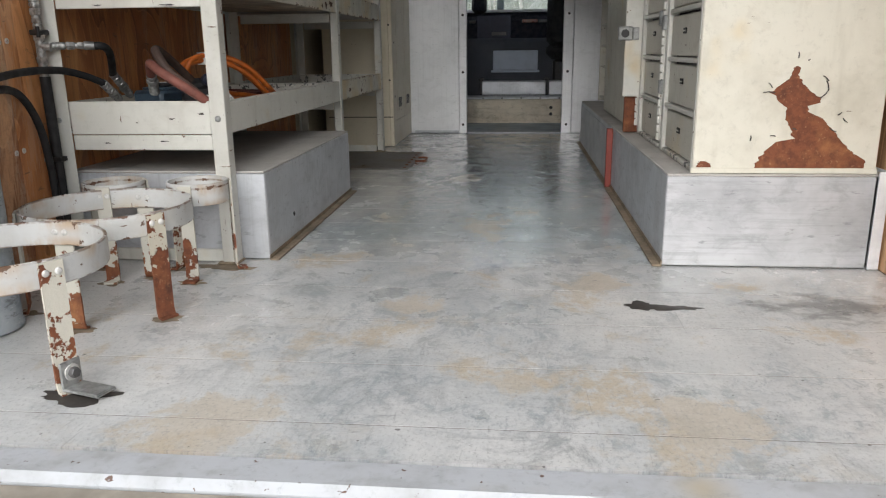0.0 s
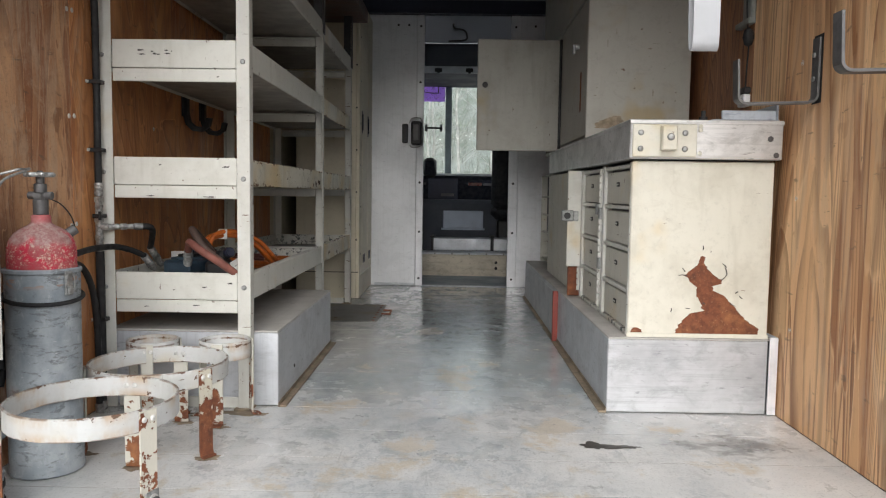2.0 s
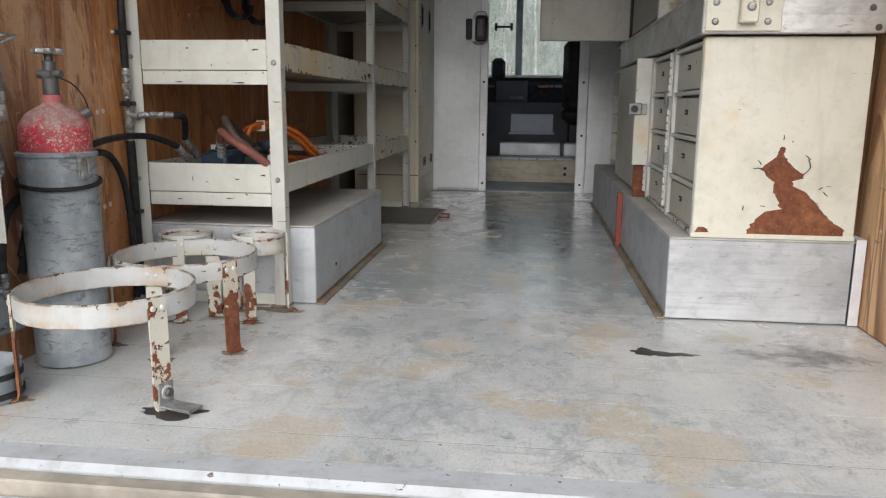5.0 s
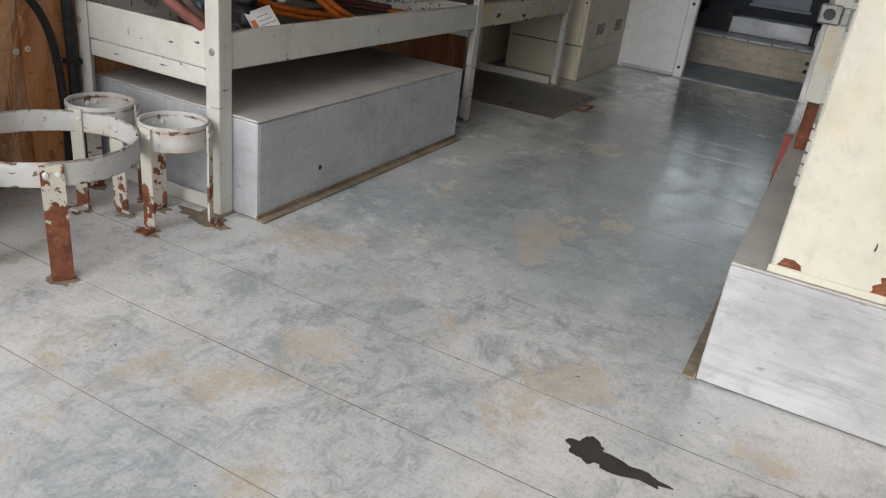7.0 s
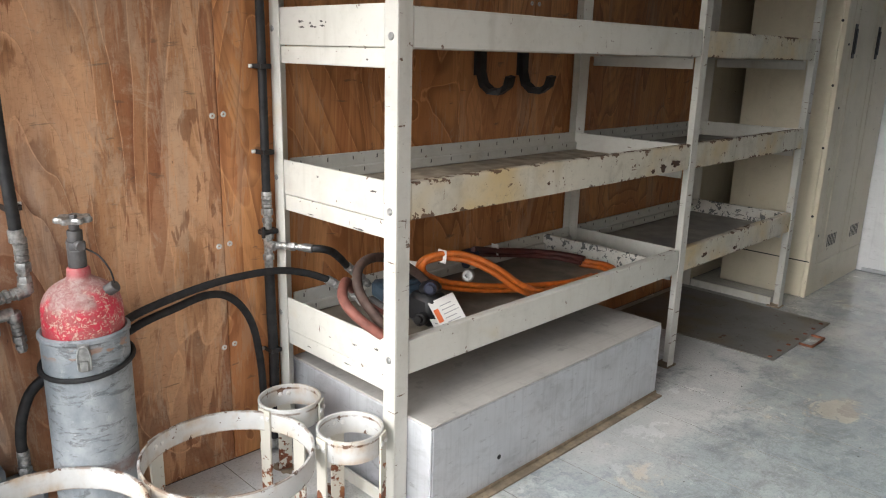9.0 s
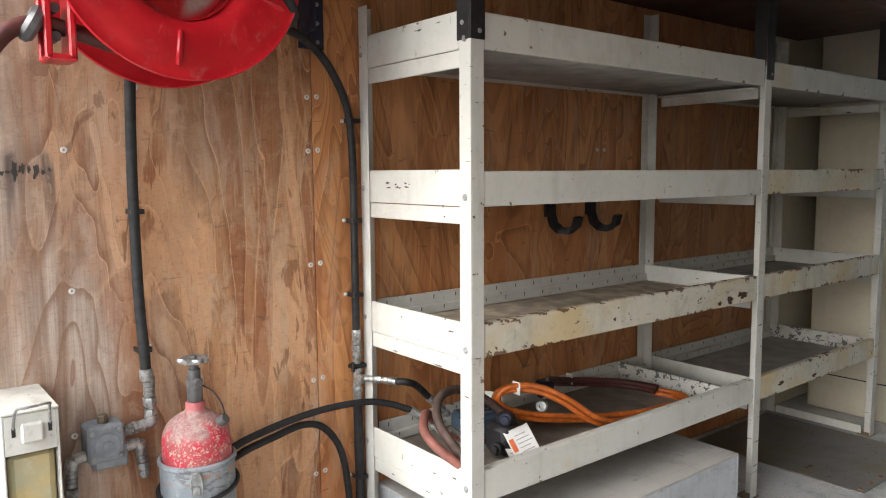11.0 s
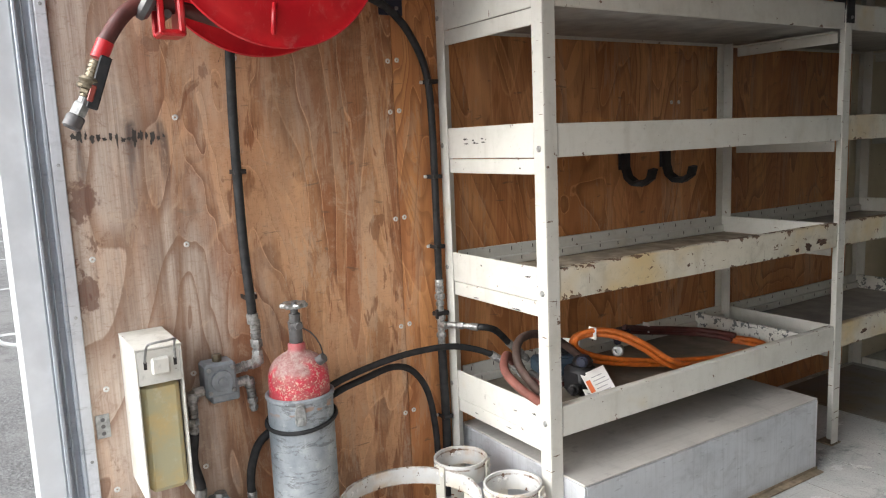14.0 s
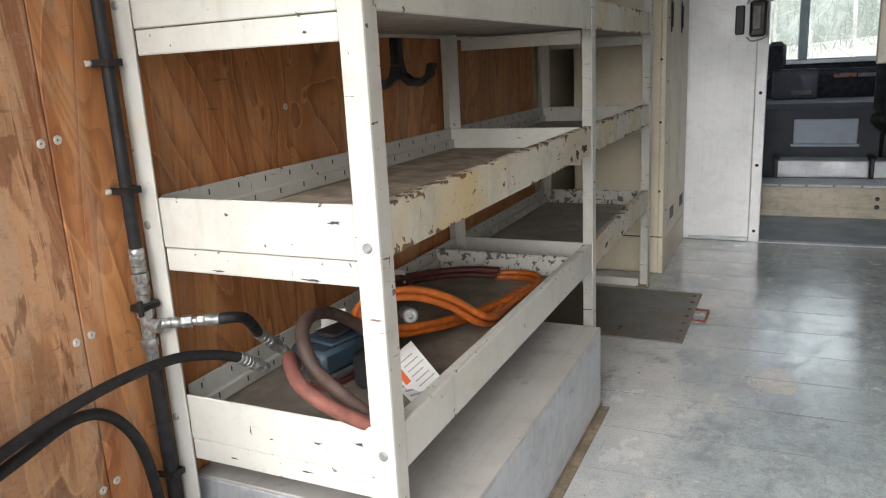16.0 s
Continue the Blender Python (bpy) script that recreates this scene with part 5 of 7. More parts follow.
part("peeled_patch", rust_patch([(0, 0.595), (0.08, 0.599), (0.15, 0.609), (0.21, 0.625), (0.265, 0.642), (0.272, 0.655), (0.30, 0.686), (0.38, 0.677), (0.48, 0.661), (0.61, 0.656), (0.66, 0.642), (0.71, 0.635), (0.745, 0.615), (0.765, 0.628), (0.81, 0.637), (0.88, 0.656), (0.95, 0.669), (1, 0.674)], [(0, 0.865), (0.08, 0.862), (0.12, 0.850), (0.15, 0.839), (0.25, 0.813), (0.38, 0.782), (0.48, 0.755), (0.56, 0.717), (0.61, 0.712), (0.645, 0.735), (0.70, 0.738), (0.735, 0.722), (0.765, 0.708), (0.81, 0.698), (0.88, 0.687), (0.95, 0.678), (1, 0.676)], 0.268, 0.527, 2.0, CY0, 0.009), "rust", cab, "bare brown rust where paint peeled")
part("peeled_patch", rust_patch([(0, 0.446), (1, 0.455)], [(0, 0.484), (0.6, 0.482), (1, 0.468)], 0.271, 0.287, 5.0, CY0, 0.003), "rust", cab, "small rust patch")
for x, z, turn, n in ((0.738, 0.447, 40, 0.030), (0.757, 0.468, 100, 0.024), (0.755, 0.490, 130, 0.020), (0.628, 0.462, 170, 0.030), (0.620, 0.474, 120, 0.016), (0.800, 0.397, -50, 0.016), (0.786, 0.405, 30, 0.012), (0.640, 0.352, 165, 0.014), (0.676, 0.546, 85, 0.016), (0.578, 0.340, 80, 0.014), (0.700, 0.540, 40, 0.006), (0.770, 0.372, -35, 0.020), (0.690, 0.368, 150, 0.012)):
    part("paint_flake", moved(join(box((0, -0.0035, -0.0012), (n * 0.55, -0.0005, 0.0016), 0.0005), moved(box((0, -0.0045, -0.001), (n * 0.5, -0.001, 0.001), 0.0005), pose(n * 0.5, 0, 0, 0, -18, 0))), pose(x, CY0, z, 0, -turn, 0)), "oil", cab, "curled paint crack")

counter = thing("counter_top", (0.6594, 3.1, 0.8367), "thick aluminium-wrapped counter top, dented and scuffed", "counter")
part("slab", join(box((0.4186, 2.102, 0.8406), (0.9079, 4.11, 0.9604), 0.004), box((0.4167, 2.1, 0.9506), (0.9099, 4.112, 0.9663), 0.003)), "alu_edge", counter)
part("hasp_plate", box((0.4254, 2.094, 0.8465), (0.6304, 2.0995, 0.9506), 0.003), "cream_clean", counter, "cream bolted hasp plate")
for x, z in ((0.451, 0.923), (0.451, 0.872), (0.592, 0.923), (0.592, 0.872)):
    part("plate_bolt", bolt((x, 2.094, z), (0, -1, 0), 0.0095, 0.006), "steel", counter)
block = part("lock_block", box((0.5124, 2.064, 0.8661), (0.5608, 2.0935, 0.9447), 0.004), "cream_clean", counter, "cream lock block")
part("lock_pin", bolt((0.5385, 2.064, 0.9083), (0, -1, 0), 0.012, 0.008), "steel", block)
for z in (0.945, 0.933, 0.859):
    part("plate_screw", bolt((0.643, 2.1015, z), (0, -1, 0), 0.007, 0.004), "cream_clean", counter)
for x, z in ((0.867, 0.908), (0.887, 0.856)):
    part("corner_rivet", bolt((x, 2.1015, z), (0, -1, 0), 0.009, 0.004), "hook_steel", counter)
tray_thing = tagged(part("metal_tray", join(box((0.6884, 2.13, 0.9673), (0.906, 2.46, 0.9722), 0.002), moved(box((-0.09, -0.004, 0.0), (0.09, 0.004, 0.034), 0.003), pose(0.815, 2.15, 0.970, -10, 0, 0)), box((0.9002, 2.14, 0.9722), (0.906, 2.46, 1.023), 0.002)), "track"), "bent grey sheet-metal tray lying on the counter", "tray")
paddle = tagged(part("cap_bolt", join(rod((0.6884, 2.22, 0.9673), (0.6884, 2.22, 0.988), 0.014), rod((0.6884, 2.22, 0.988), (0.6884, 2.22, 1.008), 0.008)), "black_steel"), "short black stud standing on the counter", "stud")

# ---- the wall cabinet on the counter, with one door standing open ----
upper = thing("upper_cabinet", (0.6691, 3.8, 0.9673), "cream steel wall cabinet with shade in its paint, one door open", "cabinet")
UX, UY0, UY1 = 0.437, 3.03, 4.62
# all faces use the cream with the shade already painted in
part("end_face", box((UX, UY0, 0.9683), (0.8934, UY0 + 0.012, 1.6), 0.003), "shaded_paint", upper)
part("upper_end_face", box((UX + 0.006, UY0 + 0.004, 1.61), (0.8934, UY0 + 0.014, TOP - 0.032), 0.003), "shaded_paint", upper)
part("carcass", join(box((UX + 0.02, UY0 + 0.0145, 0.9683), (0.8934, UY0 + 0.80, TOP - 0.032), 0.002), box((0.8721, UY0 + 0.80, 0.9683), (0.8934, UY1, TOP - 0.032), 0.002), box((UX + 0.02, UY0 + 0.80, 0.9683), (0.8721, UY1, 0.988), 0.002), box((UX + 0.02, UY0 + 0.80, 1.588), (0.8721, UY1, TOP - 0.032), 0.002), box((UX + 0.02, UY1 - 0.014, 0.988), (0.8721, UY1, 1.588), 0.002)), "shaded_paint", upper)
udoor = part("cabinet_door", box((UX + 0.001, UY0 + 0.02, 0.988), (UX + 0.019, UY0 + 0.79, 1.588), 0.003), "shaded_paint", upper)
part("handle", join(rod((UX - 0.02, 3.27, 1.418), (UX + 0.001, 3.27, 1.418), 0.012), box((UX - 0.03, 3.255, 1.383), (UX - 0.018, 3.285, 1.428), 0.004)), "steel", udoor, "bright steel turn handle")
part("rust_streak", box((UX - 0.001, 3.18, 1.108), (UX + 0.0012, 3.205, 1.288), 0), "rust", udoor)
open_door = part("open_door", moved(box((-0.455, -0.01, 0.9604), (0.0, 0.01, 1.566), 0.004), pose(0.432, 3.86, 0, 0, 0, 2.5)), "shaded_paint", upper, "cream steel door standing open")
part("door_lock", bolt((0.02, 3.833, 1.318), (0, -1, 0), 0.016, 0.008), "black_steel", open_door)
knuckles = [(0, 0)]
for k in range(20):
    knuckles += [(0.0065, 0.03 * k), (0.0080, 0.03 * k + 0.002), (0.0080, 0.03 * k + 0.024), (0.0065, 0.03 * k + 0.026)]
part("door_hinge", lathe(knuckles + [(0, 0.598)], Matrix.Translation((0.4341, 3.848, 0.973)), 10), "black_steel", open_door, "dark knuckled hinge")
part("valance", box((UX - 0.002, UY0 + 0.02, 1.6), (UX + 0.018, UY1, TOP - 0.04), 0.003), "shaded_paint", upper)
part("rust_spot", rust_patch([(0, 0.48), (0.4, 0.478), (0.7, 0.515), (1, 0.56)], [(0, 0.55), (0.5, 0.60), (1, 0.59)], 1.018, 1.073, 8.0, UY0, 0.008), "dirt", upper, "brown stain where paint is gone")
part("rust_edge", box((0.6884, UY0 - 0.002, 1.594), (0.8867, UY0 - 0.0002, 1.606), 0), "dirt", upper)

# the open pigeonhole rack past the low cabinet
small = thing("pigeonhole_rack", (0.7, 4.6, 0.26), "dark-shadowed metal pigeonhole rack beside the bulkhead", "rack")
part("rack_frame", join(box((0.47, 4.20, 0.26), (0.930, 4.22, 0.85), 0.002), box((0.47, 4.88, 0.26), (0.930, 4.90, 0.85), 0.002), box((0.47, 4.22, 0.84), (0.930, 4.88, 0.85), 0.002), box((0.906, 4.22, 0.26), (0.930, 4.88, 0.84), 0.002)), "cream_drawer", small)
for z in (0.28, 0.46, 0.58, 0.70):
    part("rack_shelf", box((0.475, 4.222, z), (0.904, 4.878, z + 0.012), 0.002), "cream_drawer", small)
for y in (4.43, 4.65):
    part("divider", box((0.48, y, 0.475), (0.901, y + 0.008, 0.838), 0.001), "hook_steel", small)

# ---- locker by the bulkhead ----
locker = thing("locker", (-1.0, 5.05, 0), "tall beige steel locker with two narrow doors", "locker")
LX, LY0, LY1, LZ = -0.775, 4.672, 5.430, 2.02
part("locker_body", box((-1.20, LY0, 0.002), (LX - 0.022, LY1, LZ), 0.004), "beige", locker)
part("front_stile", box((LX - 0.021, LY0, 0.002), (LX, LY0 + 0.085, LZ), 0.003), "beige", locker)
part("plinth", box((LX - 0.021, LY0 + 0.087, 0.002), (LX - 0.002, LY1, 0.150), 0.003), "beige", locker)
part("side_seam", box((-1.18, LY0 - 0.002, 0.178), (LX - 0.004, LY0 - 0.0003, 0.183), 0), "black_steel", locker)
for y0, y1 in ((LY0 + 0.090, LY0 + 0.420), (LY0 + 0.424, LY1 - 0.006)):
    d = part("locker_door", join(box((LX - 0.021, y0, 0.153), (LX - 0.001, y1, LZ - 0.01), 0.004), box((LX - 0.001, y0 + 0.06, 0.20), (LX + 0.002, y1 - 0.06, LZ - 0.06), 0.002)), "beige", locker)
    part("recess_handle", join(box((LX + 0.001, y0 + 0.018, 1.12), (LX + 0.004, y0 + 0.052, 1.27), 0.002), box((LX + 0.004, y0 + 0.024, 1.14), (LX + 0.010, y0 + 0.046, 1.25), 0.003)), "black_plastic", d, "black recessed handle")
    for j in range(6):
        part("vent_slot", box((LX + 0.0015, y0 + 0.10 + j * 0.022, 0.225), (LX + 0.0035, y0 + 0.108 + j * 0.022, 0.285), 0), "black_steel", d)
for z in (0.30, 0.62, 0.90, 1.18, 1.46, 1.75):
    part("locker_rivet", bolt((LX, LY0 + 0.06, z), (1, 0, 0), 0.006, 0.003), "black_steel", locker)
    part("locker_rivet", bolt((LX - 0.02, LY0, z + 0.1), (0, -1, 0), 0.006, 0.003), "black_steel", locker)

# door latch on the bulkhead
latch = thing("door_latch", (-0.5, BULK, 1.16), "black steel slam latch on the bulkhead", "latch")
part("latch_plate", box((-0.545, BULK - 0.03, 1.10), (-0.500, BULK - 0.001, 1.245), 0.006), "black_steel", latch)
part("latch_case", box((-0.475, BULK - 0.05, 1.085), (-0.395, BULK - 0.013, 1.265), 0.012), "black_steel", latch)
part("latch_pull", box((-0.462, BULK - 0.064, 1.12), (-0.418, BULK - 0.050, 1.24), 0.005), "hook_steel", latch)
part("latch_wire", tube([(-0.49, BULK - 0.02, 1.25), (-0.47, BULK - 0.03, 1.285), (-0.43, BULK - 0.03, 1.29), (-0.395, BULK - 0.03, 1.27), (-0.388, BULK - 0.03, 1.12), (-0.40, BULK - 0.03, 1.08), (-0.46, BULK - 0.03, 1.065), (-0.49, BULK - 0.02, 1.085)], 0.004, 6, 4), "steel", latch)
lamp = thing("ceiling_lamp", (-0.16, 4.95, TOP), "round frosted ceiling lamp, switched off", "lamp")
part("lamp_base", lathe([(0, 0), (0.10, 0), (0.105, -0.015), (0.095, -0.03), (0, -0.03)], Matrix.Translation((-0.16, 4.95, TOP - 0.0005)), 28), "steel", lamp, soft=True)
part("lamp_lens", lathe([(0.088, -0.03), (0.085, -0.055), (0.06, -0.075), (0, -0.082)], Matrix.Translation((-0.16, 4.95, TOP)), 28), "lens", lamp, soft=True)
tube_lamp = thing("tube_lamp", (0.05, 4.64, TOP), "clear tube lamp with teal and white bands under the ceiling", "lamp")
part("lamp_tube", lathe([(0, -0.155), (0.030, -0.155), (0.036, -0.148), (0.036, 0.148), (0.030, 0.155), (0, 0.155)], Matrix.Translation((0.05, 4.64, 2.125)) @ pose(0, 0, 0, 0, 90, 0), 24), "lens", tube_lamp, soft=True)
for x0, x1, kind_of in ((-0.035, 0.030, "teal_band"), (0.034, 0.085, "paper"), (0.089, 0.130, "teal_band")):
    part("tube_band", lathe([(0.0365, x0), (0.0378, x0 + 0.001), (0.0378, x1 - 0.001), (0.0365, x1)], Matrix.Translation((0.05, 4.64, 2.125)) @ pose(0, 0, 0, 0, 90, 0), 24), kind_of, tube_lamp, "coloured band", True)
for x in (-0.112, 0.205):
    part("lamp_bracket", join(box((x - 0.010, 4.615, 2.09), (x + 0.010, 4.665, TOP - 0.001), 0.003), rod((x, 4.64, 2.125), (x + (0.06 if x > 0 else -0.01), 4.64, 2.120), 0.012)), "black_steel", tube_lamp)
wire_hook = tagged(part("wire_hanger", tube([(-0.16, BULK, 2.0), (-0.165, BULK - 0.03, 1.99), (-0.15, BULK - 0.04, 1.96), (-0.08, BULK - 0.04, 1.945), (-0.06, BULK - 0.04, 1.90), (-0.08, BULK - 0.03, 1.875), (-0.2, BULK - 0.02, 1.868)], 0.007, 8, 5), "black_steel", soft=True), "bent black wire hook above the cab doorway", "hook")

# ---- steel floor hatch plate ----
hatch = thing("floor_plate", (-0.9, 4.07, 0), "dark steel floor hatch plate with a lift ring", "floor plate")
part("plate", box((-1.26, 3.77, 0.0005), (-0.562, 4.385, 0.006), 0.001), "plate", hatch)
for k in range(7):
    part("plate_bolt", bolt((-0.585, 3.80 + 0.09 * k, 0.006), (0, 0, 1), 0.009, 0.004), "rust", hatch)
part("lift_ring", tube([(-0.562, 4.03, 0.006), (-0.52, 4.03, 0.006), (-0.512, 4.04, 0.006), (-0.512, 4.155, 0.006), (-0.52, 4.165, 0.006), (-0.562, 4.165, 0.006)], 0.005, 8, 3), "rust", hatch)


# ---- bottle holders: flat-bar rings on bolted legs ----
def blotch(c, size, seed, h=0.0010):
    """A flat mark with a ragged outline lying on the floor."""
    bm = bmesh.new()
    mid = bm.verts.new((c[0], c[1], h))
    rim = []
    for i in range(48):
        a = 2 * math.pi * i / 48
        k = 0.72 + 0.55 * noise.noise((math.cos(a) * 1.6 + seed, math.sin(a) * 1.6, seed)) + 0.14 * noise.noise((math.cos(a) * 5, math.sin(a) * 5, seed + 3))
        rim.append(bm.verts.new((c[0] + math.cos(a) * size[0] * k, c[1] + math.sin(a) * size[1] * k, 0.0005)))
    for i in range(48):
        bm.faces.new((mid, rim[i], rim[(i + 1) % 48]))
    return bm


def ring_stand(name, c, r, z, tall, legs, leg_materials, label, width=0.042, foot=0.016):
    s = thing(name, (c[0], c[1], 0), label, "bottle ring", "bottle rings by the wall")
    m = Matrix.Translation((c[0], c[1], z))
    part("ring", lathe([(r, 0.001), (r, tall - 0.001), (r - 0.001, tall), (r - 0.005, tall), (r - 0.006, tall - 0.001), (r - 0.006, 0.001), (r - 0.005, 0), (r - 0.001, 0)], m, 48, True), "ring_white", s, soft=True)
    for angle, material in zip(legs, leg_materials):
        a = radians(angle)
        out, side = Vector((math.cos(a), math.sin(a), 0)), Vector((-math.sin(a), math.cos(a), 0))
        p = Vector((c[0], c[1], 0)) + out * (r + 0.003)
        rough_foot = [p + Vector((0, 0, z + tall - 0.004)), p + Vector((0, 0, 0.02)), p + out * 0.004 + Vector((0, 0, 0.006)), p + out * foot + Vector((0, 0, 0.004))]
        leg = part("leg", band(rough_foot, width, 0.005, side), material, s)
        for k in (-0.011, 0.011):
            part("rivet", bolt(p + out * 0.0025 + side * k + Vector((0, 0, z + tall * 0.55)), out, 0.0065, 0.004), "screw", leg)
            part("rivet", bolt(p - out * 0.0095 + side * k + Vector((0, 0, z + tall * 0.55)), -out, 0.0065, 0.003), "screw", leg)
        part("foot_stain", blotch(p + out * foot * 0.4, (0.045, 0.030), 1.7 * angle), "dirt", leg)
    return s


ring_a = ring_stand("bottle_ring", (-0.968, 1.364), 0.186, 0.194, 0.050, (-30, 88, 209), ("ring_flaked", "ring_leg", "ring_rust"), "large white flat-bar bottle ring, rusted legs, bracketed foot")
ring_stand("bottle_ring", (-0.966, 1.742), 0.187, 0.194, 0.050, (-31, 93, 209), ("ring_rust", "ring_leg", "ring_leg"), "large white flat-bar bottle ring with one rusted leg")
ring_stand("bottle_ring", (-1.079, 1.975), 0.078, 0.198, 0.056, (-80, 38, 158), ("ring_leg", "ring_leg", "ring_leg"), "small white flat-bar bottle ring beside the plywood", 0.034, 0.028)
ring_stand("bottle_ring", (-0.857, 1.993), 0.078, 0.198, 0.056, (-90, 30, 165), ("ring_leg", "ring_flaked", "ring_flaked"), "small white flat-bar bottle ring beside the rack post", 0.034, 0.028)
bracket = thing("foot_bracket", (-0.81, 1.245, 0), "galvanised angle bracket bolted to a ring leg", "bracket")
fb = pose(-0.806, 1.273, -0.010, 0, 0, -16)
part("angle", moved(join(box((0.006, -0.022, 0.022), (0.011, 0.022, 0.070), 0.002), box((0.006, -0.022, 0.018), (0.088, 0.022, 0.0235), 0.002), box((0.050, -0.024, 0.0236), (0.089, 0.010, 0.027), 0.001)), fb), "steel", bracket)
part("bolt_head", hexnut(fb @ Vector((0.0115, 0.0, 0.048)), fb.to_3x3() @ Vector((1, 0, 0)), 0.010, 0.012), "hook_steel", bracket)
part("washer", rod(fb @ Vector((0.011, 0, 0.048)), fb @ Vector((0.0135, 0, 0.048)), 0.015, 18), "screw", bracket)


def splat(name, c, size, seed, material, label, h=0.0012):
    return tagged(part(name, blotch(c, size, seed, h), material), label, "stain")


splat("oil_stain", (-0.776, 1.250), (0.095, 0.042), 3.0, "oil", "dark damp oil stain under the bracket foot", 0.0016)
tagged(part("oil_stain", join(blotch((0.272, 1.795), (0.055, 0.040), 2.3, 0.0012), blotch((0.340, 1.786), (0.090, 0.027), 9.1, 0.0016)), "oil"), "dark ragged two-lobed oil spot on the floor", "stain")
splat("dirt_stain", (-0.83, 2.05), (0.09, 0.035), 4.4, "dirt", "tan rust-coloured dirt at the rack post")

# ---- red bottle in its grey canister ----
BC = (-1.178, 1.540)
can = thing("canister", (*BC, 0), "scratched grey metal canister with clips and a strap", "canister")
R = 0.0865
at = Matrix.Translation((*BC, 0))
part("canister_body", lathe([(0, 0.002), (R - 0.002, 0.002), (R + 0.003, 0.006), (R + 0.003, 0.012), (R, 0.016), (R, 0.508), (R + 0.004, 0.512), (R + 0.004, 0.519), (R - 0.002, 0.522), (R - 0.006, 0.519), (R - 0.006, 0.429), (0, 0.429)], at, 40), "canister", can, soft=True)
strap_pts = [Vector((BC[0] + (R + 0.003) * math.cos(a), BC[1] + (R + 0.003) * math.sin(a), 0.449 + 0.012 * math.cos(a - 2.2))) for a in [2 * math.pi * i / 40 for i in range(41)]]
part("strap", tube([p + (p - Vector((*BC, p.z))).normalized() * 0.002 for p in strap_pts], 0.0055, 8, 1), "black_rubber", can, "black rubber strap")
for angle in (-22, 160):
    a = radians(angle)
    o = Vector((math.cos(a), math.sin(a), 0))
    p = Vector((*BC, 0.484)) + o * (R + 0.004)
    q = pose(p.x, p.y, p.z, 0, 0, angle)
    clip = part("clip", moved(join(box((-0.003, -0.011, -0.028), (0.001, 0.011, 0.032), 0.001), box((0.001, -0.008, -0.026), (0.008, 0.008, -0.004), 0.002)), q), "steel", can, "spring toggle clip")
    part("clip_wire", moved(tube([(0.004, -0.012, -0.022), (0.006, -0.012, 0.01), (0.006, -0.006, 0.026), (0.006, 0.006, 0.026), (0.006, 0.012, 0.01), (0.004, 0.012, -0.022)], 0.002, 6, 3), q), "steel", clip)

bottle = thing("gas_bottle", (*BC, 0.429), "scuffed faded red gas bottle with a steel valve", "gas bottle")
part("bottle_body", lathe([(0, 0.431), (0.070, 0.431), (0.0795, 0.439), (0.0795, 0.556), (0.0785, 0.571), (0.0755, 0.584), (0.070, 0.596), (0.062, 0.607), (0.051, 0.616), (0.039, 0.623), (0.029, 0.628), (0.0235, 0.634), (0.0225, 0.650), (0.020, 0.653), (0, 0.653)], at, 36), "bottle", bottle, soft=True)
part("side_port", rod((BC[0] + 0.042, BC[1] + 0.034, 0.600), (BC[0] + 0.062, BC[1] + 0.050, 0.617), 0.013), "hook_steel", bottle)
part("valve_body", join(rod((*BC, 0.652), (*BC, 0.691), 0.018), hexnut((*BC, 0.689), (0, 0, 1), 0.019, 0.018), rod((*BC, 0.707), (*BC, 0.731), 0.015), rod((BC[0] - 0.03, BC[1], 0.701), (BC[0] + 0.03, BC[1], 0.701), 0.010), rod((*BC, 0.731), (*BC, 0.751), 0.010)), "hook_steel", bottle, "dull grey metal valve", True)
def lobed_wheel(c, z, r, lobes, tall):
    """A hand wheel with a wavy rim and a dished top."""
    bm = bmesh.new()
    rows = []
    for dr, dz in ((-0.003, 0.0), (0.0, 0.003), (0.0, tall - 0.003), (-0.003, tall), (-0.014, tall - 0.003)):
        rows.append([bm.verts.new((c[0] + (r + dr + 0.0042 * math.cos(lobes * a)) * math.cos(a), c[1] + (r + dr + 0.0042 * math.cos(lobes * a)) * math.sin(a), z + dz)) for a in [2 * math.pi * i / 64 for i in range(64)]])
    for p, q in zip(rows, rows[1:]):
        for i in range(64):
            bm.faces.new((p[i], p[(i + 1) % 64], q[(i + 1) % 64], q[i]))
    bm.faces.new(rows[0][::-1]), bm.faces.new(rows[-1])
    return bm


part("hand_wheel", lobed_wheel(BC, 0.747, 0.0335, 7, 0.012), "zinc_pale", bottle, "lobed steel hand wheel", True)
part("wheel_nut", hexnut((*BC, 0.754), (0, 0, 1), 0.008, 0.009), "hook_steel", bottle)
part("keeper_wire", tube([(BC[0] + 0.015, BC[1] + 0.01, 0.694), (BC[0] + 0.035, BC[1] + 0.03, 0.679), (BC[0] + 0.052, BC[1] + 0.044, 0.650), (BC[0] + 0.060, BC[1] + 0.048, 0.622)], 0.0018, 6, 5), "black_steel", bottle)

# small grey cup by the wall
CUP = (-1.202, 1.266, 0)
cup = thing("strapped_cup", CUP, "shallow grey metal cup with two black straps on the floor", "cup")
part("cup_body", lathe([(0, 0.002), (0.063, 0.002), (0.066, 0.006), (0.068, 0.080), (0.070, 0.084), (0.066, 0.086), (0.062, 0.080), (0.060, 0.02), (0, 0.02)], Matrix.Translation(CUP), 32), "canister", cup, soft=True)
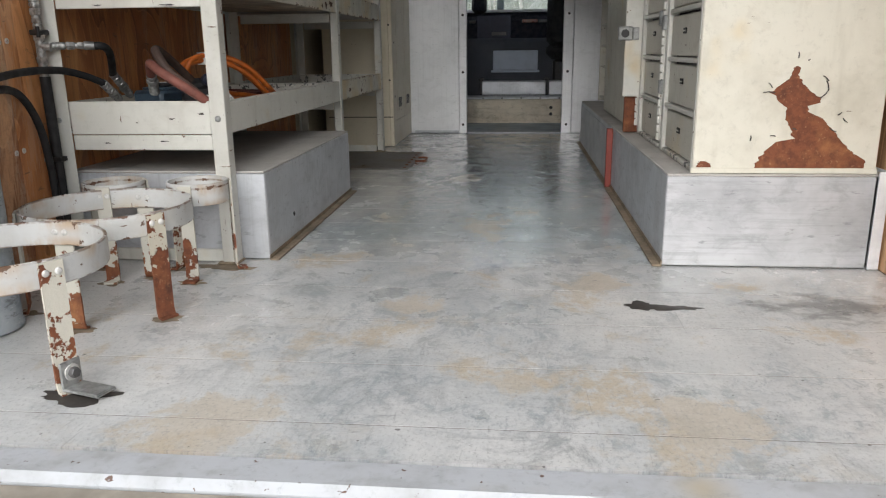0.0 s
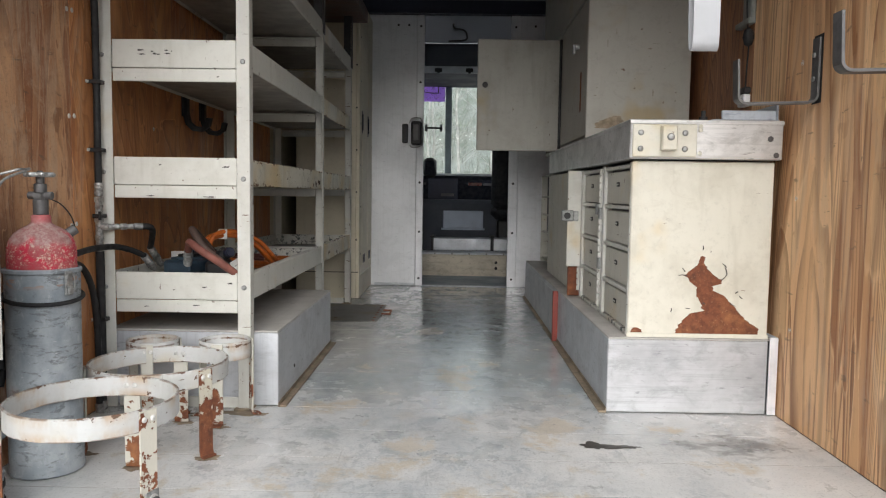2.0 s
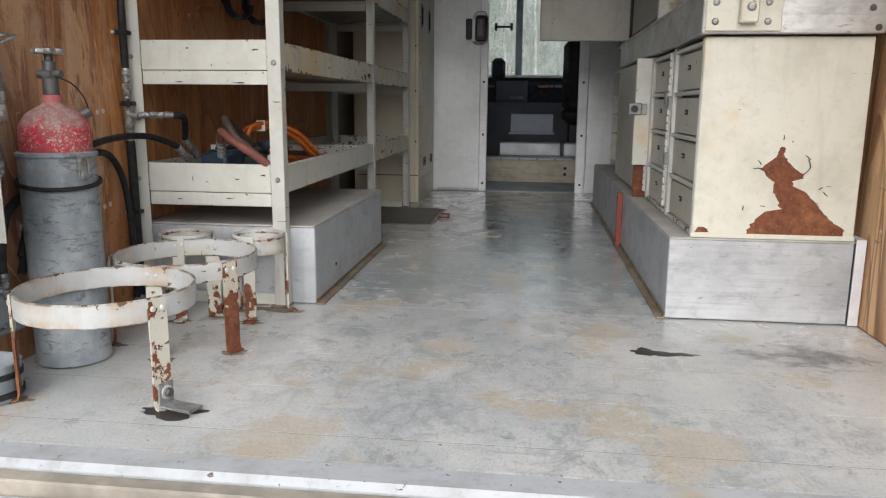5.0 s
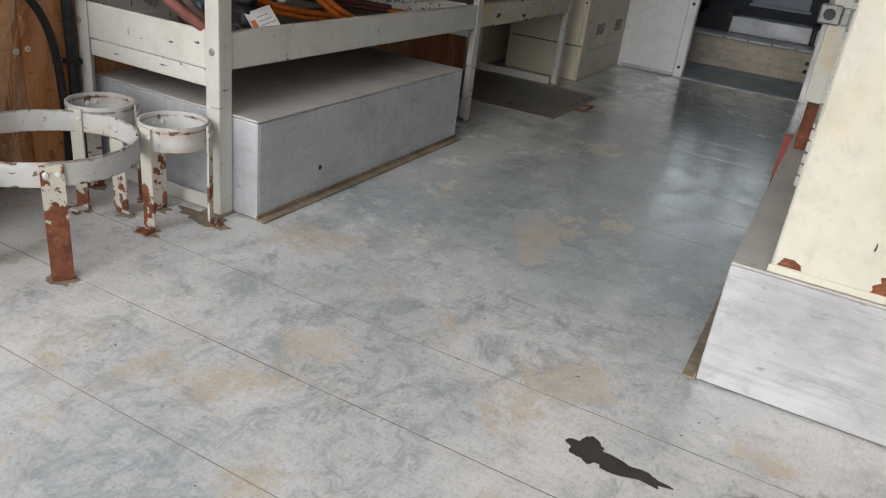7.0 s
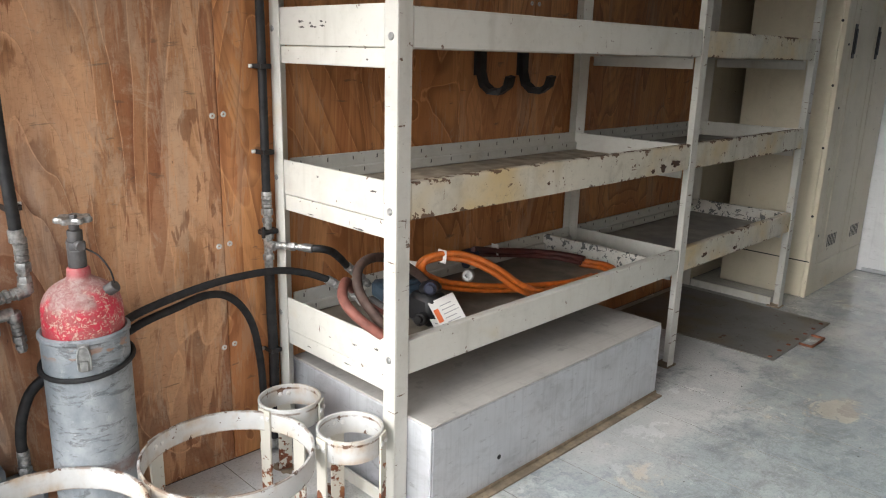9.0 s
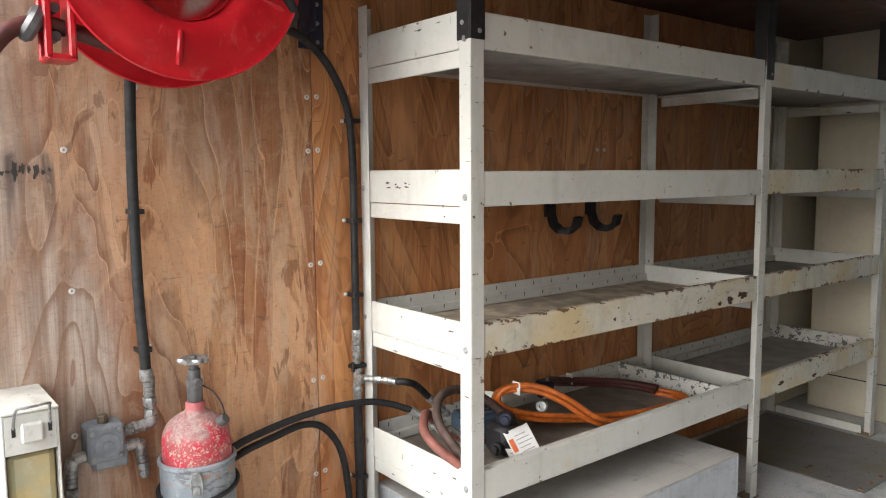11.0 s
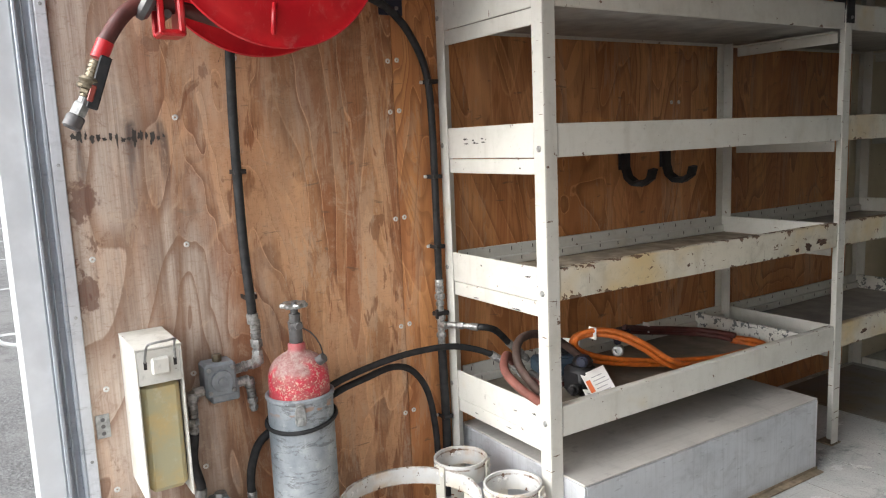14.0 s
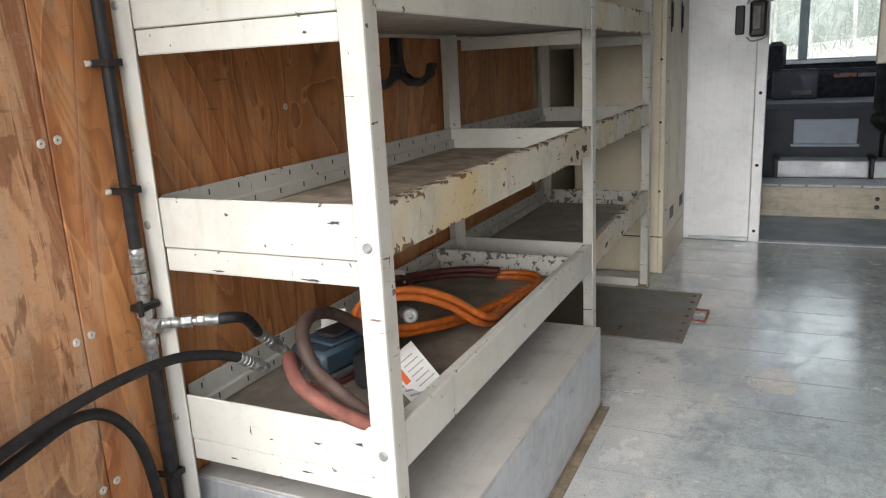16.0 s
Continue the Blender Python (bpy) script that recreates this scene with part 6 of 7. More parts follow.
for z in (0.012, 0.054):
    part("strap", lathe([(0.0675, z), (0.0705, z + 0.001), (0.0705, z + 0.013), (0.0675, z + 0.014)], Matrix.Translation(CUP), 32), "black_rubber", cup)



# ---- hydraulic valves, hoses and fittings on the plywood ----
def fitting(a, b, r, material="steel"):
    """A hose end: ferrule, hex nut and collar from a to b."""
    a, b = Vector(a), Vector(b)
    way = (b - a)
    n = way.length
    way.normalize()
    m = Matrix.Translation(a) @ way.to_track_quat("Z", "Y").to_matrix().to_4x4()
    crimp = [(0, 0), (r * 0.9, 0)]
    for k in range(4):
        z = n * (0.02 + 0.115 * k)
        crimp += [(r, z), (r, z + n * 0.075), (r * 0.90, z + n * 0.085), (r * 0.90, z + n * 0.105)]
    crimp += [(r * 0.78, n * 0.49), (0, n * 0.49)]
    return join(lathe(crimp, m, 16), hexnut(a + way * n * 0.50, way, r * 1.15, n * 0.20), rod(a + way * n * 0.70, a + way * n * 0.78, r * 0.8, 14), hexnut(a + way * n * 0.78, way, r * 1.0, n * 0.14), rod(a + way * n * 0.92, b, r * 0.75, 14))


WX = LEFT + 0.045
valve = thing("valve_block", (LEFT, 1.352, 0.578), "grey hydraulic valve block with pipe elbows", "valve")
part("block_body", join(box((LEFT + 0.002, 1.312, 0.533), (LEFT + 0.070, 1.392, 0.62), 0.006), box((LEFT + 0.002, 1.325, 0.513), (LEFT + 0.06, 1.4, 0.568), 0.005)), "grey_block", valve)
part("cap", join(rod((LEFT + 0.069, 1.352, 0.575), (LEFT + 0.080, 1.352, 0.575), 0.028, 24), rod((LEFT + 0.079, 1.352, 0.575), (LEFT + 0.085, 1.352, 0.575), 0.012, 16)), "grey_block", valve, soft=True)
for dy, dz in ((-0.03, -0.03), (-0.03, 0.03), (0.03, 0.03), (0.03, -0.03)):
    part("block_bolt", bolt((LEFT + 0.070, 1.352 + dy, 0.576 + dz), (1, 0, 0), 0.006, 0.004), "steel", valve)
part("top_plug", join(rod((LEFT + 0.04, 1.352, 0.619), (LEFT + 0.04, 1.352, 0.632), 0.012), hexnut((LEFT + 0.04, 1.352, 0.628), (0, 0, 1), 0.013, 0.010)), "brass", valve)
for shape in ((fitting((WX, 1.393, 0.59), (WX, 1.44, 0.596), 0.013), rod((WX, 1.437, 0.594), (WX, 1.462, 0.6), 0.014), rod((WX, 1.458, 0.593), (WX, 1.458, 0.618), 0.015)),
              (rod((WX, 1.392, 0.553), (WX, 1.43, 0.556), 0.013), rod((WX, 1.428, 0.558), (WX, 1.432, 0.538), 0.015)),
              (rod((WX, 1.312, 0.551), (WX, 1.285, 0.548), 0.013), rod((WX, 1.284, 0.552), (WX, 1.28, 0.528), 0.015))):
    part("pipe_elbow", join(*shape), "zinc_pale", valve, "zinc pipe elbow", True)
for a, b, r in (((WX, 1.458, 0.713), (WX, 1.458, 0.608), 0.014), ((WX, 1.432, 0.543), (WX, 1.438, 0.468), 0.012), ((WX, 1.28, 0.53), (WX, 1.278, 0.438), 0.013)):
    part("pipe_end", fitting(a, b, r), "zinc_pale", valve, "crimped zinc hose end", True)
pump = thing("pump_block", (LEFT, 1.33, 0.1787), "grey hydraulic pump block low on the plywood", "valve")
part("pump_body", join(box((LEFT + 0.002, 1.285, 0.1117), (LEFT + 0.085, 1.445, 0.1787), 0.012), box((LEFT + 0.002, 1.27, 0.1206), (LEFT + 0.085, 1.37, 0.2367), 0.012), box((LEFT + 0.02, 1.3, 0.2323), (LEFT + 0.07, 1.35, 0.2591), 0.006)), "grey_block", pump)
part("pump_cap", rod((LEFT + 0.084, 1.315, 0.1787), (LEFT + 0.098, 1.315, 0.1787), 0.038, 22), "grey_block", pump)
for y in (1.28, 1.33):
    part("port", join(rod((LEFT + 0.045, y, 0.2358), (LEFT + 0.045, y, 0.268), 0.014), hexnut((LEFT + 0.045, y, 0.2546), (0, 0, 1), 0.017, 0.014)), "steel", pump)
for z in (0.138, 0.219):
    part("pump_bolt", bolt((LEFT + 0.085, 1.352, z), (1, 0, 0), 0.007, 0.005), "steel", pump)


def hose(points, r, label, ends=(), material="black_rubber", category="hose"):
    """A hose with its metal ends as parts."""
    h = tagged(part("hydraulic_hose", tube(points, r, 12, 8), material, soft=True), label, category)
    for a, b, q in ends:
        part("hose_end", fitting(a, b, q), "zinc_pale", h, "zinc hose end", True)
    if not ends:
        a, b = Vector(points[-1]), Vector(points[-2])
        part("ferrule", rod(a, a + (b - a).normalized() * 0.028, r * 1.22, 14), "zinc_pale", h, "zinc ferrule", True)
    return h


hose([(WX + 0.02, 1.448, 1.468), (WX, 1.447, 1.368), (WX - 0.012, 1.446, 1.168), (WX - 0.01, 1.447, 0.918), (WX, 1.451, 0.768), (WX, 1.453, 0.703)], 0.0125, "black rubber hose from the reel down the plywood")
hose([(WX, 1.278, 0.443), (WX - 0.01, 1.272, 0.368), (WX, 1.283, 0.298), (WX, 1.28, 0.2653)], 0.0125, "short black hose between valve and pump")
hose([(-1.268, 1.52, 0.408), (-1.262, 1.475, 0.393), (-1.258, 1.442, 0.368), (-1.255, 1.42, 0.318), (-1.255, 1.413, 0.268), (-1.255, 1.414, 0.2394)], 0.0115, "short black hose bending from behind the canister to the pump", [((-1.255, 1.414, 0.2457), (-1.255, 1.414, 0.1697), 0.013)])
hose([(-1.12, 1.735, 1.551), (-1.17, 1.8, 1.5448), (WX + 0.02, 1.9, 1.5257), (WX - 0.008, 1.975, 1.4702), (WX - 0.018, 2.03, 1.3734), (WX - 0.022, 2.048, 1.244), (WX - 0.022, 2.05, 0.994), (WX - 0.022, 2.05, 0.729)], 0.0110, "black rubber hose curving from reel to rack", [((WX - 0.022, 2.05, 0.739), (WX - 0.022, 2.05, 0.649), 0.0135)])
tee = thing("pipe_tee", (WX - 0.02, 2.05, 0.60), "zinc pipe tee with clamps beside the rack", "pipe fitting")
TX = WX - 0.022
part("tee_body", join(rod((TX, 2.05, 0.655), (TX, 2.05, 0.515), 0.0115), rod((TX, 2.05, 0.600), (TX + 0.03, 2.052, 0.595), 0.0115), hexnut((TX, 2.05, 0.612), (0, 0, 1), 0.0155, 0.020), hexnut((TX, 2.05, 0.555), (0, 0, 1), 0.0150, 0.016)), "zinc_pale", tee, soft=True)
part("tee_branch", join(fitting((TX + 0.012, 2.053, 0.598), (-1.178, 2.103, 0.599), 0.0100), rod((-1.185, 2.099, 0.599), (-1.162, 2.112, 0.598), 0.0115)), "zinc_pale", tee, soft=True)
part("clamp", join(box((TX - 0.012, 2.026, 0.626), (TX + 0.016, 2.074, 0.640), 0.003), rod((TX + 0.012, 2.030, 0.620), (TX + 0.012, 2.030, 0.648), 0.005)), "black_steel", tee)
hose([(-1.170, 2.108, 0.598), (-1.150, 2.130, 0.597), (-1.152, 2.165, 0.583), (-1.172, 2.208, 0.552), (-1.196, 2.250, 0.517)], 0.0105, "short black hose bending into the rack", [((-1.194, 2.246, 0.521), (-1.184, 2.318, 0.452), 0.0125)])
hose([(TX, 2.05, 0.52), (TX, 2.052, 0.42), (TX - 0.002, 2.056, 0.25), (TX, 2.05, 0.09), (TX, 2.045, 0.006)], 0.0135, "black hose running down to the floor")
hose([(-1.268, 1.5, 0.268), (-1.265, 1.57, 0.418), (-1.262, 1.65, 0.478), (-1.258, 1.757, 0.5103), (-1.248, 1.9, 0.5337), (-1.232, 2.04, 0.536), (-1.208, 2.12, 0.520), (-1.184, 2.176, 0.496)], 0.0098, "thick black hose from behind the canister into rack", [((-1.186, 2.172, 0.498), (-1.180, 2.245, 0.446), 0.0125)])
hose([(-1.272, 1.5, 0.2233), (-1.272, 1.58, 0.398), (-1.272, 1.68, 0.4557), (-1.272, 1.78, 0.4806), (-1.272, 1.87, 0.496), (-1.271, 1.935, 0.4728), (-1.27, 1.985, 0.4007), (-1.27, 2.008, 0.2921), (-1.27, 2.015, 0.156), (-1.268, 2.01, 0.006)], 0.0100, "thick black hose looping down behind the rings")
for y, z in ((2.05, 1.335), (2.05, 1.055), (2.05, 0.842), (2.054, 0.30), (1.452, 1.103), (1.455, 0.773)):
    clampy = thing("hose_clamp", (LEFT, y, z), "small black hose clamp screwed to plywood", "clamp", "hose clamps on the plywood")
    part("clamp_band", join(box((LEFT + 0.0005, y - 0.016, z - 0.006), (LEFT + 0.041, y - 0.013, z + 0.006), 0.001), box((LEFT + 0.0005, y + 0.013, z - 0.006), (LEFT + 0.041, y + 0.016, z + 0.006), 0.001), box((LEFT + 0.039, y - 0.016, z - 0.006), (LEFT + 0.042, y + 0.016, z + 0.006), 0.001)), "black_steel", clampy)
    d = 0.020 if y < 1.6 else -0.020
    part("clamp_lug", join(box((LEFT + 0.0005, y + d - 0.006, z - 0.005), (LEFT + 0.004, y + d + 0.006, z + 0.005), 0.001), bolt((LEFT + 0.004, y + d, z), (1, 0, 0), 0.0045, 0.004)), "screw", clampy)

# ---- cream dispenser box ----
disp = thing("dispenser_box", (LEFT, 1.18, 0.30), "cream enamel dispenser box with yellowed plastic insert", "dispenser")
DX, DY0, DY1 = -1.095, 1.130, 1.232
part("side", box((LEFT + 0.001, DY0, 0.355), (DX, DY0 + 0.004, 0.72), 0.001), "box_cream", disp)
part("side", box((LEFT + 0.001, DY1 - 0.004, 0.355), (DX, DY1, 0.72), 0.001), "box_cream", disp)
part("back", box((LEFT + 0.001, DY0 + 0.0045, 0.355), (LEFT + 0.005, DY1 - 0.0045, 0.72), 0.001), "box_cream", disp)
part("lid", box((LEFT + 0.001, DY0 - 0.001, 0.721), (DX + 0.001, DY1 + 0.001, 0.726), 0.0015), "box_cream", disp)
face = part("face_plate", box((DX - 0.004, DY0 + 0.0045, 0.64), (DX, DY1 - 0.0045, 0.72), 0.001), "box_cream", disp)
part("lock_tab", box((DX + 0.0005, 1.162, 0.663), (DX + 0.014, 1.202, 0.703), 0.004), "box_cream", face)
part("lock_wire", tube([(DX - 0.003, 1.150, 0.688), (DX + 0.008, 1.151, 0.712), (DX + 0.026, 1.154, 0.737), (DX + 0.082, 1.160, 0.755), (DX + 0.087, 1.180, 0.757), (DX + 0.082, 1.202, 0.757), (DX + 0.026, 1.212, 0.737), (DX + 0.008, 1.215, 0.712), (DX - 0.003, 1.216, 0.688)], 0.0028, 8, 4), "zinc_pale", face, "bent steel wire bail", True)
for y in (1.147, 1.212):
    part("slot", box((DX + 0.0002, y, 0.677), (DX + 0.0015, y + 0.007, 0.695), 0), "black_steel", face)
part("insert", box((LEFT + 0.02, DY0 + 0.008, 0.375), (DX - 0.012, DY1 - 0.008, 0.639), 0.012), "yellow_insert", disp, "yellowed translucent plastic insert")
junction = thing("hinge_plate", (LEFT, 1.062, 0.52), "small galvanised strap plate screwed to plywood", "plate")
part("strap_plate", box((LEFT + 0.0005, 1.058, 0.470), (LEFT + 0.004, 1.090, 0.530), 0.001), "steel", junction)
for z in (0.482, 0.500, 0.517):
    part("plate_screw", bolt((LEFT + 0.004, 1.074, z), (1, 0, 0), 0.005, 0.003), "hook_steel", junction)

# ---- hose reel ----
reel = thing("hose_reel", (-1.15, 1.507, 1.648), "bright red wall-mounted hose reel", "hose reel")
RC = (1.507, 1.650)
turn = Matrix.Translation((-1.03, *RC)) @ pose(0, 0, 0, 0, 90, 0)
back = Matrix.Translation((-1.19, *RC)) @ pose(0, 0, 0, 0, 90, 0)
dish = [(0.140, -0.052), (0.143, -0.010), (0.150, -0.002), (0.175, 0.002), (0.235, 0.0), (0.255, -0.004), (0.264, 0.0), (0.267, -0.004), (0.264, -0.009), (0.255, -0.010), (0.175, -0.004), (0.150, -0.010), (0.137, -0.052)]
part("flange", lathe(dish, turn, 64, True), "reel_red", reel, soft=True)
part("flange", lathe(dish, back, 64, True), "reel_red", reel, soft=True)
part("drum", lathe([(0.136, -0.158), (0.136, -0.045), (0.132, -0.045), (0.132, -0.158)], turn, 48, True), "reel_red", reel, soft=True)
part("drum_web", lathe([(0, -0.10), (0.131, -0.10), (0.131, -0.106), (0, -0.106)], turn, 48), "reel_red", reel)
for k in range(5):
    q = turn @ pose(0, 0, 0, 0, 0, 72 * k - 6)
    part("flange_rib", moved(box((0.165, -0.006, -0.003), (0.238, 0.006, 0.007), 0.004), q), "reel_red", reel, soft=True)
part("swivel", join(rod((-1.15, *RC), (-1.045, *RC), 0.030, 20), hexnut((-1.06, *RC), (1, 0, 0), 0.034, 0.03), rod((-1.045, 1.507, 1.65), (-1.045, 1.442, 1.618), 0.018), hexnut((-1.045, 1.462, 1.628), (0, -0.9, -0.45), 0.024, 0.03)), "steel", reel, "grey steel swivel joint", True)
part("swivel_end", join(rod((-1.045, 1.512, 1.653), (-1.035, 1.577, 1.658), 0.017), hexnut((-1.037, 1.567, 1.658), (0.1, 1, -0.15), 0.022, 0.03), rod((-1.035, 1.592, 1.655), (-1.03, 1.637, 1.643), 0.017)), "steel", reel, "bright steel hose end", True)
part("mount_plate", join(box((LEFT + 0.001, 1.897, 1.523), (LEFT + 0.008, 1.975, 2.008), 0.003), box((LEFT + 0.008, 1.897, 1.558), (-1.21, 1.907, 1.958), 0.003), box((-1.25, 1.432, 1.858), (-1.22, 1.897, 1.928), 0.003)), "dark_blue", reel, "dark blue mounting plate")
for k in range(8):
    part("mount_bolt", bolt((LEFT + 0.008, 1.954, 1.543 + 0.05 * k), (1, 0, 0), 0.006, 0.004), "steel", reel)
part("axle_arm", join(box((-1.245, 1.482, 1.618), (-1.21, 1.532, 1.958), 0.004), rod((-1.245, *RC), (-1.15, *RC), 0.035)), "reel_red", reel)
part("wound_hose", join(*[lathe([(0.150 + 0.011 * math.cos(b), -0.14 + 0.024 * j + 0.011 * math.sin(b)) for b in [2 * math.pi * i / 8 for i in range(8)]], turn, 40, True) for j in range(4)]), "black_rubber", reel, "black hose wound on the drum", True)
part("guide_arm", join(box((-1.145, 1.287, 1.413), (-1.075, 1.302, 1.558), 0.004), box((-1.145, 1.247, 1.546), (-1.075, 1.302, 1.56), 0.004), box((-1.145, 1.247, 1.41), (-1.075, 1.302, 1.424), 0.004), box((-1.145, 1.244, 1.413), (-1.132, 1.258, 1.558), 0.003), box((-1.088, 1.244, 1.413), (-1.075, 1.258, 1.558), 0.003), moved(box((-0.008, 0.0, -0.010), (0.008, 0.232, -0.032), 0.004), pose(-1.14, 1.275, 1.60, 62, 0, 0))), "reel_red", reel, "red roller guide arm")
part("guide_roller", join(rod((-1.132, 1.267, 1.513), (-1.088, 1.267, 1.513), 0.010), rod((-1.132, 1.267, 1.458), (-1.088, 1.267, 1.458), 0.010)), "hook_steel", reel)
part("hose_stop", lathe([(0.013, -0.014), (0.030, -0.014), (0.038, -0.006), (0.038, 0.006), (0.030, 0.014), (0.013, 0.014)], Matrix.Translation((-1.11, 1.23, 1.481)) @ pose(0, 0, 0, 62, 0, 0), 24, True), "hook_steel", reel, "grey hose stop collar", True)
part("reel_hose", tube([(-1.13, 1.512, 1.443), (-1.125, 1.412, 1.45), (-1.115, 1.312, 1.473), (-1.11, 1.242, 1.483), (-1.105, 1.187, 1.461), (-1.1, 1.142, 1.403), (-1.1, 1.124, 1.366)], 0.0165, 12, 8), "maroon", reel, "maroon-sleeved hose end", True)
part("red_sleeve", tube([(-1.1, 1.138, 1.396), (-1.1, 1.129, 1.377), (-1.1, 1.121, 1.36)], 0.0178, 12, 4), "reel_red", reel, "red tape sleeve", True)
part("coupler", join(fitting((-1.1, 1.118, 1.354), (-1.1, 1.087, 1.28), 0.0155), lathe([(0.012, -0.012), (0.023, -0.012), (0.025, -0.006), (0.021, 0.0), (0.025, 0.006), (0.023, 0.012), (0.012, 0.012)], Matrix.Translation((-1.1, 1.099, 1.307)) @ pose(0, 0, 0, -22, 0, 0), 16, True)), "brass", reel, "brass quick coupler", True)
part("coupler_end", join(rod((-1.1, 1.087, 1.28), (-1.1, 1.079, 1.264), 0.011), hexnut((-1.1, 1.081, 1.268), (0, -0.48, -0.88), 0.017, 0.030)), "steel", reel, "zinc coupler tip")
part("end_cap", lathe([(0, 0), (0.016, 0), (0.019, 0.004), (0.019, 0.026), (0.015, 0.030), (0.011, 0.030), (0.010, 0.018), (0, 0.018)], Matrix.Translation((-1.1, 1.0675, 1.243)) @ pose(0, 0, 0, 151, 0, 0), 18), "hook_steel", reel, "grey rubber end cap", True)
part("hose_flag", moved(box((-0.003, -0.012, -0.115), (0.004, 0.012, 0.0), 0.003), pose(-1.082, 1.134, 1.363, -20, 0, 0)), "black_rubber", reel, "loose black tape tail")
part("tape_wrap", moved(box((-0.002, -0.006, -0.035), (0.004, 0.006, 0.0), 0.002), pose(-1.080, 1.104, 1.303, -20, 0, 0)), "red_strip", reel, "red tape")
part("feed_hose", tube([(-1.03, 1.627, 1.646), (-1.025, 1.682, 1.623), (-1.03, 1.737, 1.578), (-1.06, 1.76, 1.543), (-1.12, 1.747, 1.533)], 0.0125, 12, 8), "black_rubber", reel, soft=True)
scorch = thing("scorch_marks", (LEFT, 1.17, 1.23), "row of black scorch marks burnt into the plywood", "stain")
marks = random.Random(5)
for k in range(16):
    y, w, h = 1.078 + 0.0135 * k, marks.uniform(0.003, 0.009), marks.uniform(0.006, 0.026) * (0.5 if k % 3 == 0 else 1)
    m = Matrix.Translation((LEFT + 0.0008, y, 1.200 + marks.uniform(-0.006, 0.006))) @ pose(0, 0, 0, 0, 90, 0)
    part("mark", moved(blotch((0, 0), (h, w), 3.1 * k, 0.0004), m), "oil", scorch)

# ---- dark scrapes on the rack's end panels ----
marks_at = random.Random(21)
for x, z, w, h in [(marks_at.uniform(-1.175, -1.03), 1.154 + marks_at.uniform(-0.006, 0.012), marks_at.uniform(0.003, 0.011), marks_at.uniform(0.0015, 0.004)) for _ in range(12)] + [(-0.878, 0.795, 0.016, 0.004), (-1.09, 0.80, 0.006, 0.003), (-0.95, 0.405, 0.010, 0.003), (-1.05, 0.395, 0.005, 0.002), (-0.868, 0.418, 0.012, 0.003), (-1.12, 0.700, 0.014, 0.002), (-0.93, 0.698, 0.022, 0.0025), (-0.98, 0.345, 0.02, 0.002), (-1.14, 0.34, 0.012, 0.0025), (-0.90, 1.08, 0.005, 0.003), (-1.0, 1.545, 0.018, 0.003), (-0.92, 1.552, 0.010, 0.002)]:
    part("scrape", moved(blotch((0, 0), (w, h), 41.0 * x, 0.0004), Matrix.Translation((x, SY0 + 0.0003, z)) @ pose(0, 0, 0, 90, 0, 0)), "oil", rack)

# ---- bare rust on the lips of the rack ----
for y, z, w, h in ((3.305, 0.764, 0.045, 0.014), (3.225, 0.758, 0.026, 0.016), (3.165, 0.752, 0.016, 0.009), (2.62, 0.768, 0.010, 0.007), (3.60, 0.40, 0.030, 0.010), (3.86, 0.385, 0.022, 0.008)):
    part("rust_spot", moved(blotch((0, 0), (h, w), 5.3 * y, 0.0006), Matrix.Translation((SX1 + 0.0008, y, z)) @ pose(0, 0, 0, 0, 90, 0)), "dark_rust", rack, "bare dark rust spot")

# ---- what lies in the lowest tray ----
TZ = 0.383
def shifted(points, dx, dy, dz, wave):
    """A strand lying beside another one."""
    return [(x + dx + 0.004 * noise.noise((i * 0.7, wave, 1.0)), y + dy + 0.004 * noise.noise((i * 0.7, wave, 4.0)), z + dz) for i, (x, y, z) in enumerate(points)]


FRONT = [(-1.035, 3.145, 0.394), (-0.96, 3.165, 0.394), (-0.900, 3.13, 0.394), (-0.885, 3.03, 0.394), (-0.892, 2.88, 0.398), (-0.875, 2.72, 0.414), (-0.868, 2.61, 0.452), (-0.900, 2.530, 0.512), (-0.950, 2.475, 0.546), (-1.000, 2.420, 0.553), (-1.028, 2.378, 0.536), (-1.038, 2.385, 0.495), (-1.030, 2.460, 0.456), (-0.995, 2.565, 0.432), (-0.960, 2.68, 0.416), (-0.935, 2.80, 0.402), (-0.905, 2.92, 0.396), (-0.90, 3.03, 0.395)]
BACK = [(-1.030, 3.146, 0.395), (-1.10, 3.135, 0.396), (-1.165, 3.09, 0.400), (-1.215, 3.01, 0.408), (-1.237, 2.92, 0.420), (-1.232, 2.84, 0.438), (-1.212, 2.775, 0.455)]
oh = tagged(part("orange_hose", join(tube(FRONT, 0.0085, 10, 8), tube(shifted(FRONT, 0.010, 0.004, 0.015, 2.0), 0.0085, 10, 8), tube(shifted(FRONT[3:], -0.016, 0.012, 0.006, 5.0), 0.0085, 10, 8)), "orange", soft=True), "bright orange air hose looped in the tray", "hose")
part("maroon_length", join(*[tube(shifted(BACK, 0.006 * k, -0.012 * (k % 2), 0.008 + 0.014 * (k // 2) + 0.001 * k, 3.0 * k), 0.0088, 10, 8) for k in range(4)]), "maroon", oh, "dark maroon sleeved length of the hose", True)
part("coupling", join(rod((-1.040, 2.582, 0.469), (-1.005, 2.539, 0.479), 0.015), lathe([(0.007, 0.004), (0.007, 0.010), (0.014, 0.010), (0.018, 0.006), (0.018, -0.008), (0.007, -0.008)], Matrix.Translation((-1.002, 2.535, 0.480)) @ look((0, 0, 0), (-0.55, 0.80, -0.2)), 20, True)), "steel", oh, "round steel hose coupling", True)
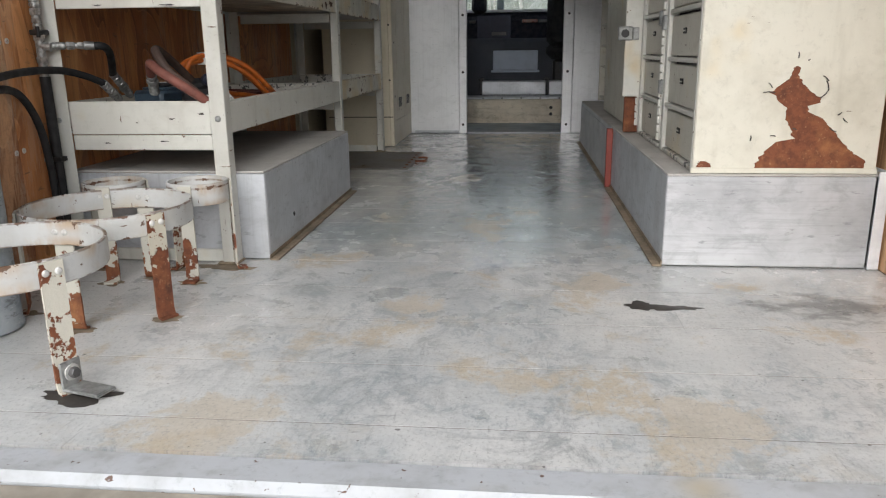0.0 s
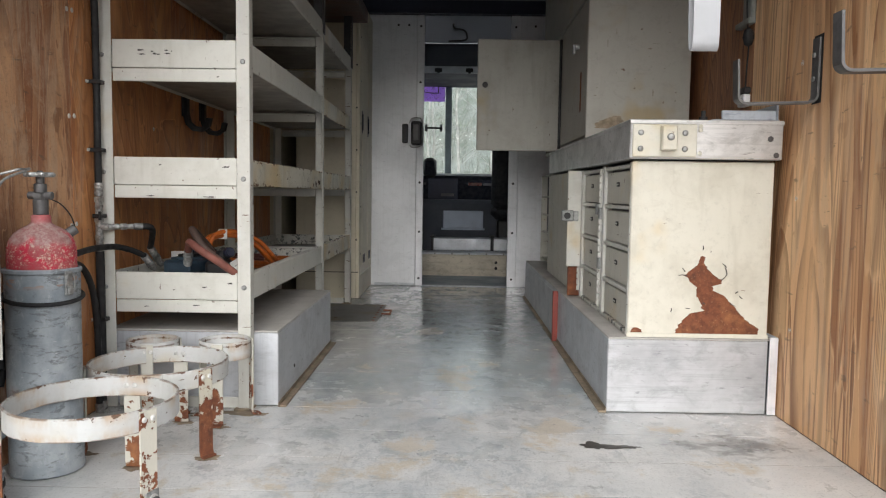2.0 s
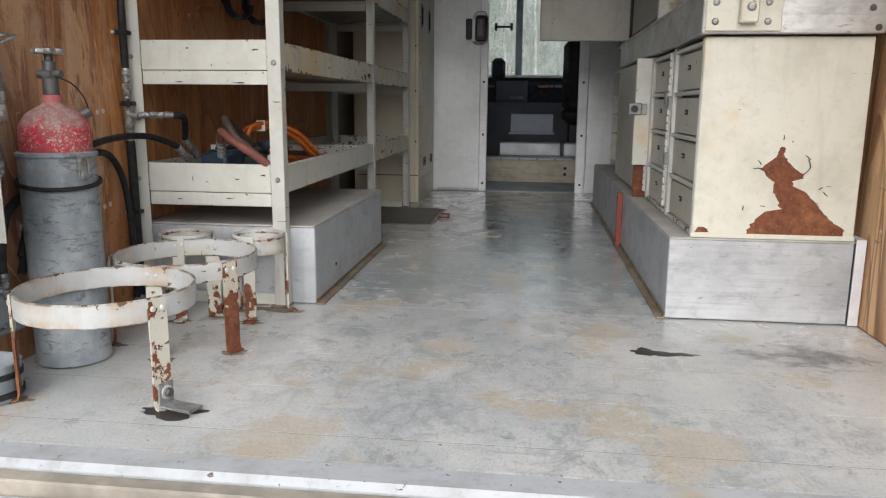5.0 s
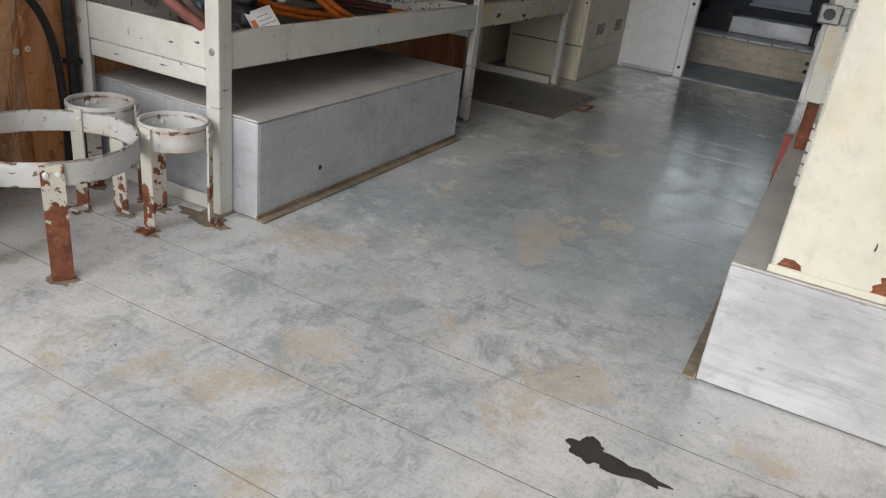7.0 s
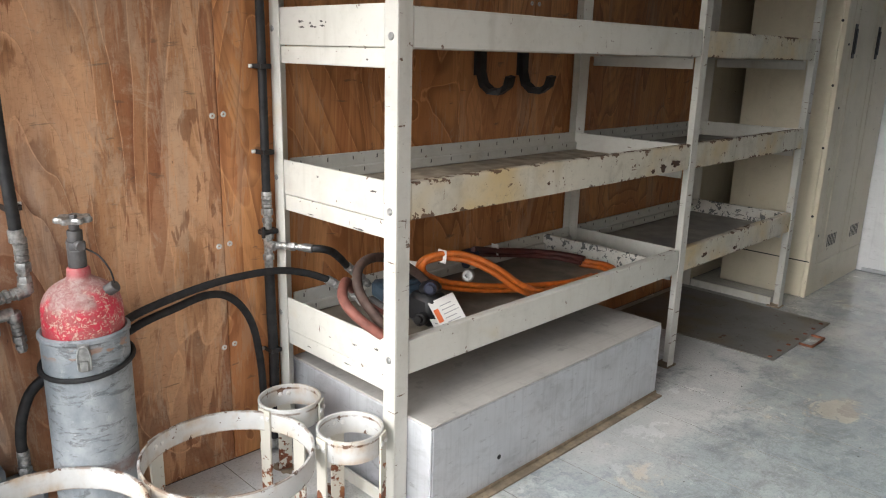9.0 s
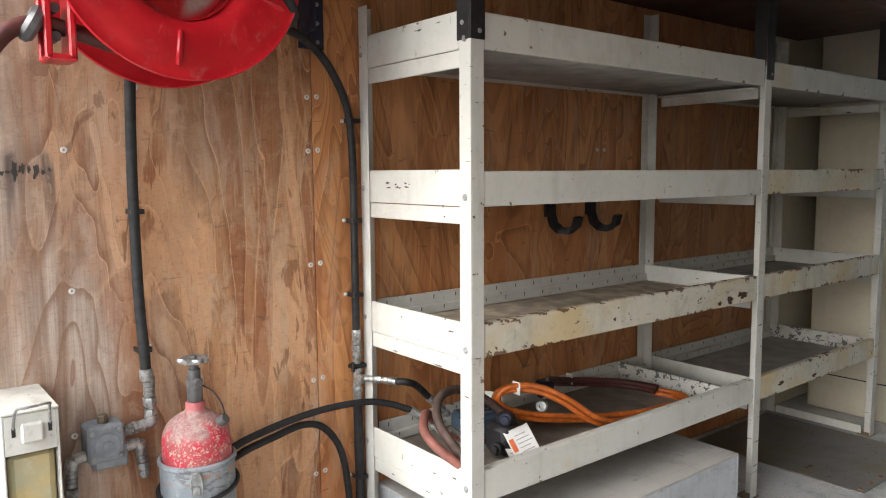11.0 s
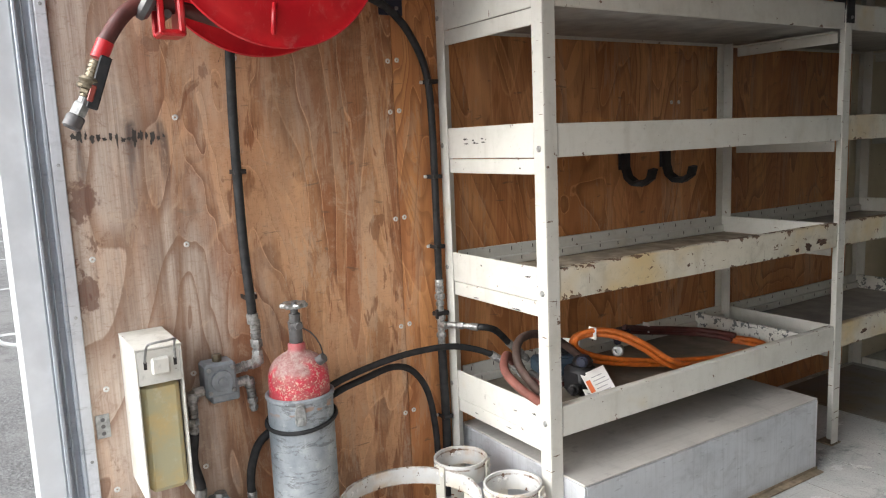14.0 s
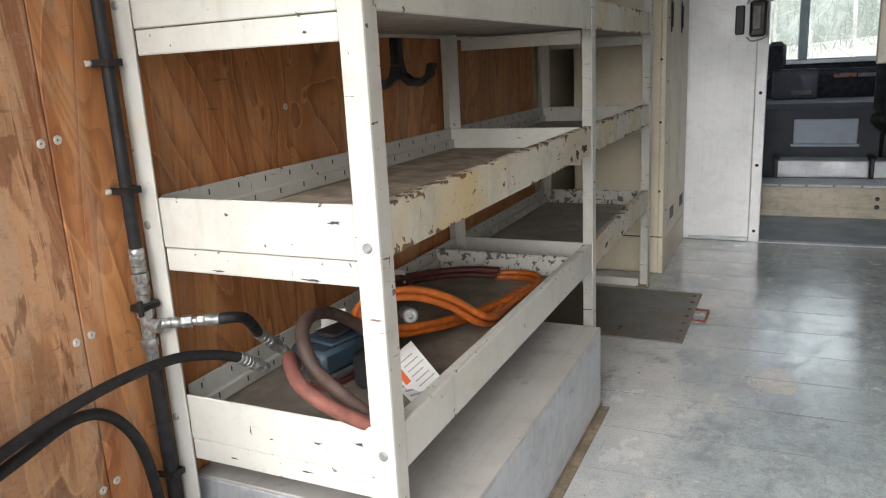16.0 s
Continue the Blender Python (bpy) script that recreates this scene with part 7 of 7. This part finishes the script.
part("hose_clip", join(box((-1.238, 2.735, 0.428), (-1.185, 2.795, 0.474), 0.010), rod((-1.20, 2.74, 0.45), (-1.165, 2.70, 0.446), 0.014)), "dark_blue", oh, "dark plastic connector")
for p in ((-1.236, 2.915, 0.440), (-1.000, 2.421, 0.552)):
    part("cable_tie", box((p[0] - 0.011, p[1] - 0.002, p[2] - 0.012), (p[0] + 0.021, p[1] + 0.002, p[2] + 0.026), 0.002), "paper", oh)
rh = tagged(part("red_hose", tube([(-1.020, 2.130, 0.520), (-1.005, 2.100, 0.548), (-0.988, 2.078, 0.546), (-0.958, 2.052, 0.532), (-0.925, 2.046, 0.512), (-0.885, 2.062, 0.482), (-0.852, 2.096, 0.448), (-0.832, 2.135, 0.412), (-0.835, 2.19, 0.398)], 0.0125, 12, 8), "red_hose", soft=True), "faded red rubber hose bent over the end of the tray", "hose")
part("upper_loop", tube([(-1.005, 2.40, 0.470), (-1.030, 2.345, 0.525), (-1.042, 2.285, 0.564), (-1.034, 2.215, 0.584), (-1.011, 2.152, 0.583), (-0.984, 2.116, 0.562), (-0.953, 2.103, 0.526), (-0.902, 2.108, 0.484), (-0.862, 2.130, 0.440), (-0.845, 2.17, 0.405), (-0.85, 2.22, 0.398)], 0.0125, 12, 8), "brown_hose", rh, "grimy brown length of the hose", True)
part("hose_fitting", fitting((-1.040, 2.180, 0.470), (-1.018, 2.126, 0.524), 0.014), "steel", rh, "greasy zinc hose coupling", True)
tool = thing("hydraulic_tool", (-1.06, 2.385, TZ), "grey-blue hydraulic hand tool with a dark red base", "tool")
tool_at = pose(-1.110, 2.390, TZ + 0.001, 0, 0, -14)
part("tool_base", moved(box((-0.056, -0.085, 0.0), (0.056, 0.085, 0.016), 0.004), tool_at), "maroon", tool, "dark red base")
part("tool_collar", moved(box((-0.058, -0.087, 0.0165), (0.058, 0.087, 0.032), 0.004), tool_at), "hook_steel", tool, "grey metal band")
part("tool_body", moved(join(box((-0.055, -0.084, 0.0325), (0.055, 0.084, 0.085), 0.010), box((-0.046, -0.05, 0.084), (0.046, 0.07, 0.093), 0.004)), tool_at), "blue_plastic", tool, soft=True)
part("tool_grip", moved(box((-0.030, -0.03, 0.0935), (0.030, 0.07, 0.103), 0.005), tool_at), "black_rubber", tool, "black rubber grip", True)
part("tool_head", join(box((-1.035, 2.325, TZ + 0.001), (-0.945, 2.405, 0.470), 0.014), box((-1.010, 2.335, 0.462), (-0.952, 2.395, 0.502), 0.016)), "black_plastic", tool, "black plastic head", True)
part("tool_knob", join(rod((-0.955, 2.345, 0.498), (-0.938, 2.322, 0.500), 0.018), rod((-0.938, 2.322, 0.500), (-0.932, 2.314, 0.501), 0.012)), "dark_blue", tool, "dark blue knurled knob", True)
part("tool_knob", join(rod((-0.965, 2.325, 0.41), (-0.955, 2.300, 0.415), 0.018), rod((-0.955, 2.300, 0.415), (-0.952, 2.290, 0.416), 0.012)), "black_steel", tool, "black knurled knob", True)
tag = thing("paper_tag", (-0.90, 2.42, TZ), "white printed warning tag with an orange band", "tag")
tag_u, tag_v = Vector((0.041, 0.063, 0)).normalized(), Vector((-0.055, 0.013, 0.075)).normalized()
tag_v = (tag_v - tag_u * tag_v.dot(tag_u)).normalized()
tp = Matrix.Translation((-0.876, 2.366, 0.390)) @ Matrix((tag_u, tag_v, tag_u.cross(tag_v))).transposed().to_4x4() @ Matrix.Rotation(math.radians(22), 4, "Z")
part("tag_sheet", moved(box((-0.038, 0.0, -0.0006), (0.038, 0.100, 0.0006), 0), tp), "paper", tag)
part("tag_band", moved(box((-0.034, 0.038, 0.0007), (-0.020, 0.076, 0.0012), 0), tp), "tag_orange", tag)
for k in range(6):
    part("tag_line", moved(box((-0.013, 0.018 + 0.012 * k, 0.0007), (0.033 - 0.006 * (k % 3), 0.0205 + 0.012 * k, 0.0011), 0), tp), "tag_grey", tag)
tag2 = thing("paper_tag", (-0.87, 2.33, TZ), "small curled white paper tag in the tray", "tag")
part("tag_sheet", moved(box((-0.035, 0.0, -0.0006), (0.035, 0.06, 0.0006), 0), pose(-0.875, 2.335, 0.386, 25, 10, 75)), "paper", tag2)
for k in range(3):
    part("tag_line", moved(box((-0.026, 0.012 + 0.014 * k, 0.0007), (0.026, 0.017 + 0.014 * k, 0.0011), 0), pose(-0.875, 2.335, 0.386, 25, 10, 75)), "tag_grey", tag2)
paper = tagged(part("paper_slip", moved(box((-0.03, 0, -0.0006), (0.03, 0.055, 0.0006), 0), pose(-1.185, 2.50, 0.432, 80, 0, 25)), "paper"), "small pale paper slip against the plywood", "paper")

# ---- hooks, strap and cord on the other side ----
def j_hook(y, z, label):
    h = thing("flat_bar_hook", (RIGHT, y, z), label, "hook", "flat-bar hooks on the plywood")
    x = RIGHT
    reach, bend = 0.238, 0.022
    outer = [(x - 0.006, y, z + 0.19), (x - 0.006, y, z + bend)]
    outer += [(x - 0.006 - bend * (1 - math.cos(a)), y, z + bend - bend * math.sin(a)) for a in (0.3, 0.6, 0.9, 1.2)]
    outer += [(x - 0.006 - bend, y, z), (x - reach + bend, y, z - 0.006)]
    outer += [(x - reach + bend - bend * math.sin(a), y, z - 0.006 + bend * (1 - math.cos(a))) for a in (0.3, 0.6, 0.9, 1.2)]
    outer += [(x - reach, y, z + bend - 0.006), (x - reach - 0.004, y, z + 0.112), (x - reach - 0.004, y, z + 0.122)]
    part("hook_bar", band(outer, 0.040, 0.007, (0, 1, 0)), "hook_steel", h)
    for dz in (0.07, 0.14):
        part("hook_bolt", hexnut((x - 0.011, y, z + dz), (-1, 0, 0), 0.008, 0.006), "steel", h)
    part("wall_pad", box((x - 0.0012, y - 0.028, z - 0.002), (x - 0.0002, y + 0.028, z + 0.20), 0), "black_rubber", h)
    return h


j_hook(1.950, 1.005, "grey flat-bar J hook above the counter")
j_hook(1.36, 1.006, "grey flat-bar J hook near the tail opening")
pull = thing("pull_strap", (0.462, 1.55, 1.078), "white webbing pull strap hanging in a loop", "strap")
part("strap_front", band([(0.460, 1.535, 1.893), (0.461, 1.533, 1.5), (0.461, 1.534, 1.30), (0.462, 1.536, 1.20), (0.462, 1.535, 1.115), (0.462, 1.537, 1.095), (0.463, 1.543, 1.083), (0.463, 1.552, 1.078), (0.463, 1.561, 1.081), (0.463, 1.568, 1.090), (0.462, 1.571, 1.11), (0.458, 1.572, 1.3), (0.456, 1.575, 1.893)], 0.064, 0.003, (1, 0, 0)), "webbing", pull, soft=True)
cord = thing("hanging_cord", (0.93, 2.54, 1.1), "black cord with grey clips on the plywood", "cord")
part("cord", tube([(0.921, 2.47, TOP - 0.01), (0.916, 2.462, 1.60), (0.908, 2.455, 1.44), (0.912, 2.450, 1.34), (0.920, 2.455, 1.27), (0.922, 2.470, 1.19), (0.920, 2.472, 1.11)], 0.0028, 8, 5), "black_rubber", cord)
part("clip", join(box((0.912, 2.425, 1.355), (0.932, 2.505, 1.505), 0.005), box((0.904, 2.425, 1.345), (0.932, 2.555, 1.366), 0.004)), "clip_grey", cord, "grey-green metal bracket")
part("cord_knot", lathe([(0, -0.036), (0.014, -0.026), (0.021, 0.0), (0.016, 0.024), (0, 0.036)], Matrix.Translation((0.915, 2.448, 1.300)), 12), "black_rubber", cord, soft=True)
part("plug_cap", box((0.905, 2.440, 1.098), (0.931, 2.505, 1.122), 0.004), "black_plastic", cord, "black plug cap")
part("plug", box((0.905, 2.442, 1.052), (0.931, 2.503, 1.097), 0.004), "white_panel", cord, "pale plug")

# ---- outside: parking lot, verge, school-like brick building, trees ahead ----
lot = bmesh.new()
profile = [[lot.verts.new((x, y, z)) for y in (-900, 900)] for x, z in ((900, -0.80), (-25, -0.80), (-96, 1.30), (-900, 1.60))]
for a, b in zip(profile, profile[1:]):
    lot.faces.new((a[0], a[1], b[1], b[0]))
bmesh.ops.recalc_face_normals(lot, faces=lot.faces[:])
ground = tagged(part("ground", lot, "asphalt"), "worn grey asphalt parking lot", "ground", kind="structure")
verge = tagged(part("grass_verge", box((-112, -60, 1.0), (-98, 60, 1.45), 0.02), "grass"), "strip of short green grass before the brick building", "grass", kind="structure")
bank = bmesh.new()
rows = [[bank.verts.new((x, y, -0.79 + max(0, y - 12) / 33 * (1.95 + 0.07 * max(-8, min(8, x))))) for x in range(-40, 61, 4)] for y in (11.0, 12.0, 20, 28, 36, 45)]
for a, b in zip(rows, rows[1:]):
    for k in range(len(a) - 1):
        bank.faces.new((a[k], a[k + 1], b[k + 1], b[k]))
woods_floor = tagged(part("forest_ground", bank, "pale_ground"), "pale dry gravel bank rising to the trees", "ground", kind="structure")
building = thing("brick_building", (-114, -10, 1.3), "long low red-brick building with a pale roof edge", "building")
part("wall", box((-126, -70, 1.2), (-112, 4.3, 11.4), 0.02), "brick", building)
part("roof_edge", box((-126.4, -70.4, 11.4), (-111.6, 4.7, 12.0), 0.05), "white_frame", building, "white metal roof edge")
part("corner_pillar", box((-112.05, 3.2, 1.2), (-111.5, 4.2, 11.4), 0.03), "white_frame", building, "white corner trim")
for k, (x, n) in enumerate(((-9.0, 0), (-12.5, 1), (-16.5, 2), (-20.5, 3), (-24.5, 4))):
    tagged(part("parking_line", moved(box((-0.06, -6, -0.799), (0.06, 6, -0.794), 0), pose(x, 0.5, 0, 0, 0, 3 * ((n % 3) - 1))), "line_paint"), "worn white parking line on asphalt", "marking", "parking lines", "structure")
tagged(part("parking_line", moved(box((-20, -0.06, -0.799), (0, 0.06, -0.794), 0), pose(-6, -1.2, 0, 0, 0, 14)), "line_paint"), "worn white parking line on asphalt", "marking", "parking lines", "structure")


def bare_tree(x, y, h, seed):
    """A slim spring tree: tapered trunk, limbs, twigs and sparse small leaves."""
    rnd = random.Random(seed)
    t = thing("tree", (x, y, -0.75), "slim pale spring tree with sparse small leaves", "tree", "trees ahead of the truck")
    trunk, twigs, leaves = [], [], bmesh.new()
    lean = Vector((rnd.uniform(-0.08, 0.08), rnd.uniform(-0.08, 0.08), 1))
    pts = [Vector((x, y, -0.75)) + lean * h * k / 6 + Vector((rnd.uniform(-0.1, 0.1), rnd.uniform(-0.1, 0.1), 0)) * (k > 0) for k in range(7)]
    for k in range(6):
        trunk.append(rod(pts[k], pts[k + 1], 0.085 * (1 - k / 7.5), 8, 0.085 * (1 - (k + 1) / 7.5)))
    for j in range(22):
        f = rnd.uniform(0.12, 0.95)
        p = pts[int(f * 6)].lerp(pts[min(6, int(f * 6) + 1)], f * 6 % 1)
        a = rnd.uniform(0, 6.28)
        n = h * rnd.uniform(0.14, 0.32) * (1.1 - f * 0.6)
        q = p + Vector((math.cos(a), math.sin(a), rnd.uniform(0.3, 0.9))) * n
        twigs.append(rod(p, q, 0.012, 5, 0.004))
        for i in range(4):
            s = p.lerp(q, rnd.uniform(0.3, 1))
            e = s + Vector((rnd.uniform(-1, 1), rnd.uniform(-1, 1), rnd.uniform(-0.2, 0.9))) * n * 0.45
            twigs.append(rod(s, e, 0.005, 4, 0.002))
            for _ in range(7):
                c = s.lerp(e, rnd.random()) + Vector((rnd.gauss(0, 0.10), rnd.gauss(0, 0.10), rnd.gauss(0, 0.10)))
                u = Vector((rnd.gauss(0, 1), rnd.gauss(0, 1), rnd.gauss(0, 1))).normalized() * rnd.uniform(0.014, 0.030)
                v = u.orthogonal().normalized() * u.length * 0.6
                leaves.faces.new([leaves.verts.new(c + w) for w in (u, v, -u, -v)])
    part("trunk", join(*trunk), "bark", t)
    part("limbs", join(*twigs), "bark", t)
    part("crown", leaves, "leaf", t)
    return t


rng = random.Random(11)
for k in range(16):
    bare_tree(-7.5 + k * 1.0 + rng.uniform(-0.4, 0.4), rng.uniform(25, 36), rng.uniform(7, 11), 100 + k)
brush = bmesh.new()
for _ in range(14000):
    h = rng.random() ** 1.6
    c = Vector((rng.uniform(-25, 30), rng.uniform(37, 45), 0.2 + 10.0 * h))
    u = Vector((rng.gauss(0, 0.3), rng.gauss(0, 0.3), 1)).normalized() * rng.uniform(0.15, 0.7)
    v = u.orthogonal().normalized() * rng.uniform(0.008, 0.022)
    brush.faces.new([brush.verts.new(c + w) for w in (u, v, -u, -v)])
slope = bmesh.new()
crest = [[slope.verts.new((x, y, z + (1.2 * noise.noise((x * 0.13, y * 0.2, 2.0)) if z > 1 else 0.0))) for x in range(-60, 66, 3)] for y, z in ((44, 0.3), (48, 3.0), (54, 8.0), (62, 13.0), (72, 17.0), (90, 19.0))]
for a, b in zip(crest, crest[1:]):
    for k in range(len(a) - 1):
        slope.faces.new((a[k], a[k + 1], b[k + 1], b[k]))
tagged(part("wooded_slope", slope, "hillside"), "hazy wooded slope rising behind the trees", "hillside", kind="structure")
tagged(part("far_brush", brush, "far_wood"), "dense bare grey-green brush behind the trees", "bushes", kind="stuff")

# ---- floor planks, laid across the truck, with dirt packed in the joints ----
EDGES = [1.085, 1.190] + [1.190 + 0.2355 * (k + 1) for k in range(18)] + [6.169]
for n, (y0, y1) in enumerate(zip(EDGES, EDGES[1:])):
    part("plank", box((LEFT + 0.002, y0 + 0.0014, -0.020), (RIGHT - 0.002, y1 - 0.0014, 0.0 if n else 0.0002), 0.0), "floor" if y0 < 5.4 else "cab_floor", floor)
for n, y in enumerate(EDGES[1:-1]):
    part("joint", box((LEFT + 0.003, y - 0.0013, -0.019), (RIGHT - 0.003, y + 0.0013, -0.0004), 0.0), "joint_dark" if n % 3 != 1 else "joint_tan", floor)
